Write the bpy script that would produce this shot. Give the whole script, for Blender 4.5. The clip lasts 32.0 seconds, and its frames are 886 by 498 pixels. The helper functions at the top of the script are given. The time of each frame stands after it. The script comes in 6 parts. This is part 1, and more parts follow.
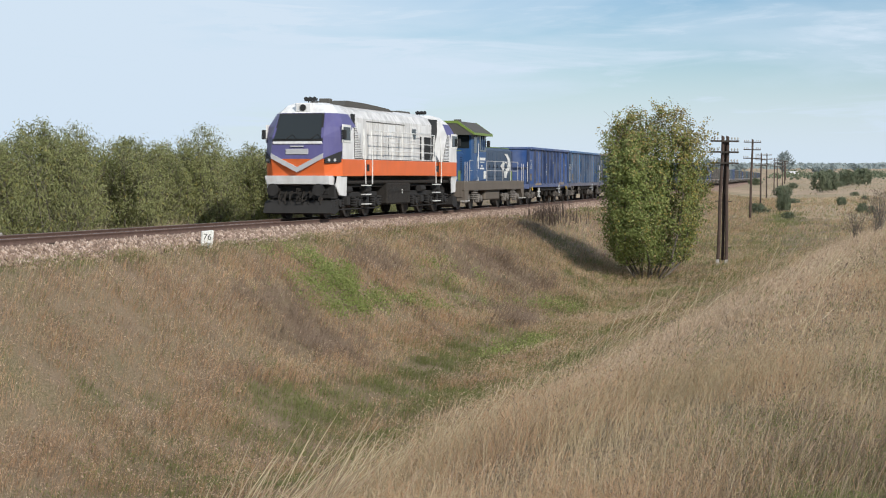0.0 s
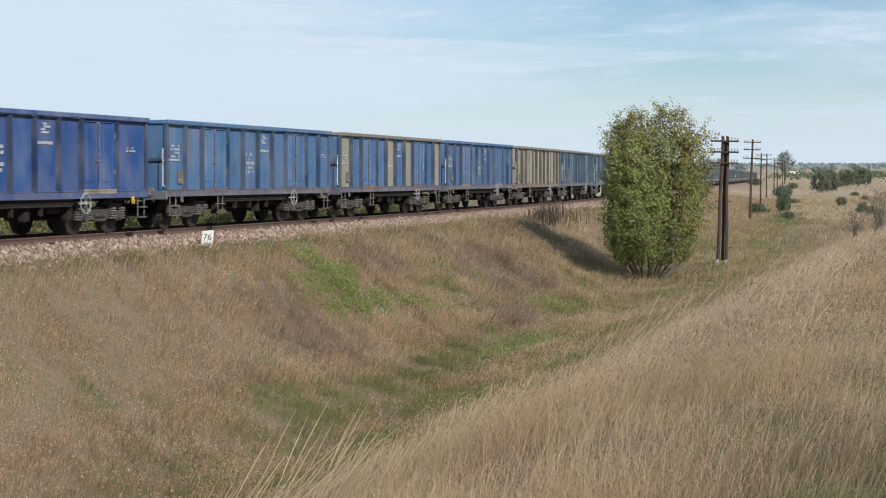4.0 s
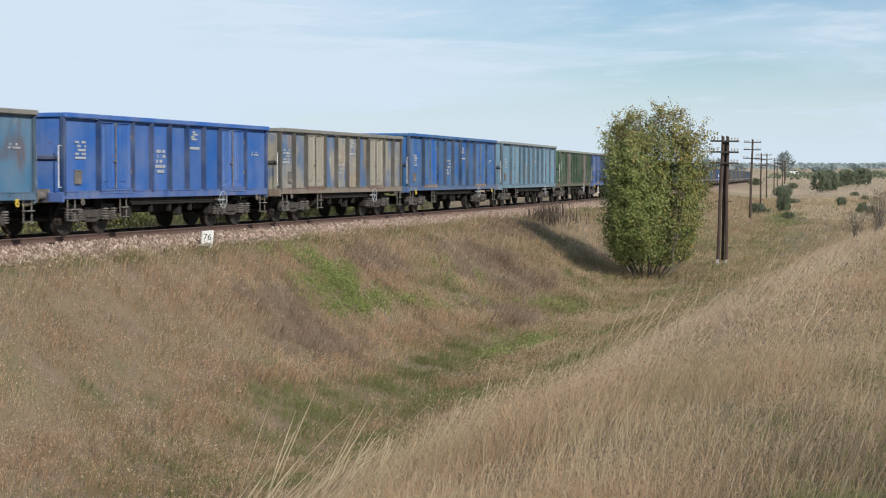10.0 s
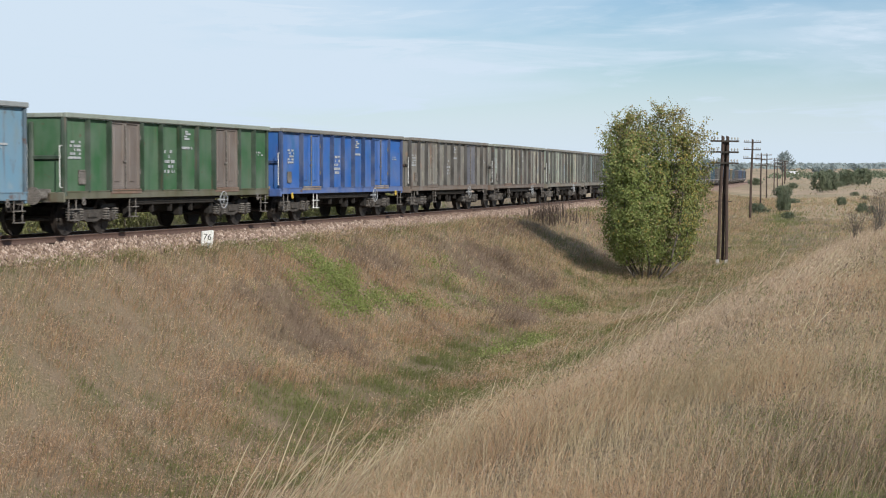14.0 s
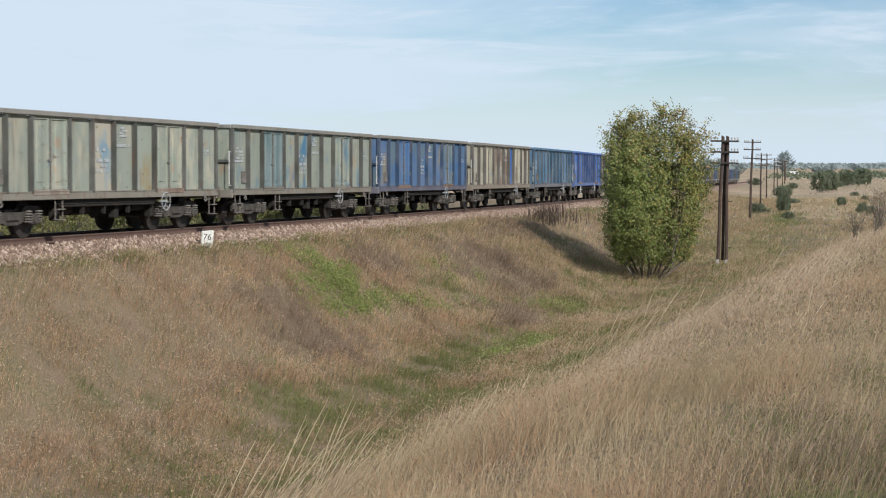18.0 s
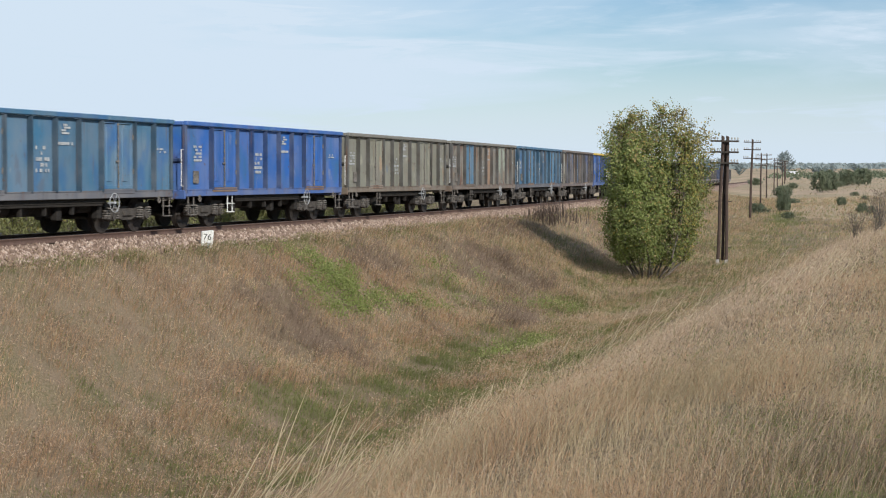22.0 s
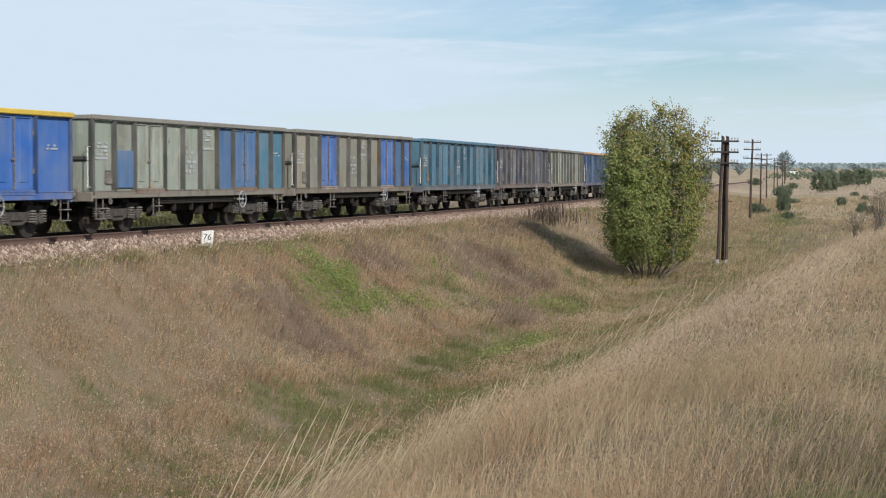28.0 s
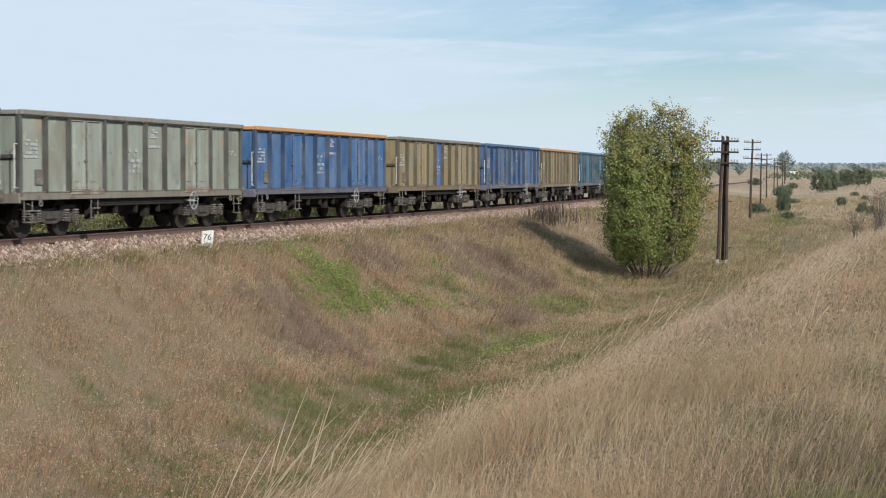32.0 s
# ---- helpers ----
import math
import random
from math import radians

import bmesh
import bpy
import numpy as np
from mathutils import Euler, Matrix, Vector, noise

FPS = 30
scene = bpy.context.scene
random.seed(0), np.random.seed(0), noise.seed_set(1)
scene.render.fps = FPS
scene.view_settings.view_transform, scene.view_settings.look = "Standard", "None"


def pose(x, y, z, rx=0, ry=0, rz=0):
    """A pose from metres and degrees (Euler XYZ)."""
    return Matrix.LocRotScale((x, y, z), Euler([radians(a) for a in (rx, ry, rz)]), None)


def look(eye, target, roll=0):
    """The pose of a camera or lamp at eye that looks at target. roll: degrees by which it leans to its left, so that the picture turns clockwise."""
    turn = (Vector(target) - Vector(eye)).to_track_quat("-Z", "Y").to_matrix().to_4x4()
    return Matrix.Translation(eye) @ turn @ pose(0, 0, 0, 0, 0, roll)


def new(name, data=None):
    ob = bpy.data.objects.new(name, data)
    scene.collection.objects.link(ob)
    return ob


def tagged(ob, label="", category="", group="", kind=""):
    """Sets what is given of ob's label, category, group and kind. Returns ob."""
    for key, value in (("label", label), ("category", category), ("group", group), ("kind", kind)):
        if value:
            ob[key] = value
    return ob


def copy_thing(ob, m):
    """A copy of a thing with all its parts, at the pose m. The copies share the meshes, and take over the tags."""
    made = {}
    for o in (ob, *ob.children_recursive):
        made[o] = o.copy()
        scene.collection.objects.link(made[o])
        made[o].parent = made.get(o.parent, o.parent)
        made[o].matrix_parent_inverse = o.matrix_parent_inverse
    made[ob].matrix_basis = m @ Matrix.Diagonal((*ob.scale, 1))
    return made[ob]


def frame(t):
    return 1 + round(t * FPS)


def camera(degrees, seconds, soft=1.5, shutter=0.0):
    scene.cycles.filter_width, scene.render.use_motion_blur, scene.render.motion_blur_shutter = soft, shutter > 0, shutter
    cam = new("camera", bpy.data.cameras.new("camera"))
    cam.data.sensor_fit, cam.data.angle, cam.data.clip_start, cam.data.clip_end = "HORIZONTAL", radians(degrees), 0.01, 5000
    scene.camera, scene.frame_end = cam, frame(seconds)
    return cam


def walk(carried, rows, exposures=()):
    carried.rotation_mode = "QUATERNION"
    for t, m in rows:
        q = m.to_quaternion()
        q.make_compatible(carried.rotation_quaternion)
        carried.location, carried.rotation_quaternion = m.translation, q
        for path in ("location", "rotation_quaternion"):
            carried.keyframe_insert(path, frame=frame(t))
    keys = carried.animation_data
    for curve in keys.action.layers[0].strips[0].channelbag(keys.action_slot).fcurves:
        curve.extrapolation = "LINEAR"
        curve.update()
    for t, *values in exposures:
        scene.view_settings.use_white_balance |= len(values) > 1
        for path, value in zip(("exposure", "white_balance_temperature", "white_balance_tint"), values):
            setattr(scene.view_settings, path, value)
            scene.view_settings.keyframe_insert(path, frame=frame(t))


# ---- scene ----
# Metres, z up. The rail top at s = 0 is z = 0; the camera stands on a grassy bank and looks along +y.
EYE_Z = 1.95
cam = camera(30.1, 32.0, soft=1.1, shutter=0.16)
walk(cam, [(0, pose(0, 0, EYE_Z, 87.03, 0, 0)), (32, pose(0, 0, EYE_Z, 87.03, 0, 0))])

# ---- light ----
SUN_AZ, SUN_EL = 147.0, 30.5      # degrees clockwise from +y, degrees up
world = bpy.data.worlds.new("world")
scene.world = world
world.use_nodes = True
wn = world.node_tree.nodes
wl = world.node_tree.links
sky = wn.new("ShaderNodeTexSky")
sky.sky_type, sky.sun_disc = "NISHITA", False
sky.sun_elevation, sky.sun_rotation = radians(SUN_EL), radians(SUN_AZ)
sky.air_density, sky.dust_density, sky.ozone_density = 1.0, 0.1, 6.0
tc = wn.new("ShaderNodeTexCoord")
mp = wn.new("ShaderNodeMapping")
mp.inputs["Scale"].default_value = (1.5, 1.0, 9.0)
mp.inputs["Location"].default_value = (0.35, 0.0, 0.0)
mp.inputs["Rotation"].default_value = (0.0, 0.10, 0.3)
cn = wn.new("ShaderNodeTexNoise")
cn.inputs["Scale"].default_value, cn.inputs["Detail"].default_value, cn.inputs["Roughness"].default_value = 3.2, 7.0, 0.55
cn.inputs["Distortion"].default_value = 0.5
cr = wn.new("ShaderNodeValToRGB")
cr.color_ramp.elements[0].position, cr.color_ramp.elements[1].position = 0.36, 0.66
cm = wn.new("ShaderNodeMath")
cm.operation = "MULTIPLY"
cm.inputs[1].default_value = 0.8
mixc = wn.new("ShaderNodeMix")
mixc.data_type = "RGBA"
mixc.inputs["B"].default_value = (6.85, 8.15, 9.5, 1)
wl.new(tc.outputs["Generated"], mp.inputs["Vector"])
wl.new(mp.outputs["Vector"], cn.inputs["Vector"])
wl.new(cn.outputs["Fac"], cr.inputs["Fac"])
wl.new(cr.outputs["Color"], cm.inputs[0])
# thin cirrus streaks
wm = wn.new("ShaderNodeMapping")
wm.inputs["Scale"].default_value = (5.0, 1.0, 42.0)
wm.inputs["Rotation"].default_value = (0.0, 0.06, 0.0)
wm.inputs["Location"].default_value = (0.9, 0.0, 1.35)
ws = wn.new("ShaderNodeTexNoise")
ws.inputs["Scale"].default_value, ws.inputs["Detail"].default_value, ws.inputs["Roughness"].default_value = 1.6, 8.0, 0.6
ws.inputs["Distortion"].default_value = 0.9
wr = wn.new("ShaderNodeMapRange")
wr.inputs["From Min"].default_value, wr.inputs["From Max"].default_value = 0.52, 0.78
wr.inputs["To Min"].default_value, wr.inputs["To Max"].default_value = 0.0, 0.75
wl.new(tc.outputs["Generated"], wm.inputs["Vector"])
wl.new(wm.outputs["Vector"], ws.inputs["Vector"])
wl.new(ws.outputs["Fac"], wr.inputs["Value"])
# haze thickens towards the horizon
sep = wn.new("ShaderNodeSeparateXYZ")
hz = wn.new("ShaderNodeMapRange")
hz.interpolation_type = "SMOOTHSTEP"
hz.inputs["From Min"].default_value, hz.inputs["From Max"].default_value = 0.0, 0.075
hz.inputs["To Min"].default_value, hz.inputs["To Max"].default_value = 0.92, 0.0
hm = wn.new("ShaderNodeMath")
hm.operation = "MAXIMUM"
wl.new(tc.outputs["Generated"], sep.inputs["Vector"])
wl.new(sep.outputs["Z"], hz.inputs["Value"])
wl.new(hz.outputs["Result"], hm.inputs[0])
# a bank of thin cloud fills the sky towards -x
veil = wn.new("ShaderNodeMapRange")
veil.interpolation_type = "SMOOTHSTEP"
veil.inputs["From Min"].default_value, veil.inputs["From Max"].default_value = -0.22, 0.17
veil.inputs["To Min"].default_value, veil.inputs["To Max"].default_value = 0.8, 0.0
cover = wn.new("ShaderNodeMath")
cover.operation, cover.use_clamp = "ADD", True
part_cloud = wn.new("ShaderNodeMath")
part_cloud.operation = "MULTIPLY"
part_cloud.inputs[1].default_value = 0.72
wl.new(sep.outputs["X"], veil.inputs["Value"])
wl.new(cm.outputs[0], part_cloud.inputs[0])
wl.new(veil.outputs["Result"], cover.inputs[0])
wl.new(part_cloud.outputs[0], cover.inputs[1])
wisp = wn.new("ShaderNodeMath")
wisp.operation, wisp.use_clamp = "ADD", True
wl.new(cover.outputs[0], wisp.inputs[0])
wl.new(wr.outputs["Result"], wisp.inputs[1])
wl.new(wisp.outputs[0], hm.inputs[1])
wl.new(hm.outputs[0], mixc.inputs["Factor"])
wl.new(sky.outputs["Color"], mixc.inputs["A"])
wl.new(mixc.outputs["Result"], wn["Background"].inputs["Color"])
wn["Background"].inputs["Strength"].default_value = 0.095

sun = new("sun", bpy.data.lights.new("sun", "SUN"))
sun.data.energy, sun.data.angle, sun.data.color = 5.0, radians(0.6), (1.0, 0.955, 0.89)
az, el = radians(SUN_AZ), radians(SUN_EL)
SUN_DIR = Vector((math.sin(az) * math.cos(el), math.cos(az) * math.cos(el), math.sin(el)))
sun.matrix_world = look(SUN_DIR * 50, (0, 0, 0))
scene.view_settings.exposure = 0.0


# ---- materials ----
def material(name, rough=0.8, metal=0.0, spec=0.3):
    m = bpy.data.materials.new(name)
    m.use_nodes = True
    b = m.node_tree.nodes["Principled BSDF"]
    b.inputs["Roughness"].default_value, b.inputs["Metallic"].default_value = rough, metal
    b.inputs["Specular IOR Level"].default_value = spec
    return m, m.node_tree.nodes, m.node_tree.links, b


def noise_fac(n, l, scale, detail=4, lo=0.35, hi=0.65, coord="Object", stretch=(1, 1, 1), offset=0.0, scatter=False):
    """A grey noise from 0 to 1, at a scale per metre; scatter: a place of its own for each object."""
    t, m, x, r = n.new("ShaderNodeTexCoord"), n.new("ShaderNodeMapping"), n.new("ShaderNodeTexNoise"), n.new("ShaderNodeMapRange")
    m.inputs["Scale"].default_value = stretch
    m.inputs["Location"].default_value = (offset, offset * 1.7, offset * 0.6)
    x.inputs["Scale"].default_value, x.inputs["Detail"].default_value = scale, detail
    r.inputs["From Min"].default_value, r.inputs["From Max"].default_value = lo, hi
    l.new(t.outputs[coord], m.inputs["Vector"])
    if scatter:
        o, k, v = n.new("ShaderNodeObjectInfo"), n.new("ShaderNodeMath"), n.new("ShaderNodeVectorMath")
        k.operation, k.inputs[1].default_value = "MULTIPLY", 60.0
        l.new(o.outputs["Random"], k.inputs[0])
        l.new(m.outputs["Vector"], v.inputs[0])
        l.new(k.outputs[0], v.inputs[1])
        l.new(v.outputs[0], x.inputs["Vector"])
    else:
        l.new(m.outputs["Vector"], x.inputs["Vector"])
    l.new(x.outputs["Fac"], r.inputs["Value"])
    return r.outputs["Result"]


def blend(n, l, fac, a, b):
    """Mix of two colours, each a tuple or a socket."""
    m = n.new("ShaderNodeMix")
    m.data_type = "RGBA"
    for key, v in (("Factor", fac), ("A", a), ("B", b)):
        if isinstance(v, tuple):
            m.inputs[key].default_value = (*v, 1)
        elif isinstance(v, (int, float)):
            m.inputs[key].default_value = v
        else:
            l.new(v, m.inputs[key])
    return m.outputs["Result"]


def bump(n, l, bsdf, fac, strength=0.3, dist=0.02):
    b = n.new("ShaderNodeBump")
    b.inputs["Strength"].default_value, b.inputs["Distance"].default_value = strength, dist
    l.new(fac, b.inputs["Height"])
    l.new(b.outputs["Normal"], bsdf.inputs["Normal"])


def mottled(name, a, b, c=None, scale=3.0, fine=30.0, rough=0.85, metal=0.0, relief=0.2, spec=0.25, coord="Object"):
    """Two colours mixed at a large scale, with a third in fine flecks, and a fine relief."""
    m, n, l, bs = material(name, rough, metal, spec)
    col = blend(n, l, noise_fac(n, l, scale, 5, coord=coord), a, b)
    f = noise_fac(n, l, fine, 4, 0.45, 0.7, coord=coord)
    if c:
        col = blend(n, l, f, col, c)
    l.new(col, bs.inputs["Base Color"])
    if relief:
        bump(n, l, bs, f, relief)
    return m


def leafy(name, a, b, c, light=0.35):
    """Foliage or grass: three colours spread over the single leaves, with light passing through them."""
    m, n, l, bs = material(name, 0.6, 0, 0.2)
    g = n.new("ShaderNodeNewGeometry")
    r = n.new("ShaderNodeValToRGB")
    e = r.color_ramp.elements
    e[0].color, e[1].color = (*a, 1), (*c, 1)
    mid = e.new(0.5)
    mid.color = (*b, 1)
    l.new(g.outputs["Random Per Island"], r.inputs["Fac"])
    col = blend(n, l, noise_fac(n, l, 0.5, 4, 0.35, 0.65), r.outputs["Color"], b)
    l.new(col, bs.inputs["Base Color"])
    tr = n.new("ShaderNodeBsdfTranslucent")
    l.new(col, tr.inputs["Color"])
    mx = n.new("ShaderNodeMixShader")
    mx.inputs["Fac"].default_value = light
    l.new(bs.outputs["BSDF"], mx.inputs[1])
    l.new(tr.outputs["BSDF"], mx.inputs[2])
    l.new(mx.outputs["Shader"], n["Material Output"].inputs["Surface"])
    return m


# ---- mesh helpers ----
def part(name, bm, mat, parent=None, label="", smooth=False):
    """Links a bmesh (or a mesh) as one object, under a thing or a part."""
    if isinstance(bm, bmesh.types.BMesh):
        me = bpy.data.meshes.new(name)
        bmesh.ops.recalc_face_normals(bm, faces=bm.faces[:])
        if smooth:
            for f in bm.faces:
                f.smooth = True
        bm.to_mesh(me)
        bm.free()
    else:
        me = bm
    if mat and not me.materials:
        me.materials.append(mat)
    ob = new(name, me)
    ob.parent = parent
    if label:
        ob["label"] = label
    return ob


def empty(name, label, category, group=""):
    return tagged(new(name), label, category, group)


def add_box(bm, cx, cy, cz, sx, sy, sz, bevel=0.0, rot=None):
    """A box by centre and size."""
    m = Matrix.Translation((cx, cy, cz))
    if rot is not None:
        m = m @ rot
    vs = bmesh.ops.create_cube(bm, size=1, matrix=m @ Matrix.Diagonal((sx, sy, sz, 1)))["verts"]
    if bevel:
        es = list({e for v in vs for e in v.link_edges})
        bmesh.ops.bevel(bm, geom=es, offset=bevel, segments=1, affect="EDGES")
    return bm


def box(cx, cy, cz, sx, sy, sz, bevel=0.0, rot=None):
    return add_box(bmesh.new(), cx, cy, cz, sx, sy, sz, bevel, rot)


def add_tube(bm, a, b, r, seg=8, r2=None):
    """A bar from a to b."""
    a, b = Vector(a), Vector(b)
    d = b - a
    m = Matrix.Translation((a + b) / 2) @ d.to_track_quat("Z", "Y").to_matrix().to_4x4()
    bmesh.ops.create_cone(bm, cap_ends=True, segments=seg, radius1=r, radius2=r if r2 is None else r2, depth=d.length, matrix=m)
    return bm


def tube(a, b, r, seg=8, r2=None):
    return add_tube(bmesh.new(), a, b, r, seg, r2)


def rod_chain(points, r, seg=6, r_end=None):
    """One bent bar through the points, of one radius or tapering to r_end."""
    bm = bmesh.new()
    P = [Vector(p) for p in points]
    rings = []
    for i, p in enumerate(P):
        d = (P[min(i + 1, len(P) - 1)] - P[max(i - 1, 0)]).normalized()
        u = d.cross(Vector((0.31, 0.17, 0.93)) if abs(d.z) < 0.9 else Vector((1, 0, 0))).normalized()
        v = d.cross(u)
        k = r if r_end is None else r + (r_end - r) * i / (len(P) - 1)
        rings.append([bm.verts.new(p + (u * math.cos(2 * math.pi * j / seg) + v * math.sin(2 * math.pi * j / seg)) * k) for j in range(seg)])
    for a, b in zip(rings, rings[1:]):
        for j in range(seg):
            bm.faces.new((a[j], a[(j + 1) % seg], b[(j + 1) % seg], b[j]))
    bm.faces.new(rings[0][::-1])
    bm.faces.new(rings[-1])
    return bm


def prism(outline, axis, lo, hi):
    """A closed outline of (u, v) drawn out along an axis: 'y' takes (x, z), 'x' takes (y, z), 'z' takes (x, y)."""
    bm = bmesh.new()
    put = {"y": lambda u, v, w: (u, w, v), "x": lambda u, v, w: (w, u, v), "z": lambda u, v, w: (u, v, w)}[axis]
    a = [bm.verts.new(put(u, v, lo)) for u, v in outline]
    b = [bm.verts.new(put(u, v, hi)) for u, v in outline]
    bm.faces.new(a)
    bm.faces.new(b[::-1])
    for i in range(len(a)):
        j = (i + 1) % len(a)
        bm.faces.new((a[i], b[i], b[j], a[j]))
    return bm


def torus(bm, centre, radius, r, axis="y", seg=20, sub=6):
    """A ring round an axis through its centre."""
    rings = []
    for i in range(seg):
        t = 2 * math.pi * i / seg
        ring = []
        for j in range(sub):
            p = 2 * math.pi * j / sub
            q, h = radius + r * math.cos(p), r * math.sin(p)
            u, v = q * math.cos(t), q * math.sin(t)
            o = {"y": (u, h, v), "x": (h, u, v), "z": (u, v, h)}[axis]
            ring.append(bm.verts.new(Vector(centre) + Vector(o)))
        rings.append(ring)
    for i in range(seg):
        for j in range(sub):
            a, b = rings[i], rings[(i + 1) % seg]
            bm.faces.new((a[j], a[(j + 1) % sub], b[(j + 1) % sub], b[j]))
    return bm


def raw_mesh(name, verts, faces, mats=()):
    """A mesh from numpy arrays: verts (n, 3), faces (m, 3 or 4)."""
    me = bpy.data.meshes.new(name)
    verts, faces = np.asarray(verts, dtype=np.float32), np.asarray(faces, dtype=np.int32)
    k = faces.shape[1]
    me.vertices.add(len(verts))
    me.vertices.foreach_set("co", verts.ravel())
    me.loops.add(faces.size)
    me.loops.foreach_set("vertex_index", faces.ravel())
    me.polygons.add(len(faces))
    me.polygons.foreach_set("loop_start", np.arange(0, faces.size, k, dtype=np.int32))
    me.update(calc_edges=True)
    for m in mats:
        me.materials.append(m)
    return me


# ---- the line of the railway ----
# s runs along the line, away from the camera; the near side faces of the wagons run along it.
S_TAB = np.linspace(-620.0, 2600.0, 6441)
A_TAB = 0.20904 + (0.32878 - 0.20904) / (1 + np.exp(np.clip((S_TAB - 27.27) / 17.98, -60, 60)))
_ds = S_TAB[1] - S_TAB[0]
_X = np.concatenate([[0], np.cumsum((np.sin(A_TAB[1:]) + np.sin(A_TAB[:-1])) / 2 * _ds)])
_Y = np.concatenate([[0], np.cumsum((np.cos(A_TAB[1:]) + np.cos(A_TAB[:-1])) / 2 * _ds)])
_i0 = int(np.argmin(abs(S_TAB)))
HALF = 1.5
X_TAB = _X - _X[_i0] - 5.4815 - HALF * np.cos(A_TAB)
Y_TAB = _Y - _Y[_i0] + 53.474 + HALF * np.sin(A_TAB)
Z_TAB = -0.00791 * np.clip(S_TAB, -60, 700)


def line(s, side=0.0, up=0.0):
    """The point at s on the line's centre, moved to its right side (towards the camera) and up."""
    x, y, z, a = (np.interp(s, S_TAB, t) for t in (X_TAB, Y_TAB, Z_TAB, A_TAB))
    return x + side * np.cos(a), y - side * np.sin(a), z + up


def on_line(s_front, s_rear):
    """The pose of a vehicle whose pivots stand at two places: +x is the way it runs, z is up, rail top is 0."""
    f, r = Vector(line(s_front)), Vector(line(s_rear))
    x = (f - r).normalized()
    y = Vector((0, 0, 1)).cross(x).normalized()
    z = x.cross(y)
    m = Matrix((x, y, z)).transposed().to_4x4()
    return Matrix.Translation((f + r) / 2) @ m


# nearest place on the line, for the terrain
_pick = (S_TAB > -400) & (S_TAB < 1600)
_px, _py, _ps, _pz, _pa = X_TAB[_pick][::6], Y_TAB[_pick][::6], S_TAB[_pick][::6], Z_TAB[_pick][::6], A_TAB[_pick][::6]


def lateral(x, y):
    """For arrays x, y: the distance to the right of the line, its s and its rail height."""
    x, y = np.asarray(x, float).ravel(), np.asarray(y, float).ravel()
    side, s, z = np.empty_like(x), np.empty_like(x), np.empty_like(x)
    for i in range(0, len(x), 4000):
        j = slice(i, i + 4000)
        dx, dy = x[j, None] - _px[None], y[j, None] - _py[None]
        k = np.argmin(dx * dx + dy * dy, axis=1)
        r = np.arange(len(k))
        side[j] = dx[r, k] * np.cos(_pa[k]) - dy[r, k] * np.sin(_pa[k])
        s[j] = _ps[k] + dx[r, k] * np.sin(_pa[k]) + dy[r, k] * np.cos(_pa[k])
        z[j] = _pz[k]
    return side, s, z


def smooth(a, b, x):
    t = np.clip((x - a) / (b - a), 0, 1)
    return t * t * (3 - 2 * t)


def waves(x, y):
    """Gentle unevenness of the ground."""
    return (0.10 * np.sin(x * 0.9 + 1.3 * np.sin(y * 0.31)) * np.sin(y * 0.7 + 0.8) + 0.05 * np.sin(x * 2.3 + y * 1.1) * np.sin(y * 1.9 - x * 0.6)
            + 0.025 * np.sin(x * 5.1 - y * 3.3) * np.sin(y * 4.7 + x * 2.2))


def ground_z(x, y):
    """Height of the ground: embankment, ditch, the bank on which the camera stands, and the plain."""
    shape = np.shape(x)
    x, y = np.asarray(x, float).ravel(), np.asarray(y, float).ravel()
    l, s, rz = lateral(x, y)
    plain = -3.1 + 0.5 * np.sin(x * 0.013 + 1) * np.sin(y * 0.009) + 0.0 * x
    floor = np.interp(s, [-60, -18, 5, 30, 80, 160], [-4.3, -4.2, -3.6, -3.05, -2.75, -3.1])
    a = abs(l)
    top = rz - 0.50
    foot = np.where(l > 0, floor, plain - 0.2)
    z = np.where(a < 3.0, top - 0.12 * smooth(2.2, 3.0, a), (top - 0.12) + (foot - top + 0.12) * np.sin(np.clip((a - 3.0) / 6.8, 0, 1) * math.pi / 2) ** 1.15)
    # the bank towards the camera
    rise = np.interp(l, [10.0, 10.5, 12, 14, 16, 16.9, 17.5, 18.1, 18.8, 20, 21, 21.9, 26, 40, 120], [0, 0.01, 0.07, 0.215, 0.41, 0.475, 0.555, 0.65, 0.755, 0.895, 0.965, 1.0, 1.05, 1.1, 1.1])
    crest = np.interp(y, [-400, -10, 0, 12, 25, 50, 64, 95, 130], [0.4, 0.4, 0.4, 0.38, 0.26, 0.1, -0.3, -2.3, -3.1])
    z = np.where(l > 10, floor + (np.maximum(crest, floor) - floor) * rise, z)
    far = smooth(60, 160, s) * smooth(12, 30, l)
    z = z * (1 - far) + plain * far
    off = smooth(2.9, 5.0, a)
    return (z + waves(x, y) * off * np.where(y > 150, 0.6, 1.0)).reshape(shape)

# ---- ground ----
def spread(fine_lo, fine_hi, step, lo, hi, grow=1.16):
    mid = list(np.arange(fine_lo, fine_hi + 1e-6, step))
    up, d = [], step
    while (up[-1] if up else mid[-1]) < hi:
        d *= grow
        up.append((up[-1] if up else mid[-1]) + d)
    dn, d = [], step
    while (dn[-1] if dn else mid[0]) > lo:
        d *= grow
        dn.append((dn[-1] if dn else mid[0]) - d)
    return np.array(dn[::-1] + mid + up)


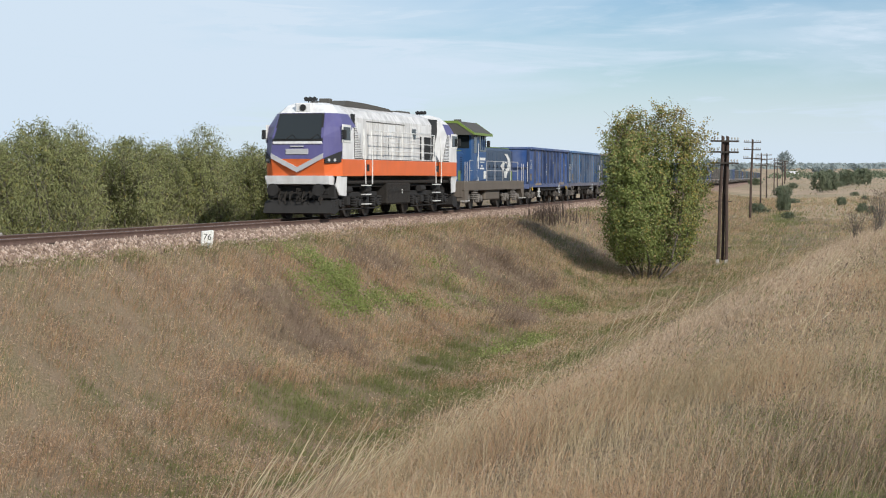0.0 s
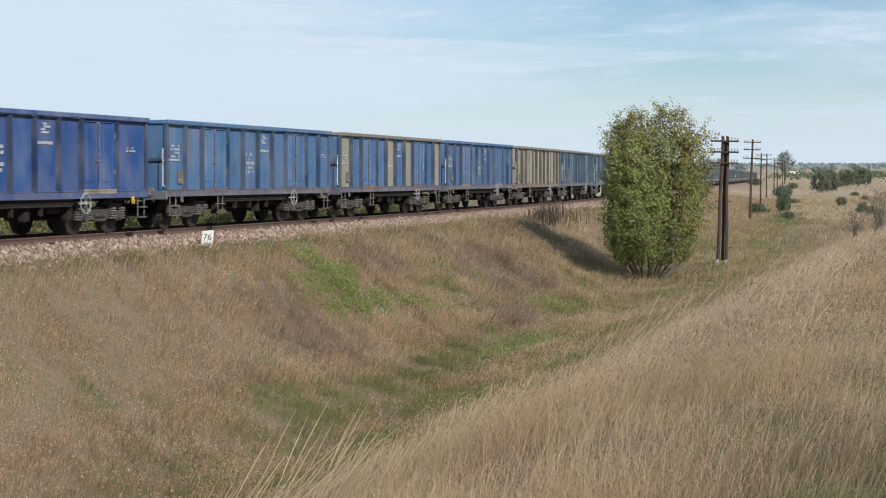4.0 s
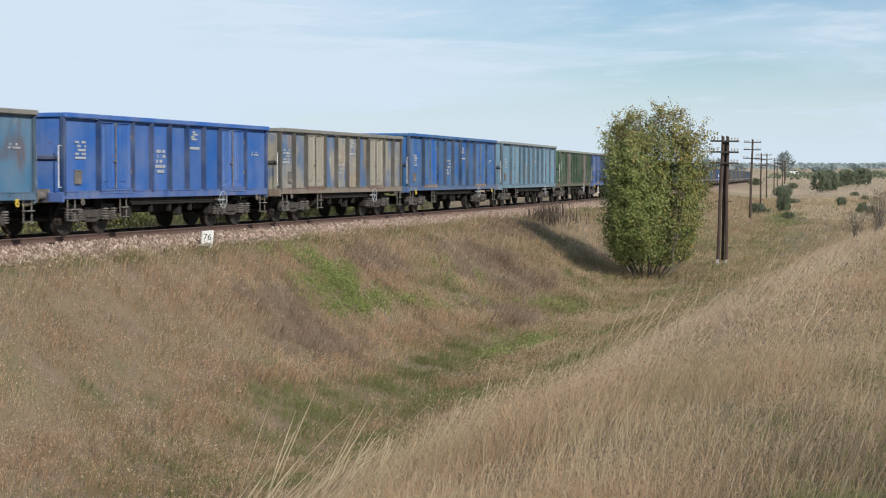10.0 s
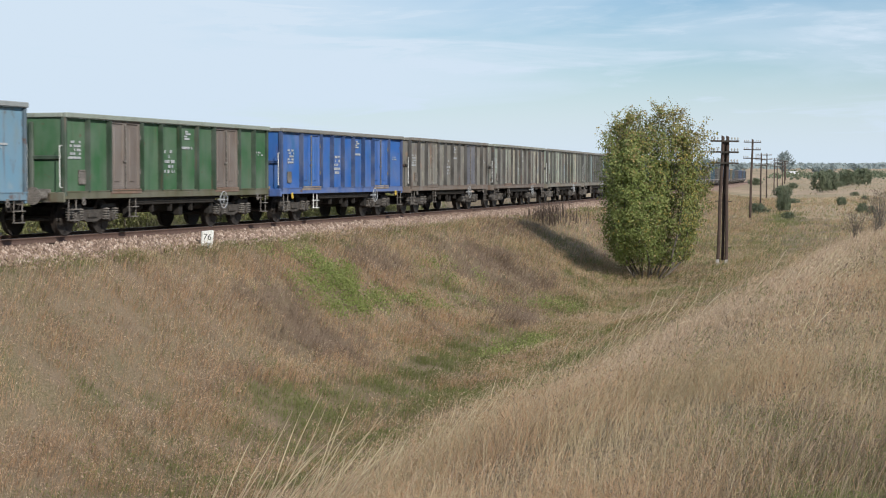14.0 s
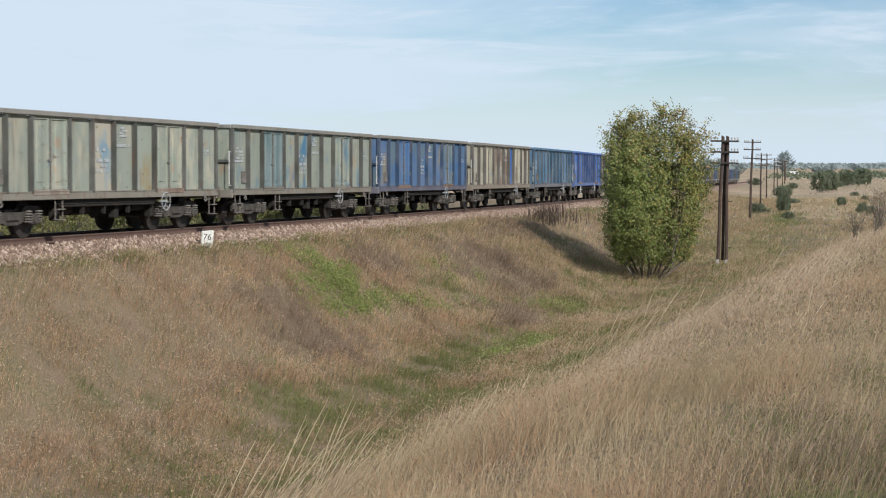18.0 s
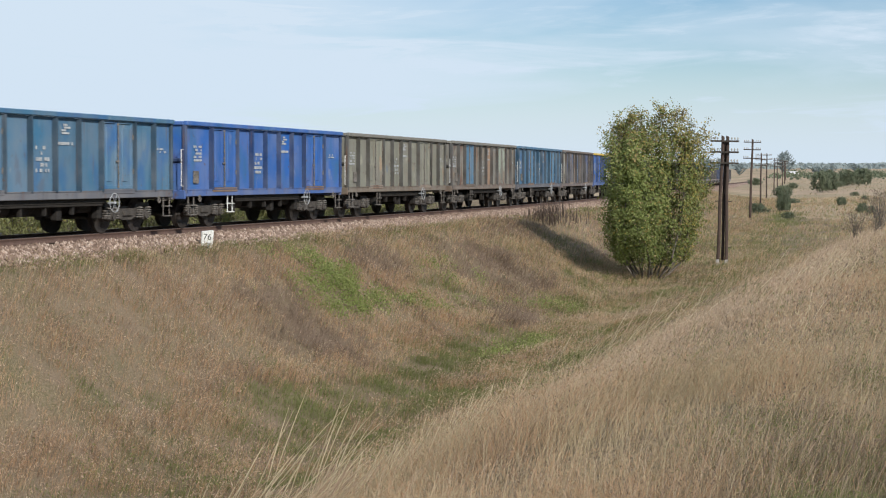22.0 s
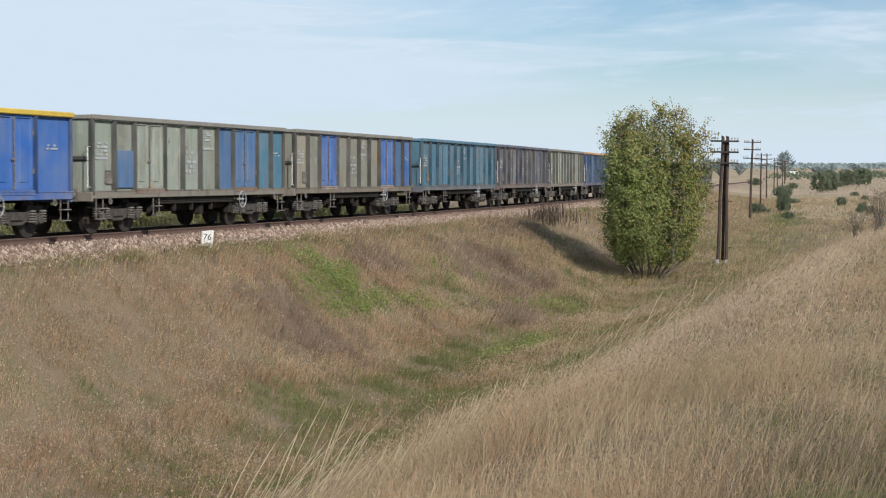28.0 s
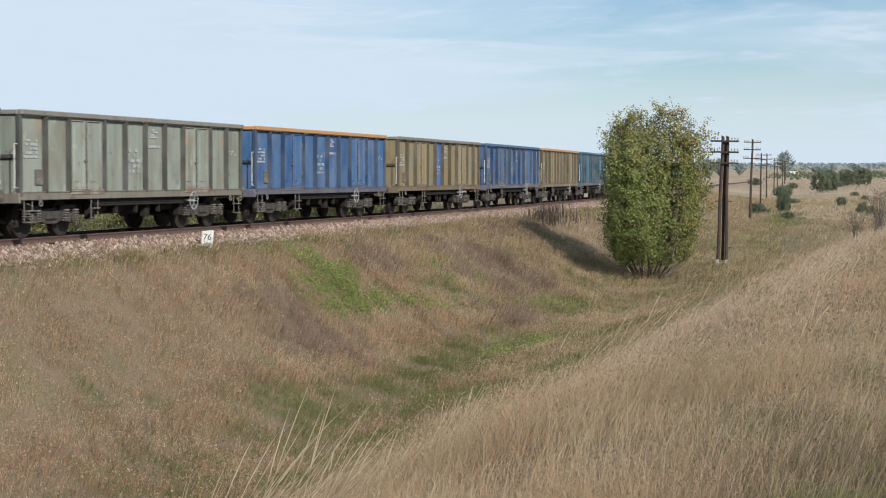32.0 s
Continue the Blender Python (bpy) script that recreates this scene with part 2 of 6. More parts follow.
def earth_material():
    m, n, l, b = material("dry_meadow_soil", 0.95, 0, 0.1)
    big = noise_fac(n, l, 0.16, 5, 0.38, 0.62)
    mid = noise_fac(n, l, 0.9, 6, 0.35, 0.65, offset=7)
    fine = noise_fac(n, l, 22, 5, 0.35, 0.7)
    col = blend(n, l, big, (0.195, 0.14, 0.095), (0.105, 0.105, 0.05))
    col = blend(n, l, mid, col, (0.18, 0.132, 0.09))
    col = blend(n, l, fine, col, (0.27, 0.205, 0.14))
    l.new(col, b.inputs["Base Color"])
    bump(n, l, b, fine, 0.6, 0.06)
    return m


def field_material():
    m, n, l, b = material("far_fields", 0.95, 0, 0.1)
    strips = noise_fac(n, l, 0.012, 5, 0.40, 0.58, stretch=(0.35, 1.6, 1))
    patch = noise_fac(n, l, 0.05, 6, 0.42, 0.62, stretch=(0.6, 1.3, 1), offset=3)
    fine = noise_fac(n, l, 1.4, 6, 0.35, 0.7)
    col = blend(n, l, strips, (0.50, 0.375, 0.27), (0.24, 0.22, 0.13))
    col = blend(n, l, patch, col, (0.40, 0.285, 0.215))
    tuss = noise_fac(n, l, 0.22, 6, 0.48, 0.66, stretch=(0.5, 1.4, 1), offset=9)
    col = blend(n, l, tuss, col, (0.16, 0.15, 0.085))
    col = blend(n, l, fine, col, (0.33, 0.25, 0.175))
    l.new(col, b.inputs["Base Color"])
    bump(n, l, b, fine, 0.5, 0.15)
    return m


EARTH, FIELD = earth_material(), field_material()


def build_ground():
    gx = spread(-24, 34, 0.4, -3500, 3500)
    gy = spread(2, 112, 0.5, -900, 4600)
    X, Y = np.meshgrid(gx, gy)
    Z = ground_z(X, Y)
    nx = len(gx)
    r, c = np.meshgrid(np.arange(len(gy) - 1), np.arange(nx - 1), indexing="ij")
    i = (r * nx + c).ravel()
    F = np.stack([i, i + 1, i + nx + 1, i + nx], 1)
    me = raw_mesh("ground", np.stack([X.ravel(), Y.ravel(), Z.ravel()], 1), F, (EARTH, FIELD))
    cx, cy = (X[:-1, :-1] + X[1:, 1:]).ravel() / 2, (Y[:-1, :-1] + Y[1:, 1:]).ravel() / 2
    l, s, _ = lateral(cx, cy)
    far = ((s > 105 + 22 * np.sin(cx * 0.31)) & (l > 13 + 3 * np.sin(cy * 0.13))) | (cy > 230) | (cy < -60) | (l < -30)
    me.polygons.foreach_set("material_index", far.astype(np.int32))
    me.polygons.foreach_set("use_smooth", np.ones(len(F), bool))
    tagged(new("ground", me), "rolling dry meadow with a grassy ditch below the railway", "ground", kind="structure")


build_ground()

def pebbly(name, a, b, c):
    """Stones of three colours, mixed one by one."""
    m, n, l, bs = material(name, 0.92, 0, 0.2)
    g, r = n.new("ShaderNodeNewGeometry"), n.new("ShaderNodeValToRGB")
    e = r.color_ramp.elements
    e[0].color, e[1].color = (*a, 1), (*c, 1)
    e.new(0.6).color = (*b, 1)
    l.new(g.outputs["Random Per Island"], r.inputs["Fac"])
    f = noise_fac(n, l, 60, 4, 0.4, 0.7)
    l.new(blend(n, l, f, r.outputs["Color"], tuple(x * 0.7 for x in b)), bs.inputs["Base Color"])
    bump(n, l, bs, f, 0.3)
    return m


STONE = pebbly("crushed_stone", (0.11, 0.074, 0.056), (0.33, 0.235, 0.18), (0.66, 0.54, 0.45))

# ---- railway ----
BALLAST = mottled("ballast_stone", (0.27, 0.18, 0.135), (0.15, 0.098, 0.074), (0.38, 0.28, 0.22), 1.2, 10, 0.95, 0, 0.8)

RUST = mottled("rusty_rail", (0.115, 0.074, 0.06), (0.15, 0.097, 0.078), (0.07, 0.046, 0.038), 3, 40, 0.8, 0.2, 0.2)
SHINE = mottled("worn_rail_head", (0.45, 0.43, 0.41), (0.35, 0.33, 0.31), None, 6, 60, 0.3, 0.9, 0.05)
OLD_WOOD = mottled("weathered_timber", (0.06, 0.042, 0.036), (0.095, 0.068, 0.055), (0.05, 0.035, 0.028), 2.5, 35, 0.9, 0, 0.5)


def sweep(name, outline, s_list, mats, closed=True, jitter=0.0):
    """An outline of (side, up) drawn along the line at the given places."""
    k = len(outline)
    V = np.zeros((len(s_list), k, 3))
    for j, (side, up) in enumerate(outline):
        x, y, z = line(s_list, side, up)
        V[:, j, 0], V[:, j, 1], V[:, j, 2] = x, y, z
    if jitter:
        V[:, :, 2] += np.random.uniform(-jitter, jitter, V.shape[:2])
    n = len(s_list)
    r, c = np.meshgrid(np.arange(n - 1), np.arange(k if closed else k - 1), indexing="ij")
    r, c = r.ravel(), c.ravel()
    d = (c + 1) % k
    F = np.stack([r * k + c, r * k + d, (r + 1) * k + d, (r + 1) * k + c], 1)
    return raw_mesh(name, V.reshape(-1, 3), F[:, ::-1], mats)


def build_railway():
    s_near = np.concatenate([np.arange(-420, -24, 4.0), np.arange(-24, 110, 0.25), np.arange(110, 400, 2.0), np.arange(400, 1500, 12.0)])
    prof = [(-2.7, -0.62), (-2.2, -0.42), (-1.75, -0.24), (-1.2, -0.19), (-0.6, -0.18), (0, -0.17), (0.6, -0.18), (1.2, -0.19), (1.65, -0.24), (1.95, -0.36), (2.2, -0.47), (2.6, -0.62)]
    bed = tagged(new("ballast_bed", sweep("ballast_bed", prof, s_near, (BALLAST,), False, 0.025)), "grey-pink crushed stone ballast bed under the rails", "ballast", kind="structure")
    track = tagged(new("railway_track"), "single railway track with rusty rails on old sleepers", "railway track", kind="structure")
    s_rail = np.concatenate([np.arange(-420, -24, 6.0), np.arange(-24, 130, 1.0), np.arange(130, 1500, 8.0)])
    for side in (-0.7535, 0.7535):
        o = [(-0.0725, -0.172), (-0.0725, -0.160), (-0.012, -0.135), (-0.012, -0.05), (-0.036, -0.035), (-0.036, -0.002), (0.036, -0.002), (0.036, -0.035), (0.012, -0.05), (0.012, -0.135), (0.0725, -0.160), (0.0725, -0.172)]
        part("rail", sweep("rail", [(side + a, b) for a, b in o], s_rail, (RUST,)), RUST, track, "rusty steel rail")
        part("rail_head", sweep("rail_head", [(side - 0.03, -0.004), (side - 0.03, 0.0), (side + 0.03, 0.0), (side + 0.03, -0.004)], s_rail, (SHINE,)), SHINE, track, "bright worn running surface")
    sl = bmesh.new()
    add_box(sl, 0, 0, 0, 0.25, 2.6, 0.15, 0.015)
    for v in sl.verts:
        v.co.y *= 1.0 + (0.003 if v.co.x > 0 else -0.003)
    me = None
    for i, s in enumerate(np.arange(-25, 150, 0.62)):
        m = on_line(s - 0.5, s + 0.5) @ pose(0, 0, -0.278)
        if me is None:
            ob = part("sleeper", sl, OLD_WOOD, track)
            me = ob.data
        else:
            ob = part("sleeper", me, None, track)
        ob.matrix_basis = m @ pose(0, 0, random.uniform(-0.01, 0.01), 0, 0, random.uniform(-0.7, 0.7))
    # loose stones on the near shoulder and between the sleepers
    rng = np.random.default_rng(5)
    n = 34000
    s = np.where(rng.random(n) < 0.75, rng.uniform(-22, 40, n), rng.uniform(40, 100, n))
    side = np.where(rng.random(n) < 0.2, rng.uniform(-0.68, 0.68, n), rng.triangular(0.8, 1.9, 3.0, n))
    up = np.interp(side, [-0.7, 0.7, 1.65, 1.95, 2.2, 2.5, 3.0], [-0.17, -0.18, -0.24, -0.36, -0.46, -0.5, -0.58]) + rng.uniform(-0.01, 0.035, n)
    keep = rng.random(n) < np.interp(side, [2.1, 2.5], [1, 0.03])
    s, side, up = s[keep], side[keep], up[keep]
    x, y, z = line(s, side, up)
    base = np.array([(1, 0, 0), (-1, 0, 0), (0, 1, 0), (0, -1, 0), (0, 0, 1), (0, 0, -1)], float)
    tri = np.array([(0, 2, 4), (2, 1, 4), (1, 3, 4), (3, 0, 4), (2, 0, 5), (1, 2, 5), (3, 1, 5), (0, 3, 5)])
    V = base[None] * rng.uniform(0.028, 0.08, (len(s), 6, 1)) + rng.uniform(-0.016, 0.016, (len(s), 6, 3)) + np.stack([x, y, z], 1)[:, None]
    F = tri[None] + (np.arange(len(s)) * 6)[:, None, None]
    tagged(new("ballast_stones", raw_mesh("ballast_stones", V.reshape(-1, 3), F.reshape(-1, 3), (STONE,))), "loose grey and pinkish crushed stones on the ballast shoulder", "stones", kind="stuff")


build_railway()


STRAW = leafy("straw_grass", (0.50, 0.405, 0.25), (0.385, 0.30, 0.18), (0.62, 0.53, 0.36), 0.4)
TAN = leafy("reddish_dry_grass", (0.53, 0.345, 0.205), (0.41, 0.255, 0.148), (0.69, 0.49, 0.31), 0.4)
GREYWEED = leafy("grey_dead_weeds", (0.29, 0.215, 0.158), (0.195, 0.142, 0.103), (0.40, 0.305, 0.232), 0.35)
PLUME = leafy("pale_grass_plumes", (0.62, 0.47, 0.335), (0.49, 0.36, 0.25), (0.72, 0.58, 0.43), 0.45)
GREEN = leafy("green_grass", (0.115, 0.14, 0.048), (0.175, 0.19, 0.068), (0.28, 0.27, 0.12), 0.45)
LUSH = leafy("bright_green_leaves", (0.14, 0.175, 0.055), (0.235, 0.275, 0.085), (0.42, 0.42, 0.18), 0.45)
TREE_LEAF = leafy("poplar_leaves", (0.10, 0.135, 0.04), (0.19, 0.23, 0.07), (0.38, 0.38, 0.16), 0.35)
TREE_GOLD = leafy("yellowing_leaves", (0.42, 0.36, 0.08), (0.36, 0.29, 0.09), (0.54, 0.42, 0.13), 0.4)
TREE_BROWN = leafy("browning_leaves", (0.34, 0.25, 0.13), (0.28, 0.23, 0.11), (0.42, 0.30, 0.15), 0.4)
WILLOW = leafy("willow_leaves", (0.125, 0.14, 0.055), (0.225, 0.24, 0.095), (0.40, 0.385, 0.20), 0.4)
STALK = leafy("pale_stalks", (0.70, 0.60, 0.42), (0.56, 0.46, 0.30), (0.80, 0.71, 0.55), 0.4)
DARK_WEED = leafy("blackened_weeds", (0.10, 0.075, 0.06), (0.075, 0.058, 0.046), (0.15, 0.11, 0.085), 0.2)
BARK = mottled("grey_bark", (0.13, 0.11, 0.09), (0.09, 0.075, 0.06), (0.2, 0.18, 0.15), 4, 30, 0.95, 0, 0.6)


def blades(rng, x, y, height, width, lean, lean_dir, z=None, droop=0.35):
    """Grass blades as numpy arrays: five points and three triangles each, bent over towards lean_dir."""
    n = len(x)
    z = ground_z(x, y) if z is None else z
    h = height * rng.uniform(0.55, 1.15, n)
    w = width * rng.uniform(0.7, 1.3, n)
    face = rng.uniform(0, 2 * math.pi, n)
    sx, sy = np.cos(face) * w / 2, np.sin(face) * w / 2
    d = lean_dir + rng.normal(0, 0.5, n) + 0.8 * np.sin(x * 0.9 + 2 * np.sin(y * 0.6)) * np.sin(y * 0.5 + 1)
    k = lean * rng.uniform(0.3, 1.4, n)
    dx, dy = np.cos(d) * h * k, np.sin(d) * h * k
    V = np.zeros((n, 5, 3))
    V[:, 0] = np.stack([x - sx, y - sy, z - 0.03], 1)
    V[:, 1] = np.stack([x + sx, y + sy, z - 0.03], 1)
    V[:, 2] = np.stack([x - sx * 0.8 + dx * droop, y - sy * 0.8 + dy * droop, z + h * 0.58], 1)
    V[:, 3] = np.stack([x + sx * 0.8 + dx * droop, y + sy * 0.8 + dy * droop, z + h * 0.58], 1)
    V[:, 4] = np.stack([x + dx, y + dy, z + h * (1 - 0.25 * k)], 1)
    F = np.array([(0, 1, 3), (0, 3, 2), (2, 3, 4)])[None] + (np.arange(n) * 5)[:, None, None]
    return V.reshape(-1, 3), F.reshape(-1, 3)


def stuff(name, sets, mat, label, category):
    V, F, k = [], [], 0
    for v, f in sets:
        V.append(v)
        F.append(f + k)
        k += len(v)
    return tagged(new(name, raw_mesh(name, np.concatenate(V), np.concatenate(F), (mat,))), label, category, kind="stuff")


def leaf_quads(rng, P, size, narrow=0.6, up=0.2, axis_h=None):
    """Small leaves at the points P, as single quads; with axis_h they turn outwards from a stem of that height."""
    n = len(P)
    a = rng.normal(0, 1, (n, 3))
    a[:, 2] += up
    a /= np.linalg.norm(a, axis=1)[:, None]
    w = rng.normal(0, 1, (n, 3))
    if axis_h:
        out = P - np.array([0, 0, 0.42 * axis_h])
        out[:, 2] *= 0.7
        out /= np.linalg.norm(out, axis=1)[:, None] + 1e-6
        w = w * 0.55 + out
        a -= w * (np.sum(a * w, 1) / np.sum(w * w, 1))[:, None]
        a /= np.linalg.norm(a, axis=1)[:, None] + 1e-6
    b = np.cross(a, w)
    b /= np.linalg.norm(b, axis=1)[:, None]
    ln = (np.broadcast_to(size, n) * rng.uniform(0.6, 1.3, n))[:, None]
    V = np.stack([P - a * ln / 2, P + b * ln * narrow / 2, P + a * ln / 2, P - b * ln * narrow / 2], 1)
    F = np.arange(n * 4).reshape(n, 4)
    return V.reshape(-1, 3), F


# ---- grass and weeds ----
def patch(x, y, cx, cy, rx, ry, turn=0.0):
    """1 in the middle of an elliptic patch, falling to 0 at its uneven edge."""
    c, s = math.cos(turn), math.sin(turn)
    u, v = ((x - cx) * c + (y - cy) * s) / rx, (-(x - cx) * s + (y - cy) * c) / ry
    return np.clip(1.25 - np.sqrt(u * u + v * v) + 0.35 * np.sin(x * 3.1 + y * 1.7) * np.sin(y * 2.3), 0, 1)


def lumps(x, y, k, p=0.0):
    """Soft random patches from 0 to 1, about 1/k metres across: value noise in two octaves."""
    total = 0.0
    for step, weight in ((0.9, 0.68), (2.1, 0.32)):
        u, v = np.asarray(x) * k * step + p * 7.3, np.asarray(y) * k * step - p * 3.1
        i, j = np.floor(u), np.floor(v)
        fu, fv = u - i, v - j
        fu, fv = fu * fu * (3 - 2 * fu), fv * fv * (3 - 2 * fv)
        c = [[np.modf(np.abs(np.sin((i + di) * 12.9898 + (j + dj) * 78.233 + p)) * 43758.5453)[0] for dj in (0, 1)] for di in (0, 1)]
        total = total + weight * ((c[0][0] * (1 - fu) + c[1][0] * fu) * (1 - fv) + (c[0][1] * (1 - fu) + c[1][1] * fu) * fv)
    return np.clip((total - 0.5) * 1.35 + 0.5, 0, 1)


def build_slope_grass():
    rng = np.random.default_rng(11)
    n = 400000
    dice = rng.random(n)
    s = np.where(dice < 0.72, rng.uniform(-36, 26, n), np.where(dice < 0.89, rng.uniform(26, 85, n), rng.uniform(85, 190, n)))
    l = 1.98 + 12.0 * rng.random(n) ** 0.95
    l = np.where((s > 55) & (rng.random(n) < 0.5), rng.uniform(6, 26, n), l)
    l = np.where((s > 8) & (s <= 55) & (rng.random(n) < 0.28), rng.uniform(11, 25, n), l)
    add = 90000
    s = np.concatenate([s, rng.uniform(-36, 40, add)])
    l = np.concatenate([l, rng.uniform(6.8, 15.0, add)])
    n += add
    x, y, _ = line(s, l)
    tuft = lumps(x, y, 2.6, 21) * 0.5 + lumps(x, y, 1.1, 6) * 0.5        # single tussocks with gaps between them
    keep = (abs(x) < y * 0.30 + 1.5) & (rng.random(n) < 0.18 + 0.95 * tuft)
    x, y, s, l, tuft = x[keep], y[keep], s[keep], l[keep], tuft[keep]
    n = len(x)
    fine = lumps(x, y, 1.7, 9)
    lush = np.maximum.reduce([1.7 * patch(l, s, 5.0, -3.4, 1.45, 2.9) * smooth(0.05, 0.7, fine), 1.1 * patch(l, s, 5.8, 6.4, 1.3, 2.6, 0.2) * smooth(0.3, 0.6, fine),
                              0.9 * patch(l, s, 6.6, 0.4, 1.0, 1.8) * smooth(0.3, 0.6, fine), 0.9 * patch(l, s, 9.7, -0.6, 1.0, 2.6) * smooth(0.35, 0.6, fine),
                              0.5 * patch(l, s, 8.6, 8.5, 1.2, 2.2) * smooth(0.3, 0.6, fine)])
    mauve = np.maximum.reduce([1.5 * patch(l, s, 6.0, -8.2, 1.7, 2.6, 0.2), 1.3 * patch(l, s, 5.8, 11.5, 2.2, 5.0), patch(l, s, 4.0, 2.6, 1.0, 3.0), 0.7 * patch(l, s, 3.6, 24.0, 1.2, 9.0), 0.8 * patch(l, s, 8.3, 4.2, 1.4, 3.2)]) * (0.5 + 0.7 * lumps(x, y, 1.1, 8))
    valley = smooth(7.0, 8.6, l) * (0.25 + 1.1 * lumps(x, y, 0.55, 5)) * np.interp(s, [-26, -16, 5, 18, 60, 75], [0.7, 0.9, 0.75, 0.6, 0.5, 0.3])
    valley = np.maximum.reduce([valley, 1.2 * patch(l, s, 8.4, -14.4, 1.4, 3.4), 1.05 * patch(l, s, 9.0, -6.0, 1.5, 5.0), 0.6 * patch(l, s, 8.2, -22.0, 0.9, 2.4), 1.7 * patch(l, s, 13.8, 92.0, 2.0, 24.0), 0.62 * patch(l, s, 13.5, 42.0, 4.5, 34.0)])
    weedy = smooth(0.66, 0.88, lumps(x, y, 0.8, 1)) * 0.75               # low green tufts among the dry grass
    top = smooth(4.0, 2.4, l) * (0.3 + 0.5 * lumps(x, y, 0.9, 17))
    u = 0.7 * rng.random(n) + 0.3 * lumps(x, y, 2.4, 31)
    dice = 0.68 * rng.random(n) + 0.32 * lumps(x, y, 1.2, 33)
    kind = np.full(n, 1)                                   # reddish dry grass
    kind[(s > 2) & (dice < 0.48)] = 0                      # straw
    kind[(s <= 2) & (dice < 0.34 + 0.3 * smooth(3.8, 2.4, l))] = 0
    kind[dice > 0.78] = 2
    kind[u < np.maximum.reduce([valley * 0.9, top, weedy])] = 3     # green
    kind[u < mauve * 0.85] = 2                             # grey weeds
    kind[u < lush * 0.95] = 4
    kind[(kind < 2) & (rng.random(n) < 0.03 + 0.16 * lumps(x, y, 0.35, 1) + 0.16 * (s > 8))] = 3
    wide = np.clip(y / 4600, 0.006, 0.05)
    names = {0: ("straw_grass", STRAW, 0.30, "pale straw-coloured dry grass on the embankment"), 1: ("reddish_grass", TAN, 0.30, "reddish-brown dry grass on the embankment"),
             2: ("dead_weeds", GREYWEED, 0.38, "mauve-grey dead weeds on the embankment"), 3: ("green_grass", GREEN, 0.22, "short green grass in the ditch and on the slope")}
    for k, (nm, mat, h, label) in names.items():
        m = kind == k
        stuff(nm, [blades(rng, x[m], y[m], h * (0.35 + 1.25 * tuft[m]), wide[m], 0.85, rng.normal(0.1, 0.55, m.sum()))], mat, label, "grass")
    # seed heads and dead leaves as slender flecks over the grass
    for k, mat, nm, share, size in ((0, STRAW, "seed_heads", 0.5, 0.065), (1, PLUME, "pale_seed_heads", 0.9, 0.06), (2, GREYWEED, "dead_leaves", 0.8, 0.065), (3, GREEN, "green_leaves", 0.3, 0.07)):
        q = np.nonzero((kind == k) & (rng.random(n) < share))[0]
        P = np.stack([x[q] + rng.normal(0, 0.08, len(q)), y[q] + rng.normal(0, 0.08, len(q)), ground_z(x[q], y[q]) + rng.uniform(0.1, 0.36 if k < 3 else 0.2, len(q)) * (0.35 + 1.1 * tuft[q])], 1)
        v, f = leaf_quads(rng, P, size, 0.26 if k < 2 else 0.34, 0.9 if k < 3 else 0.5)
        tagged(new(nm, raw_mesh(nm, v, f, (mat,))), "seed heads and small leaves over the grass of the slope", "grass", kind="stuff")
    m = kind == 4
    px, py = x[m], y[m]
    pz = ground_z(px, py)
    P = np.stack([px, py, pz], 1)
    P = np.concatenate([P + np.stack([rng.normal(0, 0.09, len(px)), rng.normal(0, 0.09, len(px)), rng.uniform(0.03, 0.42, len(px)) * (0.3 + 1.1 * tuft[m])], 1) for _ in range(5)])
    v, f = leaf_quads(rng, P, 0.062, 0.62, 0.5)
    tagged(new("leafy_weeds", raw_mesh("leafy_weeds", v, f, (LUSH,))), "patches of bright green leafy weeds on the slope", "weeds", kind="stuff")


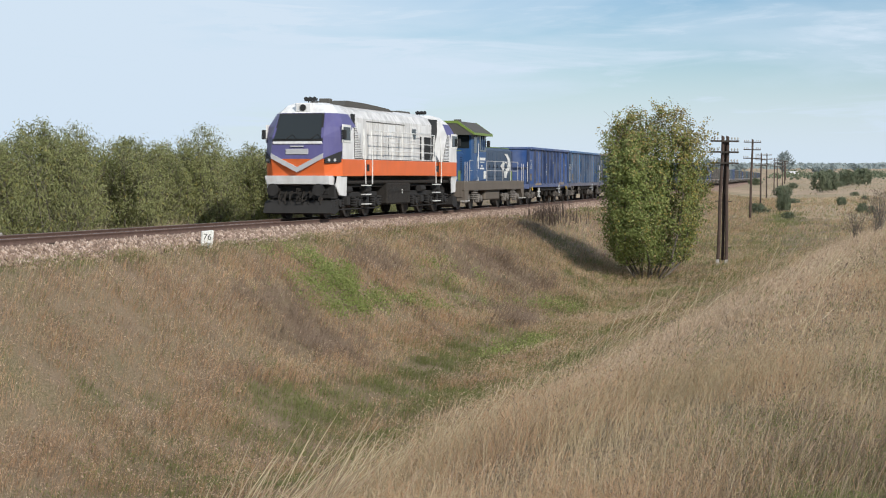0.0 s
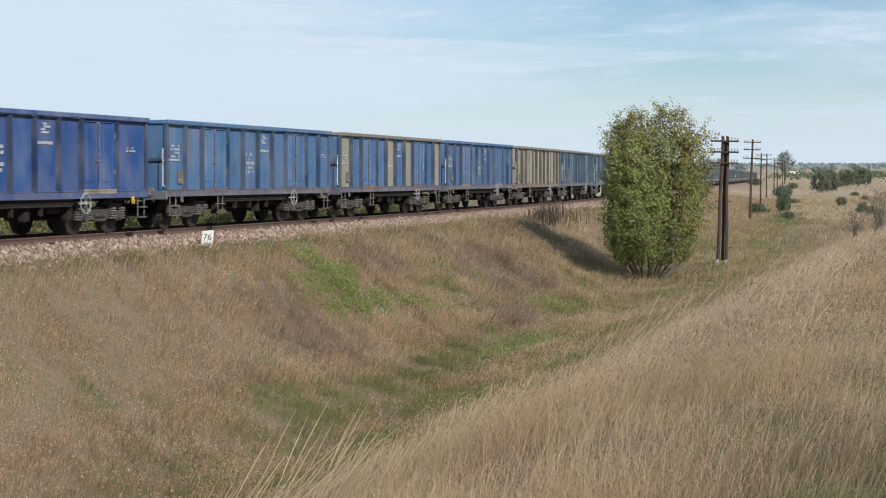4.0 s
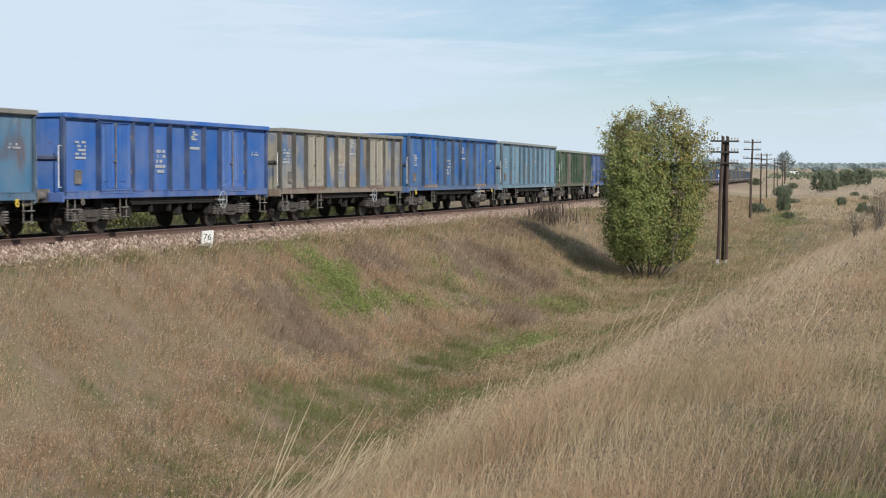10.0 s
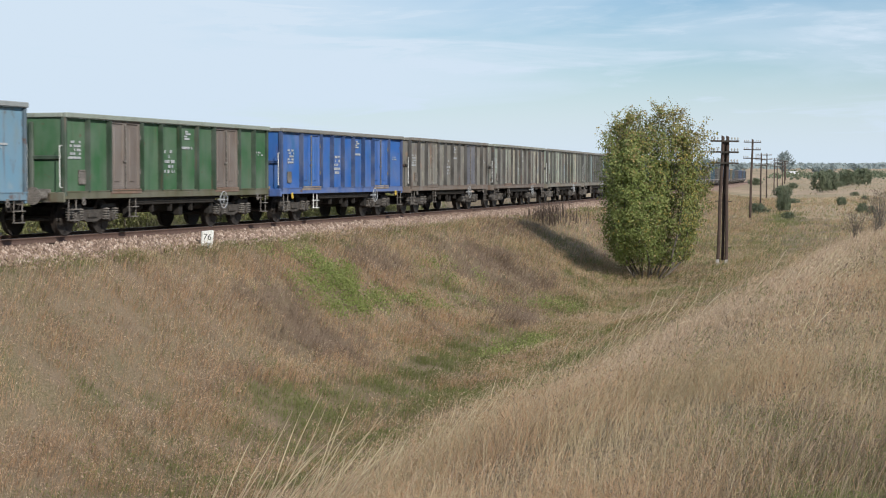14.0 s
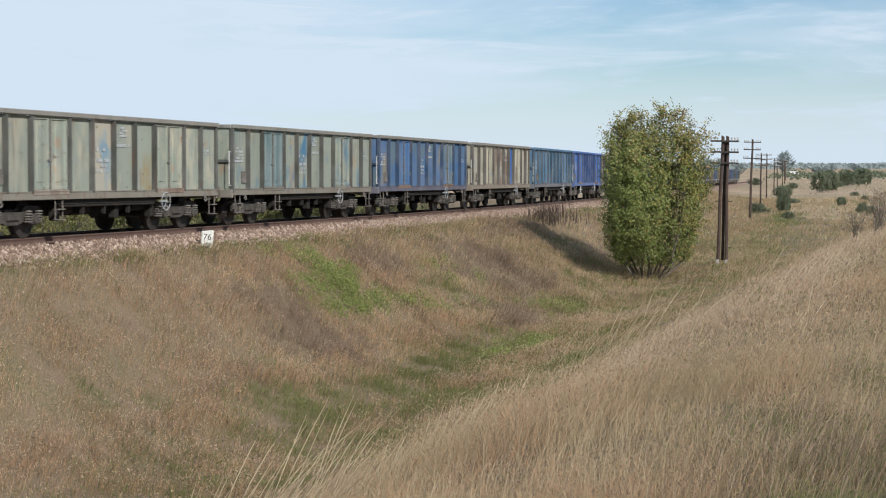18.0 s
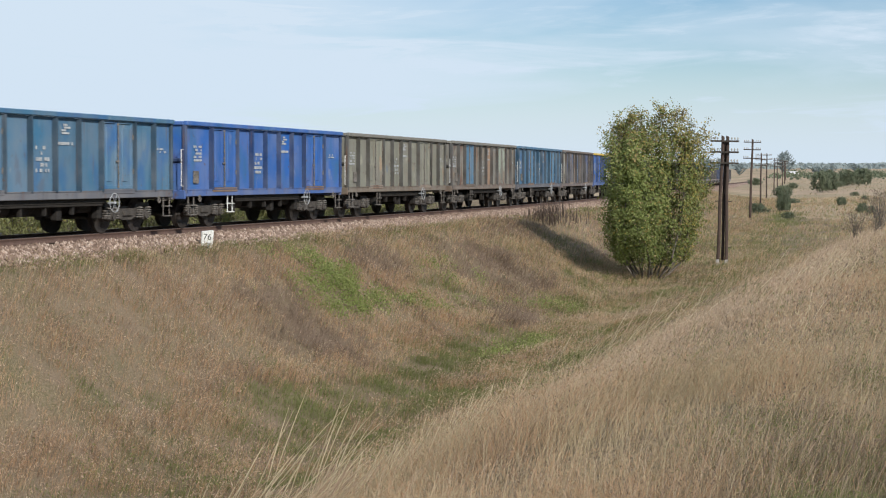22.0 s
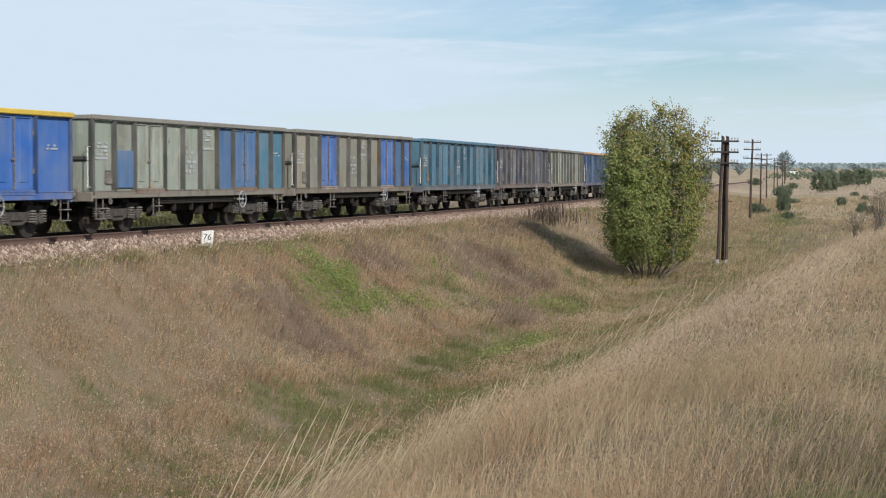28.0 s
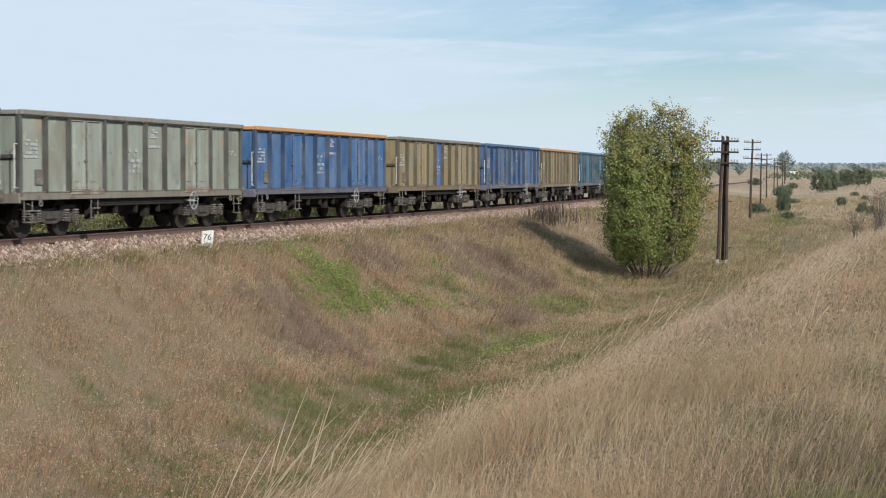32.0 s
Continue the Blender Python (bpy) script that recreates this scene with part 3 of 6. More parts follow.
def build_bank_grass():
    """The dry grass and low weeds on the bank in front of the camera."""
    rng = np.random.default_rng(12)
    n = 520000
    y = 5.0 + 60 * rng.random(n) ** 1.9
    x = (rng.random(n) * 2 - 1) * (y * 0.29 + 0.8)
    l, s, _ = lateral(x, y)
    keep = (l > 12.2) & (rng.random(n) < np.clip(0.35 + 0.8 * lumps(x, y, 1.1, 3), 0, 1))
    x, y, l = x[keep], y[keep], l[keep]
    n = len(x)
    z = ground_z(x, y)
    wide = np.clip(y / 5200, 0.0022, 0.012)
    clump = lumps(x, y, 1.5, 4) * 0.6 + lumps(x, y, 0.55, 9) * 0.4
    tall = (0.10 + 0.46 * clump * clump + 0.10 * clump) * np.interp(y, [12, 30, 45], [1.0, 0.95, 0.8])
    # how weedy (green and brown) or how straw-like the growth is
    weedy = np.clip(smooth(0.35, 0.75, lumps(x, y, 0.9, 12)) * 0.6 + smooth(11.5, 7.5, y) * smooth(0.4, 2.0, x) * 0.75 + smooth(17, 14, l) * 0.5, 0, 0.9)
    pink = smooth(17.6, 18.8, l) * smooth(22.5, 20.0, l) * smooth(11, 16, y)
    u, d = 0.6 * rng.random(n) + 0.4 * lumps(x, y, 3.0, 41), 0.5 * rng.random(n) + 0.5 * lumps(x, y, 1.3, 43)
    kind = np.where(d < 0.55, 0, np.where(d < 0.80, 1, 2))
    kind = np.where(u < weedy * 0.7, 3, kind)
    kind = np.where((u < weedy) & (kind != 3), 2, kind)
    kind = np.where((pink > rng.random(n)) & (rng.random(n) < 0.85), 5, kind)
    # withered leaves and seed heads
    for k, mat, nm, lab in ((0, STRAW, "seed_heads", "small pale seed heads in the bank's grass"), (1, TAN, "dead_leaves", "small reddish dead leaves in the bank's grass"), (2, GREYWEED, "withered_weeds", "withered brown weeds in the bank's grass"),
                            (3, GREEN, "leafy_weeds", "small green weeds low in the bank's grass"), (5, PLUME, "grass_plumes", "pinkish pale grass plumes on the bank's crest")):
        q = np.nonzero((kind == k) & (rng.random(n) < {0: 0.9, 1: 0.9, 2: 0.6, 3: 0.8, 5: 0.8}[k]))[0]
        P = np.stack([x[q] + rng.normal(0, 0.03, len(q)), y[q] + rng.normal(0, 0.03, len(q)), z[q] + tall[q] * rng.uniform(0.1, 0.95, len(q)) * (0.6 if k == 3 else 1)], 1)
        v, f = leaf_quads(rng, P, np.clip(y[q] / 480, 0.014, 0.06), 0.36 if k in (2, 3) else 0.2, 1.4)
        tagged(new(nm, raw_mesh(nm, v, f, (mat,))), lab, "grass" if k in (0, 1, 5) else "weeds", kind="stuff")
    stem = rng.random(n) < 0.06
    swap = stem & (rng.random(n) < 0.75) & (kind != 5)
    kind = np.where(swap, np.where(rng.random(n) < 0.6, 0, 5), kind)
    for k, nm, mat, label in ((0, "straw_grass", STRAW, "straw-coloured dry grass on the bank"), (1, "reddish_grass", TAN, "reddish-brown dry grass on the bank"), (2, "dead_weeds", GREYWEED, "grey-brown withered stalks on the bank"),
                              (3, "green_grass", GREEN, "green blades low in the dry grass"), (5, "pale_grass", PLUME, "pale pinkish grass on the bank's crest")):
        m, q = (kind == k) & ~stem, (kind == k) & stem
        g = 0.7 if mat is GREEN else 1.0
        stuff(nm, [blades(rng, x[m], y[m], tall[m] * 0.75 * g, wide[m] * 1.1, 1.1, np.where(rng.random(m.sum()) < 0.45, rng.uniform(-3.1, 3.1, m.sum()), rng.normal(0.2, 0.8, m.sum())), z[m]),
                   blades(rng, x[q], y[q], (tall[q] * 1.15 + 0.17) * g, wide[q] * 0.85, 1.15, rng.normal(0.15, 0.3, q.sum()), z[q], 0.3)], mat, label, "grass")


def tuft_mesh(rng, count, height, spread_r, curve=1.9):
    """Tall stalks with drooping seed heads, rooted round the origin."""
    V, F, k = [], [], 0
    x, y = rng.normal(0, spread_r, count), rng.normal(0, spread_r, count)
    h = height * rng.uniform(0.7, 1.15, count)
    d = 0.15 + rng.normal(0, 0.35, count)
    bend = rng.uniform(0.3, 0.85, count)
    for i in range(count):
        pts = []
        for j in range(7):
            t = j / 6
            r = bend[i] * h[i] * t ** curve
            pts.append(np.array([x[i] + math.cos(d[i]) * r, y[i] + math.sin(d[i]) * r, -0.04 + h[i] * (t - 0.16 * bend[i] * t ** 3)]))
        for j in range(7):
            w = 0.0014 if j < 4 else (0.003 if j < 6 else 0.0008)
            V += [pts[j] + np.array([-w, 0, 0]), pts[j] + np.array([w, 0, 0]), pts[j] + np.array([0, w, 0])]
        for j in range(6):
            a, b = k + 3 * j, k + 3 * j + 3
            for p, q in ((0, 1), (1, 2), (2, 0)):
                F += [(a + p, a + q, b + q), (a + p, b + q, b + p)]
        k += 21
    return np.array(V), np.array(F)


TUFTS = []


def build_tufts():
    """Tufts that stand out of the bank's edge and sway in the wind."""
    rng = np.random.default_rng(13)
    kinds = ((6, 0.72, 0.16, STALK), (5, 0.92, 0.2, STALK), (9, 0.6, 0.22, STALK), (4, 0.84, 0.16, PLUME), (12, 0.4, 0.12, GREEN), (10, 0.66, 0.25, STRAW))
    protos = [raw_mesh("grass_tuft", *tuft_mesh(rng, c, h, r), mats=(m,)) for c, h, r, m in kinds]
    for i in range(235):
        if i < 185:
            y = rng.uniform(6.8, 13.5) if i % 2 else rng.uniform(10, 22)
            x = None
            for lx in np.arange(-0.30, 0.30, 0.004):
                l, _, _ = lateral([lx * y], [y])
                if l[0] > 18.6 - 0.05 * (y - 6) + rng.uniform(-0.9, 0.5):
                    x = lx * y
                    break
            if x is None:
                continue
        else:
            y = rng.uniform(15, 32)
            x = rng.uniform(0.06, 0.27) * y
        z = float(ground_z(np.array([x]), np.array([y]))[0])
        ob = tagged(new("grass_tuft", protos[i % 6]), "tuft of tall green grass blades" if i % 6 == 4 else "tuft of tall dry grass stalks with drooping seed heads", "grass", "grass tufts on the bank", "stuff")
        TUFTS.append((ob, x, y, z, rng.uniform(0, 360) * 0 + rng.uniform(-25, 25), rng.uniform(0, 6.28)))
        ob.matrix_basis = pose(x, y, z)
    # straight pale stalks that lean out over the ditch along the bank's edge
    straight = [raw_mesh("grass_tuft", *tuft_mesh(rng, c, h, r, 1.15), mats=(m,)) for c, h, r, m in ((3, 0.92, 0.10, STALK), (2, 1.02, 0.08, STALK), (5, 0.82, 0.16, PLUME), (3, 0.60, 0.10, STALK), (2, 0.7, 0.08, STALK), (5, 0.5, 0.14, STRAW))]
    for i in range(84):
        u = rng.random()
        y = 7.8 + 5.0 * u + rng.uniform(-0.5, 0.5)
        x = (-0.16 + 0.19 * u + rng.normal(0, 0.012)) * y
        z = float(ground_z(np.array([x]), np.array([y]))[0])
        ob = tagged(new("grass_tuft", straight[i % 3 + (3 if u > 0.4 else 0)]), "few straight pale grass stalks leaning over the bank's edge", "grass", "grass tufts on the bank", "stuff")
        TUFTS.append((ob, x, y, z, rng.uniform(-20, 20), rng.uniform(0, 6.28)))
        ob.matrix_basis = pose(x, y, z)


def build_dark_weeds():
    rng = np.random.default_rng(17)
    mesh = []
    for _ in range(3):
        x, y = rng.normal(0, 0.4, 30), rng.normal(0, 0.4, 30)
        mesh.append(raw_mesh("dead_weed_stalks", *blades(rng, x, y, 0.85, 0.035, 0.3, 0.3, np.zeros(30)), mats=(DARK_WEED,)))
    for i in range(11):
        s, l = rng.uniform(29, 38), rng.uniform(2.6, 3.9)
        x, y, _ = line(s, l)
        ob = tagged(new("dead_weed_stalks", mesh[i % 3]), "clump of blackened dead weed stalks at the embankment edge", "weeds", "dead weeds by the track", "stuff")
        ob.matrix_basis = pose(float(x), float(y), float(ground_z(np.array([x]), np.array([y]))[0]), 0, 0, rng.uniform(0, 360))
        ob.scale = (1, 1, rng.uniform(0.7, 1.2))


def build_dry_bush():
    """Leafless brown brush on the crest of the bank."""
    rng = np.random.default_rng(18)
    for x, y, h in ((12.95, 49.0, 1.5), (13.35, 50.2, 1.25), (12.75, 50.8, 0.9)):
        t = empty("dry_bush", "leafless brown brush on the crest of the bank", "bush", "dry bushes on the bank")
        for i in range(26):
            a, r = rng.uniform(0, 6.28), rng.uniform(0.1, 0.5)
            pts = [(0.12 * r * math.cos(a), 0.12 * r * math.sin(a), -0.3)]
            for f in (0.35, 0.7, 1.0):
                pts.append((r * f * math.cos(a) + rng.normal(0, 0.03), r * f * math.sin(a) + rng.normal(0, 0.03), h * f * rng.uniform(0.75, 1.0)))
            part("stem", rod_chain(pts, 0.008, 4, 0.003), BARK, t)
        P = np.stack([rng.normal(0, 0.28, 420), rng.normal(0, 0.28, 420), rng.uniform(0.2, h * 0.95, 420)], 1)
        v, f = leaf_quads(rng, P, 0.055, 0.5, 0.2)
        part("dead_leaves", raw_mesh("dead_leaves", v, f, (GREYWEED,)), GREYWEED, t, "curled brown leaves")["kind"] = "stuff"
        t.matrix_basis = pose(x, y, float(ground_z(np.array([x]), np.array([y]))[0]))


build_slope_grass()
build_bank_grass()
build_dry_bush()
build_dark_weeds()
build_tufts()


# ---- trees and shrubs ----
def woody(name, rng, height, radius, stems, twigs, leaves, leaf, narrow, profile, mats, label, category, spread_base=0.25, group="", up=0.75, gaps=0.14, reach=(0.25, 0.6), leaf_up=0.2):
    """A many-stemmed tree or shrub: tapered stems with twigs, and leaves scattered about the twigs.
    profile: the crown's relative radius by relative height. mats: function of leaf points giving a material index, and the materials with names."""
    t = empty(name, label, category, group)
    bm = bmesh.new()
    ends = []
    for i in range(stems):
        a = 2 * math.pi * (i + rng.uniform(-0.3, 0.3)) / stems
        k = rng.uniform(0.25, 1.0) if i else 0.1
        top = height * rng.uniform(0.82, 1.0) * (1.0 - 0.12 * k)
        p = Vector((math.cos(a) * spread_base * k, math.sin(a) * spread_base * k, -0.15))
        r0 = 0.018 * height * rng.uniform(0.45, 0.8) / 2
        for j in range(1, 8):
            f = j / 7
            out = radius * 0.78 * k * np.interp(f, *profile)
            q = Vector((math.cos(a + 0.3 * math.sin(3 * f + i)) * (spread_base * k + out), math.sin(a + 0.3 * math.sin(3 * f + i)) * (spread_base * k + out), top * f))
            add_tube(bm, p, q, r0 * (1 - 0.85 * (j - 1) / 7), 5, r0 * (1 - 0.85 * f))
            for _ in range(twigs):
                g = rng.random()
                o = p.lerp(q, g)
                hf = o.z / height
                if hf < 0.07:
                    continue
                b = a + rng.normal(0, 1.1)
                ln = radius * rng.uniform(*reach) * np.interp(hf, *profile)
                e = o + Vector((math.cos(b) * ln, math.sin(b) * ln, ln * rng.uniform(0.3, 1.0) * up))
                add_tube(bm, o, e, 0.008, 3, 0.003)
                ends.append((o, e))
            p = q
    part("trunk", bm, BARK, t, "thin grey-brown stems")
    O = np.array([tuple(o) for o, _ in ends])
    E = np.array([tuple(e) for _, e in ends])
    per = max(1, leaves // len(ends))
    keep = rng.random(len(ends)) > gaps
    O, E = O[keep], E[keep]
    g = rng.random((len(O), per)) ** 0.7
    P = (O[:, None] + (E - O)[:, None] * g[..., None] * 1.08 + np.clip(rng.normal(0, 0.07, (len(O), per, 3)), -0.12, 0.12) * radius ** 0.6).reshape(-1, 3)
    P = P[P[:, 2] > 0.1]
    kind = mats[0](P, rng)
    for k, (nm, mat, lab) in enumerate(mats[1]):
        v, f = leaf_quads(rng, P[kind == k], leaf, narrow, leaf_up, height)
        if len(v):
            ob = part(nm, raw_mesh(nm, v, f, (mat,)), mat, t, lab)
            ob["kind"] = "stuff"
    return t


def build_tree():
    rng = np.random.default_rng(21)

    def kinds(P, rng):
        u = rng.random(len(P))
        right = (P[:, 0] * 0.8 - P[:, 1] * 0.4) / 2.1
        gold = 0.02 + 0.26 * np.clip(right, 0, 1) ** 2 + 0.12 * np.clip((P[:, 2] - 4) / 3.5, 0, 1)
        brown = 0.02 + 0.45 * np.clip((P[:, 2] - 4.8) / 2.6, 0, 1) + 0.10 * np.clip(right, 0, 1)
        return np.where(u < brown, 2, np.where(u < brown + gold, 1, 0))
    prof = ([0, 0.08, 0.25, 0.5, 0.8, 0.95, 1.0], [0.4, 0.78, 0.95, 1.0, 0.95, 0.76, 0.45])
    t = woody("tree", rng, 7.75, 2.3, 21, 13, 100000, 0.10, 0.66, prof, (kinds, [("crown", TREE_LEAF, "dense green leaves"), ("yellow_foliage", TREE_GOLD, "yellowing leaves"), ("brown_foliage", TREE_BROWN, "browning leaves")]),
              "bushy young poplar, green turning yellow, on the embankment foot", "tree", 0.75, up=1.15, gaps=0.24, reach=(0.14, 0.42))
    x, y = 9.05, 72.6
    z = float(ground_z(np.array([x]), np.array([y]))[0])
    t.matrix_basis = pose(x, y, z)
    return t, x, y, z


def build_thicket():
    """The row of willow shrubs behind the railway."""
    prof = ([0, 0.1, 0.4, 0.75, 0.9, 1.0], [0.55, 0.9, 1.0, 0.7, 0.4, 0.12])

    def kinds(P, rng):
        return np.where(rng.random(len(P)) < 0.025 + 0.03 * (P[:, 2] < 1.5), 1, 0)
    protos = []
    for i in range(5):
        rng = np.random.default_rng(30 + i)
        protos.append(woody("willow_shrub", rng, 6.25, 1.75, 11, 8, 17000, 0.135, 0.26, prof, (kinds, [("crown", WILLOW, "narrow grey-green leaves"), ("yellow_foliage", TREE_GOLD, "yellowing leaves")]),
                            "tall dense grey-green willow shrub behind the track", "shrub", 0.5, "willow shrubs behind the track", up=1.7, gaps=0.08, reach=(0.16, 0.5), leaf_up=1.3))
    rng = np.random.default_rng(40)
    spots = []
    for s in np.arange(-24, 46, 2.15):
        spots.append((s + rng.uniform(-0.7, 0.7), -7.6 + rng.uniform(-0.9, 0.9)))
        spots.append((s + rng.uniform(-0.9, 0.9), -10.2 + rng.uniform(-1, 1)))
    for i, (s, l) in enumerate(spots):
        x, y, _ = line(s, l)
        z = float(ground_z(np.array([x]), np.array([y]))[0])
        m = pose(float(x), float(y), z - 0.05, 0, 0, rng.uniform(0, 360))
        t = protos[i] if i < 5 else copy_thing(protos[i % 5], m)
        t.matrix_basis = m
        k = np.interp(s, [-24, -14, -8, -4, 1, 6, 14, 46], [1.12, 1.13, 1.13, 1.02, 1.06, 1.0, 0.95, 0.78]) * rng.uniform(0.92, 1.03) * (0.98 if l > -8.8 else 1.08)
        t.scale = (rng.uniform(0.9, 1.1), rng.uniform(0.9, 1.1), k)
    # low growth at the far edge of the ballast
    rng = np.random.default_rng(41)
    n = 26000
    s = rng.uniform(-24, 60, n)
    l = -rng.uniform(2.7, 7.5, n)
    x, y, _ = line(s, l)
    P = np.stack([x, y, ground_z(x, y) + rng.uniform(0, 0.75, n) * rng.random(n)], 1)
    dry = rng.random(n) < 0.55
    xd, yd, _ = line(rng.uniform(-24, 60, 16000), -rng.uniform(2.3, 4.6, 16000))
    stuff("dry_verge_grass", [blades(rng, xd, yd, 0.55 * (0.4 + lumps(xd, yd, 0.8, 2)), 0.012, 0.5, rng.normal(0.2, 0.6, len(xd)))], STRAW, "dry grass along the far edge of the ballast", "grass")
    v, f = leaf_quads(rng, P[dry], 0.10, 0.35, 0.8)
    tagged(new("undergrowth", raw_mesh("undergrowth", v, f, (WILLOW,))), "low green undergrowth beyond the track", "undergrowth", kind="stuff")


FAR_LEAF = leafy("far_foliage", (0.11, 0.135, 0.085), (0.15, 0.175, 0.11), (0.21, 0.225, 0.15), 0.45)
# distance haze is put into this pale bluish leaf colour
HAZED_WOOD = leafy("haze_tinted_woods", (0.26, 0.31, 0.31), (0.29, 0.34, 0.34), (0.33, 0.37, 0.36), 0.45)


def build_distance():
    def one(P, rng):
        return np.zeros(len(P), int)
    round_prof = ([0, 0.1, 0.45, 0.8, 1.0], [0.7, 0.95, 1.0, 0.8, 0.35])
    shrub = woody("field_shrub", np.random.default_rng(50), 3.6, 2.6, 9, 5, 5000, 0.28, 0.7, round_prof, (one, [("crown", FAR_LEAF, "dull green leaves")]), "rounded green shrub in the dry meadow", "shrub", 0.9, "shrubs in the meadow", gaps=0.05)
    spots = [(63.6, 277, 0.62, 1.1), (66.0, 281, 0.5, 0.95), (91.0, 371, 0.8, 1.0), (95.5, 376, 0.85, 1.1), (33.9, 164, 0.24, 0.6), (34.5, 166, 0.22, 0.5), (29.9, 142.5, 0.2, 0.18), (50.2, 244, 0.5, 0.5), (43.5, 205, 0.25, 0.2), (45, 186, 0.22, 0.3),
             (84, 350, 0.4, 0.35), (150, 640, 0.9, 0.8), (176, 690, 1.0, 0.9), (72, 380, 0.5, 0.5), (39, 150, 0.16, 0.22), (42, 165, 0.18, 0.25), (40, 158, 0.14, 0.2), (118, 460, 0.35, 0.4), (128, 540, 0.5, 0.5), (31.6, 166, 0.3, 0.25), (30.4, 158, 0.3, 0.22),
             (62, 300, 0.3, 0.3), (70, 330, 0.4, 0.35), (55, 215, 0.15, 0.16), (60, 240, 0.2, 0.2)]
    rng = np.random.default_rng(51)
    for i, (x, y, k, kz) in enumerate(spots):
        z = float(ground_z(np.array([x]), np.array([y]))[0])
        m = pose(x, y, z, 0, 0, rng.uniform(0, 360))
        t = shrub if i == 0 else copy_thing(shrub, m)
        t.matrix_basis = m
        t.scale = (k * rng.uniform(0.9, 1.1), k * rng.uniform(0.9, 1.1), kz * rng.uniform(0.9, 1.0))
    tall_prof = ([0, 0.22, 0.35, 0.7, 0.9, 1.0], [0.1, 0.2, 0.8, 1.0, 0.75, 0.3])
    tree = woody("field_tree", np.random.default_rng(52), 10, 4.2, 7, 5, 4200, 0.6, 0.8, tall_prof, (one, [("crown", HAZED_WOOD, "hazy green leaves")]), "broad-crowned tree far off in the plain", "tree", 0.5, "trees in the plain", gaps=0.1)
    far = [(146, 705, 0.95), (112, 690, 0.7), (120, 715, 0.75), (108, 640, 0.65), (177, 785, 0.42), (183, 790, 0.36), (133, 740, 0.6), (98, 610, 0.5), (205, 900, 0.4), (215, 910, 0.45), (128, 800, 0.8), (240, 960, 0.6), (110, 760, 0.7), (118, 810, 0.8)]
    for i, (x, y, k) in enumerate(far):
        z = float(ground_z(np.array([x]), np.array([y]))[0])
        m = pose(x, y, z, 0, 0, rng.uniform(0, 360))
        t = tree if i == 0 else copy_thing(tree, m)
        t.matrix_basis = m
        t.scale = (k, k * rng.uniform(0.9, 1.1), k * rng.uniform(0.9, 1.1))
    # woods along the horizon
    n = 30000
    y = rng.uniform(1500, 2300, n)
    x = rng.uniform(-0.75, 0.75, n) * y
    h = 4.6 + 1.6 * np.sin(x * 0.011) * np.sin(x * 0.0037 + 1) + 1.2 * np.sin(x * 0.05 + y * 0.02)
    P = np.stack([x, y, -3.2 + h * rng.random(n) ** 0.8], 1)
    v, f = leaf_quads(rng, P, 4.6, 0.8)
    tagged(new("far_woods", raw_mesh("far_woods", v, f, (HAZED_WOOD,))), "low hazy belt of woods along the horizon", "woods", kind="stuff")
    # dry weeds and scrub over the meadow
    n = 16000
    y = 95 + 500 * rng.random(n) ** 1.5
    x = (rng.random(n) * 0.34 + 0.12) * y
    l, s, _ = lateral(x, y)
    keep = (l > 9) & (rng.random(n) < 0.25 + 0.75 * lumps(x, y, 0.06, 1))
    x, y = x[keep], y[keep]
    pick = lumps(x, y, 0.05, 4) + rng.normal(0, 0.22, len(x))
    vs = [blades(rng, x[m], y[m], 0.26, np.clip(y[m] / 2800, 0.03, 0.2), 1.2, rng.uniform(0, 6.3, m.sum())) for m in (pick > 0.40, pick <= 0.40)]
    stuff("meadow_grass", vs[:1], STRAW, "pale dry grass tussocks in the meadow", "grass")
    stuff("meadow_weeds", vs[1:], GREEN, "greenish tussocks in the meadow", "grass")
    # scrub in front of the woods
    n = 26000
    y = rng.uniform(520, 1100, n)
    x = rng.uniform(0.13, 0.33, n) * y
    clump = lumps(x, y, 0.035, 2) * lumps(x, y, 0.011, 6)
    keep = clump > 0.34 + 0.1 * rng.random(n)
    x, y, clump = x[keep], y[keep], clump[keep]
    P = np.stack([x, y, ground_z(x, y) + rng.random(len(x)) * np.clip(4 * clump, 0.8, 2.4)], 1)
    v, f = leaf_quads(rng, P, 1.1, 0.8)
    tagged(new("far_scrub", raw_mesh("far_scrub", v, f, (FAR_LEAF,))), "hazy grey-green scrub across the far meadow", "scrub", kind="stuff")
    # a small house
    hs = empty("farmhouse", "small white farmhouse with a grey roof far off", "house")
    wall = mottled("white_plaster", (0.5, 0.48, 0.45), (0.42, 0.4, 0.38), None, 1, 8, 0.9)
    roof = mottled("pale_roof_sheet", (0.5, 0.5, 0.5), (0.42, 0.42, 0.43), None, 1, 8, 0.6)
    part("wall", box(0, 0, 1.4, 9, 6, 2.8), wall, hs)
    part("roof", prism([(-3.4, 2.8), (0, 4.9), (3.4, 2.8)], "x", -4.8, 4.8), roof, hs)
    for wx in (-2.6, 0.4, 2.8):
        part("window", box(wx, -3.01, 1.5, 1.0, 0.06, 1.2), GLASS_FAR, hs)
    x, y = 138.5, 655
    hs.matrix_basis = pose(x, y, float(ground_z(np.array([x]), np.array([y]))[0]) - 0.4, 0, 0, 12)
    hs.scale = (0.48, 0.48, 0.48)


GLASS_FAR, _n2, _l2, _b2 = material("window_glass", 0.1, 0, 0.5)
_b2.inputs["Base Color"].default_value = (0.05, 0.055, 0.06, 1)
TREE = build_tree()
build_thicket()
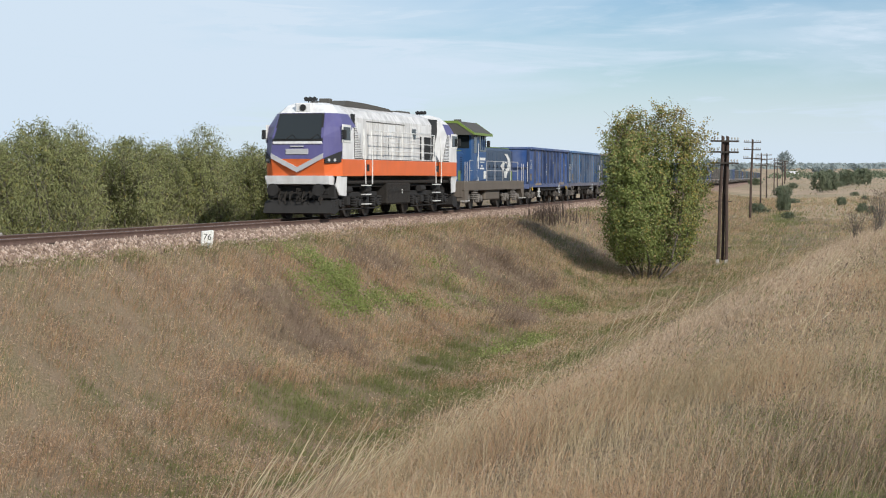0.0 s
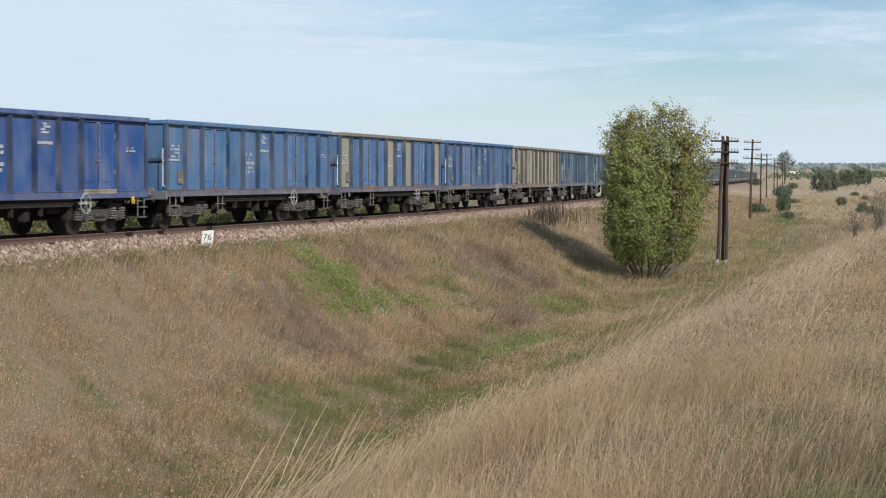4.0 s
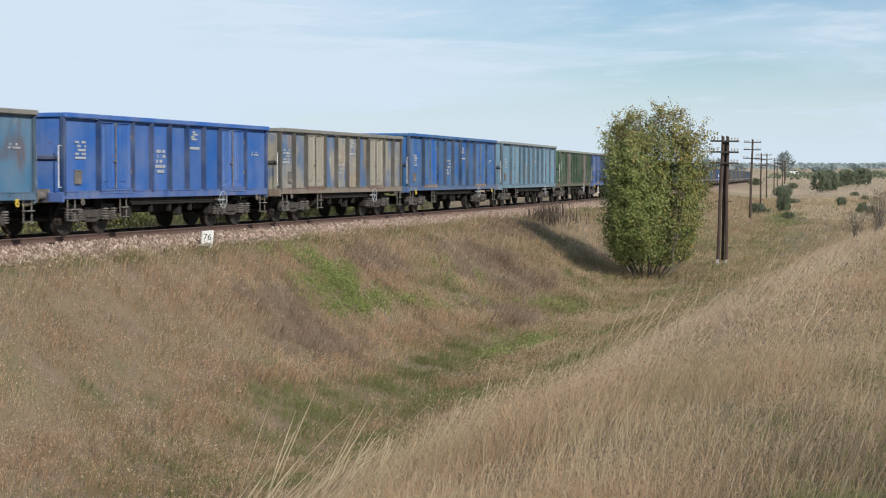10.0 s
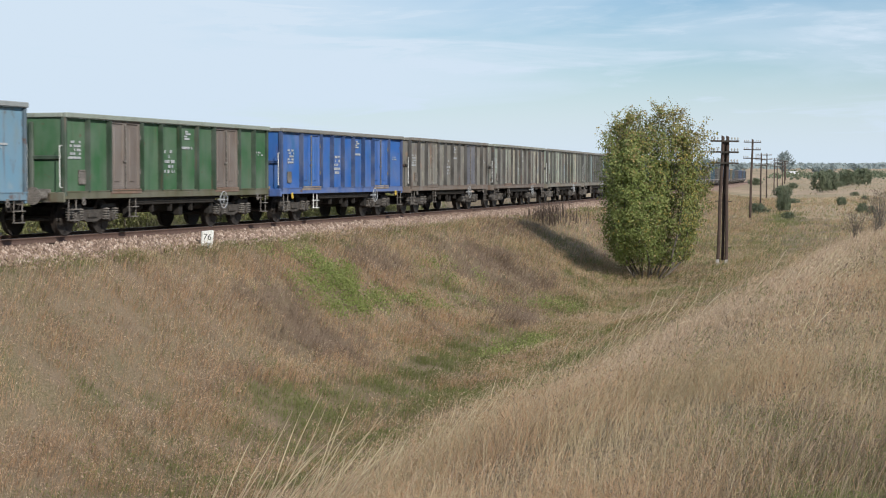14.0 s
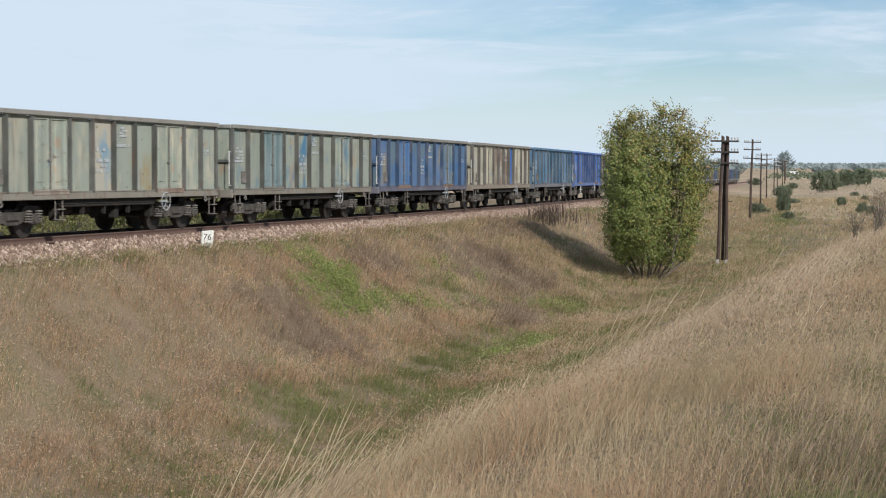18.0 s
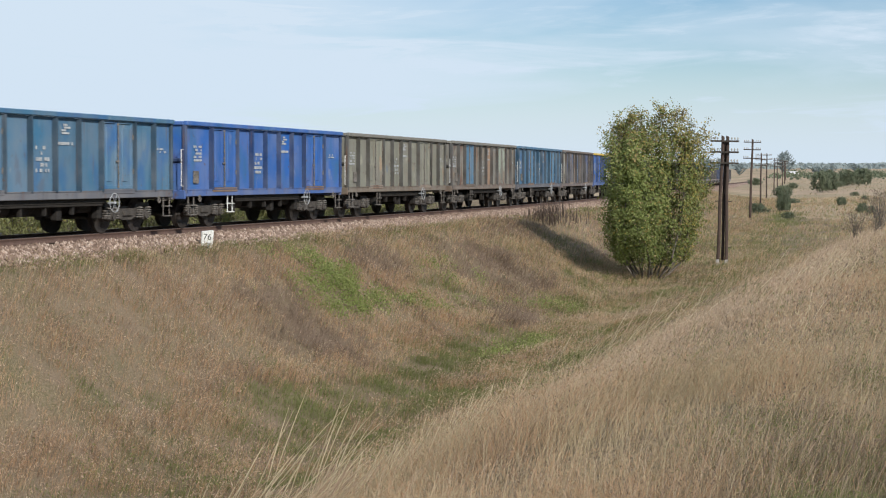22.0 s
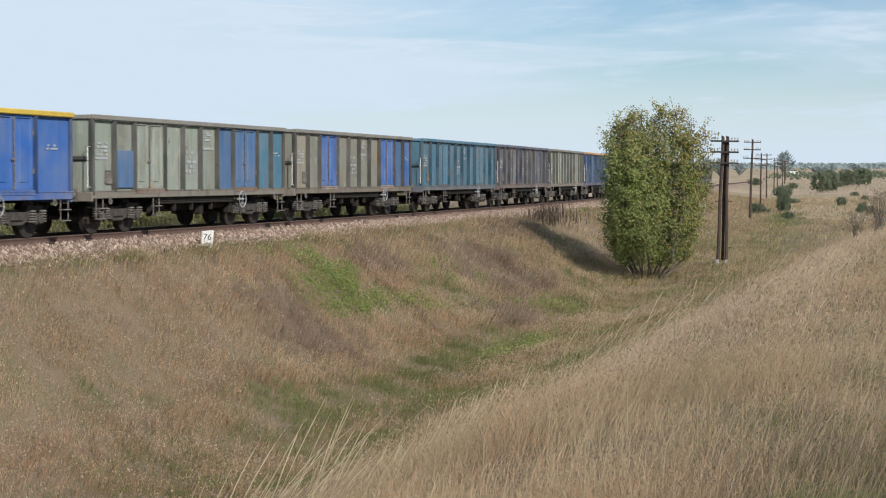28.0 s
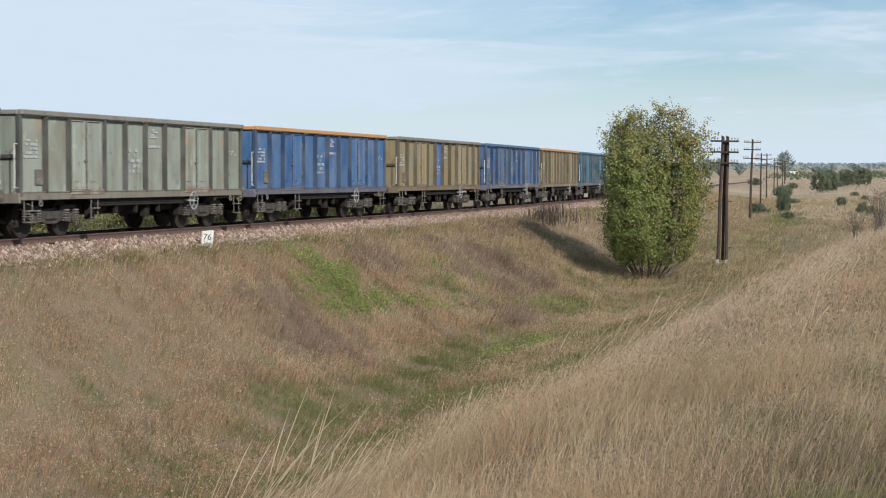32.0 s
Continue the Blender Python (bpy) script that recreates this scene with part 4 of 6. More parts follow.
build_distance()

# ---- telegraph line ----
CERAMIC = mottled("dirty_white_insulator", (0.40, 0.40, 0.38), (0.26, 0.25, 0.23), None, 8, 40, 0.3, 0, 0.0, 0.5)
CONCRETE = mottled("weathered_concrete", (0.42, 0.40, 0.37), (0.33, 0.31, 0.28), (0.25, 0.24, 0.22), 3, 30, 0.95, 0, 0.4)
STEEL_BAR = mottled("dark_steel", (0.05, 0.045, 0.04), (0.08, 0.065, 0.055), None, 5, 40, 0.8, 0.3, 0.2)


def insulator_mesh():
    bm = tube((0, 0, 0), (0, 0, 0.08), 0.012, 5)
    add_tube(bm, (0, 0, 0.05), (0, 0, 0.10), 0.038, 8, 0.046)
    add_tube(bm, (0, 0, 0.10), (0, 0, 0.15), 0.034, 8, 0.025)
    return bm


def crossarm(parent, z, half, per_side, ins, away=0.0):
    arm = part("crossarm", box(0, away, z, 2 * half, 0.07, 0.08, 0.008), STEEL_BAR, parent)
    for i in range(per_side):
        for sg in (-1, 1):
            x = sg * (half - 0.06 - i * (half - 0.25) / per_side)
            o = part("insulator", ins, CERAMIC, arm, "white ceramic insulator")
            o.matrix_basis = pose(x, away, z + 0.03)


def pole_mesh(a, b, r1, r2):
    """A round timber pole, slightly bent, with a chamfered top."""
    a, b = Vector(a), Vector(b)
    pts = [a.lerp(b, i / 7) + Vector((0.015 * math.sin(i * 1.3), 0.01 * math.cos(i * 1.9), 0)) for i in range(8)]
    bm = rod_chain(pts, r1, 10, r2)
    top = [v for v in bm.verts if (v.co - pts[-1]).length < r2 * 1.2]
    bmesh.ops.translate(bm, verts=[v for v in top if v.co.x < pts[-1].x], vec=(0, 0, 0.06))
    return bm


def build_poles():
    ins = bpy.data.meshes.new("insulator")
    b = insulator_mesh()
    b.to_mesh(ins)
    b.free()
    ins.materials.append(CERAMIC)
    # the near one is a braced pair on concrete feet
    p = empty("telegraph_pole", "dark timber A-frame telegraph pole with three crossarms", "pole", "telegraph poles along the railway")
    part("post", pole_mesh((-0.19, 0, 0.25), (-0.10, 0, 5.95), 0.085, 0.075), OLD_WOOD, p)
    part("post", pole_mesh((0.19, 0.05, 0.25), (0.11, 0.05, 5.95), 0.085, 0.075), OLD_WOOD, p)
    part("brace", pole_mesh((0.0, 0.2, 0.3), (0.01, 0.16, 5.7), 0.075, 0.06), OLD_WOOD, p)
    for x in (-0.2, 0.2):
        part("foot", box(x, -0.06, 0.02, 0.14, 0.16, 0.62, 0.02), CONCRETE, p, "concrete footing")
    for z in (0.9, 3.0):
        part("bolt", tube((-0.4, 0.03, z), (0.4, 0.03, z), 0.018, 6), STEEL_BAR, p)
    for z in (5.75, 5.25, 4.75):
        crossarm(p, z, 0.66, 3, ins, -0.14)
    x, y = 13.05, 77.0
    p.matrix_basis = pose(x, y, float(ground_z(np.array([x]), np.array([y]))[0]) - 0.1, 0, 1.0, -14)
    p.scale = (1, 1, 1.02)
    q = empty("telegraph_pole", "single dark timber telegraph pole with crossarms", "pole", "telegraph poles along the railway")
    part("post", pole_mesh((0, 0, -0.3), (0, 0, 6.45), 0.115, 0.085), OLD_WOOD, q)
    for z in (6.25, 5.65, 4.95):
        crossarm(q, z, 0.72, 3, ins, -0.13)
    for i, (x, y, k, lean) in enumerate([(25.9, 139, 1.04, 1.4), (38.9, 202, 0.97, 0.6), (46.3, 236, 1.0, 0.2), (58.0, 289, 0.93, 1.2), (64.5, 318, 0.9, -1.0), (74.5, 362, 0.9, 0.5), (84.5, 408, 0.9, 0), (95, 458, 0.9, 1), (105.5, 508, 0.9, 0)]):
        m = pose(x, y, float(ground_z(np.array([x]), np.array([y]))[0]), 0, lean, -12)
        t = q if i == 0 else copy_thing(q, m)
        t.matrix_basis = m
        t.scale = (1, 1, k)


def text_mesh(words, size):
    c = bpy.data.curves.new("digits", "FONT")
    c.body, c.size, c.extrude, c.align_x, c.align_y = words, size, 0.003, "CENTER", "CENTER"
    o = bpy.data.objects.new("digits", c)
    scene.collection.objects.link(o)
    bpy.context.view_layer.update()
    me = bpy.data.meshes.new_from_object(o.evaluated_get(bpy.context.evaluated_depsgraph_get()))
    bpy.data.objects.remove(o)
    return me


def build_marker():
    t = empty("distance_marker", "white concrete railway distance post with black digits", "marker post")
    bm = box(0, 0, 0.28, 0.34, 0.16, 0.62, 0.02)
    for v in bm.verts:
        if v.co.z > 0.4:
            v.co.z += 0.03 * (1 if v.co.x > 0 else -0.6)
    part("post", bm, WHITEWASH, t)
    for words, z in (("76", 0.42), ("8", 0.17)):
        part("digits", text_mesh(words, 0.24), BLACK, t, "black painted digits").matrix_basis = pose(0.0, -0.083, z, 90, 0, 0)
    part("stub", tube((0.12, 0.05, -0.35), (0.12, 0.05, 0.0), 0.03, 6), STEEL_BAR, t)
    x, y, z = line(-6.75, 2.35, 0)
    t.matrix_basis = pose(float(x), float(y), -0.55, 3, 4, 12)
    k = tagged(new("stake"), "short pale wooden stake beyond the track", "stake")
    part("post", box(0, 0, 0.2, 0.07, 0.07, 0.5, 0.01), CONCRETE, k)
    x, y, z = line(-9.5, -2.6, 0)
    k.matrix_basis = pose(float(x), float(y), -0.42, 0, 2, 0)


WHITEWASH = mottled("chipped_whitewash", (0.72, 0.72, 0.69), (0.6, 0.6, 0.57), (0.4, 0.38, 0.35), 6, 25, 0.9, 0, 0.3)
BLACK, _n3, _l3, _b3 = material("black_paint", 0.7)
_b3.inputs["Base Color"].default_value = (0.02, 0.02, 0.02, 1)
build_poles()
build_marker()

# ---- the train: materials ----
DARK = mottled("grimy_underframe", (0.015, 0.014, 0.013), (0.026, 0.023, 0.020), (0.038, 0.033, 0.028), 4, 30, 0.85, 0.1, 0.3)
FRAME = mottled("dark_cast_steel", (0.055, 0.049, 0.044), (0.09, 0.08, 0.07), (0.03, 0.027, 0.024), 5, 35, 0.85, 0.1, 0.3)
BOGIE = mottled("dusty_cast_steel", (0.15, 0.138, 0.125), (0.22, 0.20, 0.18), (0.05, 0.044, 0.038), 5, 35, 0.85, 0.1, 0.3)
TREAD = mottled("wheel_steel", (0.05, 0.042, 0.038), (0.032, 0.028, 0.026), (0.085, 0.072, 0.062), 5, 30, 0.6, 0.5, 0.2)
LETTER = mottled("rubbed_lettering", (0.42, 0.43, 0.43), (0.30, 0.32, 0.34), None, 6, 30, 0.7, 0, 0.05)
WHITE = mottled("white_paint", (0.66, 0.66, 0.63), (0.54, 0.54, 0.52), None, 4, 30, 0.6, 0, 0.05)
YELLOW = mottled("yellow_paint", (0.60, 0.43, 0.05), (0.48, 0.33, 0.05), (0.4, 0.28, 0.1), 3, 25, 0.6, 0, 0.05)
GLASS_DARK, _n, _l, _b = material("dark_cab_glass", 0.06, 0, 0.4)
_b.inputs["Base Color"].default_value = (0.016, 0.02, 0.022, 1)


def wagon_paint(name, base, second=None, amount=0.0, rust=0.25, seed=0.0, dust=0.3, worn=()):
    """Old wagon paint: faded in patches, a second coat showing, rust in streaks from above, dust."""
    m, n, l, b = material(name, 0.62, 0, 0.35)
    fade = tuple(min(1, c * 0.7 + 0.08) for c in base)
    col = blend(n, l, noise_fac(n, l, 1.1, 5, 0.35, 0.68, scatter=True, offset=seed), base, fade)
    if second:
        col = blend(n, l, noise_fac(n, l, 1.4, 6, 0.60 - 0.26 * amount, 0.74 - 0.22 * amount, stretch=(1, 1, 0.6), scatter=True, offset=seed + 11), col, second)
    streak = noise_fac(n, l, 7.0, 5, 0.66 - 0.24 * rust, 0.84 - 0.1 * rust, stretch=(1, 1, 0.10), scatter=True, offset=seed + 5)
    col = blend(n, l, streak, col, (0.13, 0.066, 0.04))
    spots = noise_fac(n, l, 5.0, 6, 0.70 - 0.16 * rust, 0.78 - 0.12 * rust, scatter=True, offset=seed + 23)
    col = blend(n, l, spots, col, (0.10, 0.05, 0.032))
    if worn:
        # other coats and primer showing in ragged patches
        for j, (tone, at) in enumerate(worn):
            f = noise_fac(n, l, 1.5 + 0.9 * j, 8, at, at + 0.05, stretch=(1, 1, 0.55), scatter=True, offset=seed + 61 + 17 * j)
            w = n.new("ShaderNodeMath")
            w.operation, w.inputs[1].default_value = "MULTIPLY", 0.62
            l.new(f, w.inputs[0])
            col = blend(n, l, w.outputs[0], col, tone)
    d = n.new("ShaderNodeMath")
    d.operation = "MULTIPLY"
    d.inputs[1].default_value = dust
    l.new(noise_fac(n, l, 2.2, 6, 0.3, 0.75, stretch=(1, 1, 0.4), scatter=True, offset=seed + 31), d.inputs[0])
    col = blend(n, l, d.outputs[0], col, (0.27, 0.25, 0.22))
    # each sheet has aged a little differently, with dark runs down it
    runs = noise_fac(n, l, 3.2, 4, 0.56, 0.86, stretch=(1, 1, 0.06), scatter=True, offset=seed + 47)
    col = blend(n, l, runs, col, tuple(c * 0.45 + 0.012 for c in base))
    info = n.new("ShaderNodeObjectInfo")
    age = n.new("ShaderNodeMath")
    age.operation = "MULTIPLY"
    age.inputs[1].default_value = 0.38
    l.new(info.outputs["Random"], age.inputs[0])
    col = blend(n, l, age.outputs[0], col, tuple(c * 0.66 for c in base))
    l.new(col, b.inputs["Base Color"])
    bump(n, l, b, noise_fac(n, l, 2.5, 3, 0.3, 0.7, scatter=True, offset=seed), 0.12, 0.03)
    return m


# ---- wagons ----
Z_SILL = 0.95


def wheelset_mesh(radius, tread_y=0.7535):
    bm = bmesh.new()
    add_tube(bm, (0, -1.05, 0), (0, 1.05, 0), 0.08, 8)
    for sgn in (-1, 1):
        y = tread_y * sgn
        add_tube(bm, (0, y - 0.065, 0), (0, y + 0.065, 0), radius, 24)
        add_tube(bm, (0, y - 0.085 * sgn, 0), (0, y - 0.05 * sgn, 0), radius + 0.028, 24)
        add_tube(bm, (0, y + 0.06 * sgn, 0), (0, y + 0.09 * sgn, 0), radius * 0.35, 12)
        for i in range(4):
            a = math.pi / 2 * i
            add_tube(bm, (math.cos(a) * radius * 0.6, y + 0.066 * sgn, math.sin(a) * radius * 0.6), (math.cos(a) * radius * 0.6, y + 0.072 * sgn, math.sin(a) * radius * 0.6), 0.07, 8)
    return bm


WHEELS = {}


def wheelset(parent, x, z, radius):
    """An axle with two wheels. Its place is carried by the parent's offset, so that alike wheelsets can turn alike."""
    key = ("mesh", radius)
    ob = part("wheelset", WHEELS[key] if key in WHEELS else wheelset_mesh(radius), TREAD, parent, "worn steel wheels on an axle")
    WHEELS[key] = ob.data
    ob.matrix_parent_inverse = Matrix.Translation((x, 0, z))
    return ob


def coil(bm, x, y, z0, z1, r, turns=4):
    for i in range(turns):
        torus(bm, (x, y, z0 + (z1 - z0) * (i + 0.5) / turns), r, (z1 - z0) / turns * 0.3, "z", 10, 5)
    add_tube(bm, (x, y, z0), (x, y, z1), r * 0.6, 8)


def wagon_bogie_mesh():
    """A two-axle freight bogie: cast side frames, coil springs by each axle box, a bolster."""
    bm = bmesh.new()
    for sgn in (-1, 1):
        y = 1.02 * sgn
        out = [(-1.25, 0.72), (-1.2, 0.80), (-0.55, 0.80), (-0.42, 0.66), (0.42, 0.66), (0.55, 0.80), (1.2, 0.80), (1.25, 0.72), (0.62, 0.68), (0.48, 0.42), (0.25, 0.34), (-0.25, 0.34), (-0.48, 0.42), (-0.62, 0.68)]
        bm2 = prism(out, "y", y - 0.06, y + 0.06)
        me = bpy.data.meshes.new("tmp")
        bm2.to_mesh(me)
        bm2.free()
        bm.from_mesh(me)
        bpy.data.meshes.remove(me)
        for ax in (-0.9, 0.9):
            add_box(bm, ax, y + 0.03 * sgn, 0.46, 0.26, 0.22, 0.26, 0.03)
            add_tube(bm, (ax, y + 0.1 * sgn, 0.46), (ax, y + 0.19 * sgn, 0.46), 0.10, 10)
            if sgn < 0:
                for d in (-0.23, 0.23):
                    coil(bm, ax + d, y + 0.04 * sgn, 0.42, 0.70, 0.085)
        add_box(bm, 0, y + 0.05 * sgn, 0.52, 0.5, 0.14, 0.16, 0.03)
    add_box(bm, 0, 0, 0.62, 0.4, 2.0, 0.2)
    for x in (-1.3, 1.3, -0.4, 0.4):
        add_tube(bm, (x, -0.9, 0.42), (x, 0.9, 0.42), 0.04, 6)
    return bm


def buffer_mesh():
    bm = bmesh.new()
    add_box(bm, 0.02, 0, 0, 0.04, 0.34, 0.34, 0.01)
    add_tube(bm, (0, 0, 0), (0.34, 0, 0), 0.10, 12)
    add_tube(bm, (0.3, 0, 0), (0.56, 0, 0), 0.075, 12)
    add_tube(bm, (0.56, 0, 0), (0.60, 0, 0), 0.225, 16)
    return bm


def coupling_mesh():
    bm = bmesh.new()
    add_box(bm, 0.15, 0, 0, 0.3, 0.06, 0.10, 0.01)
    torus(bm, (0.40, 0, -0.06), 0.10, 0.022, "y", 12, 5)
    add_tube(bm, (0.48, -0.12, -0.12), (0.48, 0.12, -0.12), 0.025, 6)
    torus(bm, (0.30, 0, -0.28), 0.12, 0.02, "y", 12, 5)
    for y in (-0.35, 0.35):
        for a, b in zip([(0, y, -0.05), (0.25, y, -0.1), (0.38, y * 0.9, -0.35), (0.48, y * 0.7, -0.4)], [(0.25, y, -0.1), (0.38, y * 0.9, -0.35), (0.48, y * 0.7, -0.4), (0.6, y * 0.5, -0.3)]):
            add_tube(bm, a, b, 0.022, 6)
    return bm


def panel_mesh(w, h, t=0.03):
    """A pressed wall sheet with a shallow swage, its outer face at y = 0."""
    bm = bmesh.new()
    add_box(bm, 0, -t / 2, h / 2, w, t, h, 0.006)
    add_box(bm, 0, 0.001, h * 0.985, w, 0.02, h * 0.03)
    return bm


def leaf_mesh(w, h):
    """A door leaf pressed from one sheet: a raised frame round two sunk fields with a ridge between them."""
    bm = bmesh.new()
    e, b = 0.075, 0.014
    xs = [-w / 2, -w / 2 + e, -w / 2 + e + b, -0.16 * w, -0.16 * w + b, 0.16 * w - b, 0.16 * w, w / 2 - e - b, w / 2 - e, w / 2]
    zs = [0.0, e, e + b, 0.1 * h, 0.1 * h + b, 0.9 * h - b, 0.9 * h, h - e - b, h - e, h]
    frame_at, ridge_at = (0, 1, 8, 9), (4, 5)

    def depth(i, j):
        if i in frame_at or j in frame_at:
            return 0.042
        return 0.026 if i in ridge_at and j in ridge_at else 0.004
    V = [[bm.verts.new((x, depth(i, j), z)) for j, z in enumerate(zs)] for i, x in enumerate(xs)]
    for i in range(9):
        for j in range(9):
            bm.faces.new((V[i][j], V[i][j + 1], V[i + 1][j + 1], V[i + 1][j]))
    rim = [V[i][0] for i in range(10)] + [V[9][j] for j in range(1, 10)] + [V[i][9] for i in range(8, -1, -1)] + [V[0][j] for j in range(8, 0, -1)]
    back = [bm.verts.new((v.co.x, -0.025, v.co.z)) for v in rim]
    for i in range(len(rim)):
        j = (i + 1) % len(rim)
        bm.faces.new((rim[i], rim[j], back[j], back[i]))
    bm.faces.new(back)
    return bm


def latch_mesh(h):
    bm = bmesh.new()
    add_tube(bm, (0, 0.06, 0.06), (0, 0.06, h - 0.06), 0.018, 6)
    add_box(bm, 0.05, 0.07, h * 0.42, 0.16, 0.03, 0.05, 0.005)
    for z in (0.1, 0.5 * h, h - 0.1):
        add_box(bm, 0, 0.05, z, 0.07, 0.04, 0.05, 0.005)
    return bm


def rim_mesh(L, Z_TOP, w=1.5):
    bm = bmesh.new()
    for y in (-w + 0.035, w - 0.035):
        add_box(bm, 0, y, Z_TOP - 0.065, L + 0.06, 0.13, 0.13, 0.02)
    for x in (-L / 2 + 0.02, L / 2 - 0.02):
        add_box(bm, x, 0, Z_TOP - 0.067, 0.12, 2 * w - 0.2, 0.12, 0.02)
    return bm


def end_wall(w, sgn, L, top, meshes):
    """An end wall with three stiffening bars and two posts; its outer face looks along the wagon."""
    def add(name, key, make, m):
        ob = part(name, meshes.get(key) or make(), DARK, w)
        meshes[key] = ob.data
        ob.matrix_basis = pose(sgn * (L / 2 - 0.02), 0, 0, 0, 0, 0 if sgn > 0 else 180) @ m
    add("end_wall", "end", lambda: box(-0.02, 0, (Z_SILL + 0.1 + top - 0.12) / 2, 0.04, 2.84, top - Z_SILL - 0.22, 0.005), pose(0, 0, 0))
    for z in (2.0,):
        add("end_bar", "end_bar", lambda: box(0.03, 0, 0, 0.07, 2.7, 0.11, 0.02), pose(0, 0, z))
    for y in (-0.5, 0.5):
        add("end_post", "end_post", lambda: box(0.04, 0, 1.95, 0.09, 0.12, top - 1.22, 0.02), pose(0, y, 0))
    for y in (-1.41, 1.41):
        add("corner_post", "corner", lambda: box(-0.01, 0, (top + Z_SILL) / 2, 0.10, 0.14, top - Z_SILL - 0.15, 0.02), pose(0, y, 0))
    add("headstock", "headstock", lambda: box(0.02, 0, Z_SILL + 0.05, 0.08, 2.9, 0.26, 0.02), pose(0, 0, 0))


def underframe_mesh(L):
    bm = bmesh.new()
    add_box(bm, 0, 0, 1.0, L - 0.2, 0.5, 0.3)
    for i in range(9):
        x = -L / 2 + 0.3 + (L - 0.6) * i / 8
        add_box(bm, x, 0, 1.02, 0.12, 2.7, 0.2)
    for y in (-1.3, 1.3):
        add_box(bm, 0, y, 0.92, L * 0.42, 0.08, 0.22, 0.02)
    # fish-bellied centre sill and the hoses, levers and valves about it
    for y in (-0.32, 0.32):
        belly = prism([(-L * 0.27, 0.95), (-L * 0.17, 0.50), (L * 0.17, 0.50), (L * 0.27, 0.95)], "y", y - 0.03, y + 0.03)
        me = bpy.data.meshes.new("tmp")
        belly.to_mesh(me)
        belly.free()
        bm.from_mesh(me)
        bpy.data.meshes.remove(me)
    for x, r in ((-2.2, 0.15), (1.7, 0.17)):
        add_tube(bm, (x - 0.35, 0.85, 0.72), (x + 0.35, 0.85, 0.72), r, 12)
    for x in (-2.6, -0.6, 2.4):
        add_box(bm, x, 1.1, 0.62, 0.22, 0.2, 0.42, 0.02)
    add_tube(bm, (-0.3, 0.45, 0.72), (0.55, 0.45, 0.72), 0.19, 12)
    add_tube(bm, (-1.6, -0.4, 0.74), (-0.9, -0.4, 0.74), 0.2, 12)
    add_tube(bm, (-L * 0.36, 0.25, 0.66), (L * 0.36, 0.25, 0.66), 0.025, 6)
    add_tube(bm, (-L * 0.2, 1.32, 0.78), (L * 0.2, 1.32, 0.78), 0.03, 6)
    for x in (-1.1, 0.2, 1.3):
        add_box(bm, x, 1.25, 0.74, 0.06, 0.12, 0.4, 0.01)
    add_box(bm, 0.9, 0.9, 0.75, 0.5, 0.4, 0.35, 0.02)
    return bm


def ladder_mesh(h=0.55, w=0.36):
    bm = bmesh.new()
    for x in (-w / 2, w / 2):
        add_tube(bm, (x, 0, 0), (x, 0, -h), 0.016, 6)
    for z in (-h, -h * 0.5):
        add_box(bm, 0, 0.02, z, w, 0.14, 0.025)
    return bm


def bars_mesh(rows):
    """Plain bars: rows of (x, z, width, height) on a plane y = 0."""
    bm = bmesh.new()
    for x, z, w, h in rows:
        add_box(bm, x, 0, z, w, 0.004, h)
    return bm


def block_of_bars(rng, w, h, lines, fill=0.8):
    rows = []
    for i in range(lines):
        z = h / 2 - h * (i + 0.5) / lines
        x = -w / 2
        while x < w / 2 - 0.05:
            d = rng.uniform(0.05, 0.13)
            if rng.random() < fill:
                rows.append((x + d / 2, z, d * 0.8, h / lines * 0.62))
            x += d
    return rows


def bay_list(L, ends, door_bay, n_mid):
    """Names and widths of the bays from the front end to the rear."""
    mid = (L - 2 * (sum(ends) + door_bay)) / n_mid
    return [("panel", e) for e in ends] + [("door", door_bay)] + [("panel", mid)] * n_mid + [("door", door_bay)] + [("panel", e) for e in reversed(ends)]


def hook_mesh():
    """A small towing hook under the sill."""
    bm = box(0, 0, 0.03, 0.14, 0.05, 0.07, 0.01)
    torus(bm, (0, 0.02, -0.07), 0.06, 0.02, "y", 12, 6)
    return bm


def holder_mesh(w=0.3, h=0.34):
    """A wire holder for way bills."""
    bm = bmesh.new()
    for x in (-w / 2, w / 2):
        add_box(bm, x, 0, 0, 0.03, 0.03, h)
    for z in (-h / 2, h / 2):
        add_box(bm, 0, 0, z, w, 0.03, 0.03)
    add_box(bm, 0, -0.008, 0, w, 0.008, h)
    return bm


def build_wagon(L, ends, door_bay, n_mid, seed, Z_TOP):
    """An open bogie wagon for coal, with two double doors in its side."""
    rng = random.Random(seed)
    end_bay = sum(ends)
    w = empty("freight_wagon", "open steel bogie wagon", "wagon", "wagons of the freight train")
    part("floor", box(0, 0, 1.17, L - 0.1, 2.76, 0.06), DARK, w)
    h = Z_TOP - Z_SILL - 0.13 - 0.20
    z0 = Z_SILL + 0.20
    mid = (L - 2 * (end_bay + door_bay)) / n_mid
    edges, kinds = [L / 2], []
    for k, d in bay_list(L, ends, door_bay, n_mid):
        edges.append(edges[-1] - d)
        kinds.append(k)
    meshes = {}
    for k, a, b in zip(kinds, edges, edges[1:]):
        wd, c = a - b - 0.076, (a + b) / 2
        if k == "panel":
            key = round(wd, 2)
            ob = part("side_panel", meshes.get(key) or panel_mesh(wd, h), DARK, w)
            meshes[key] = ob.data
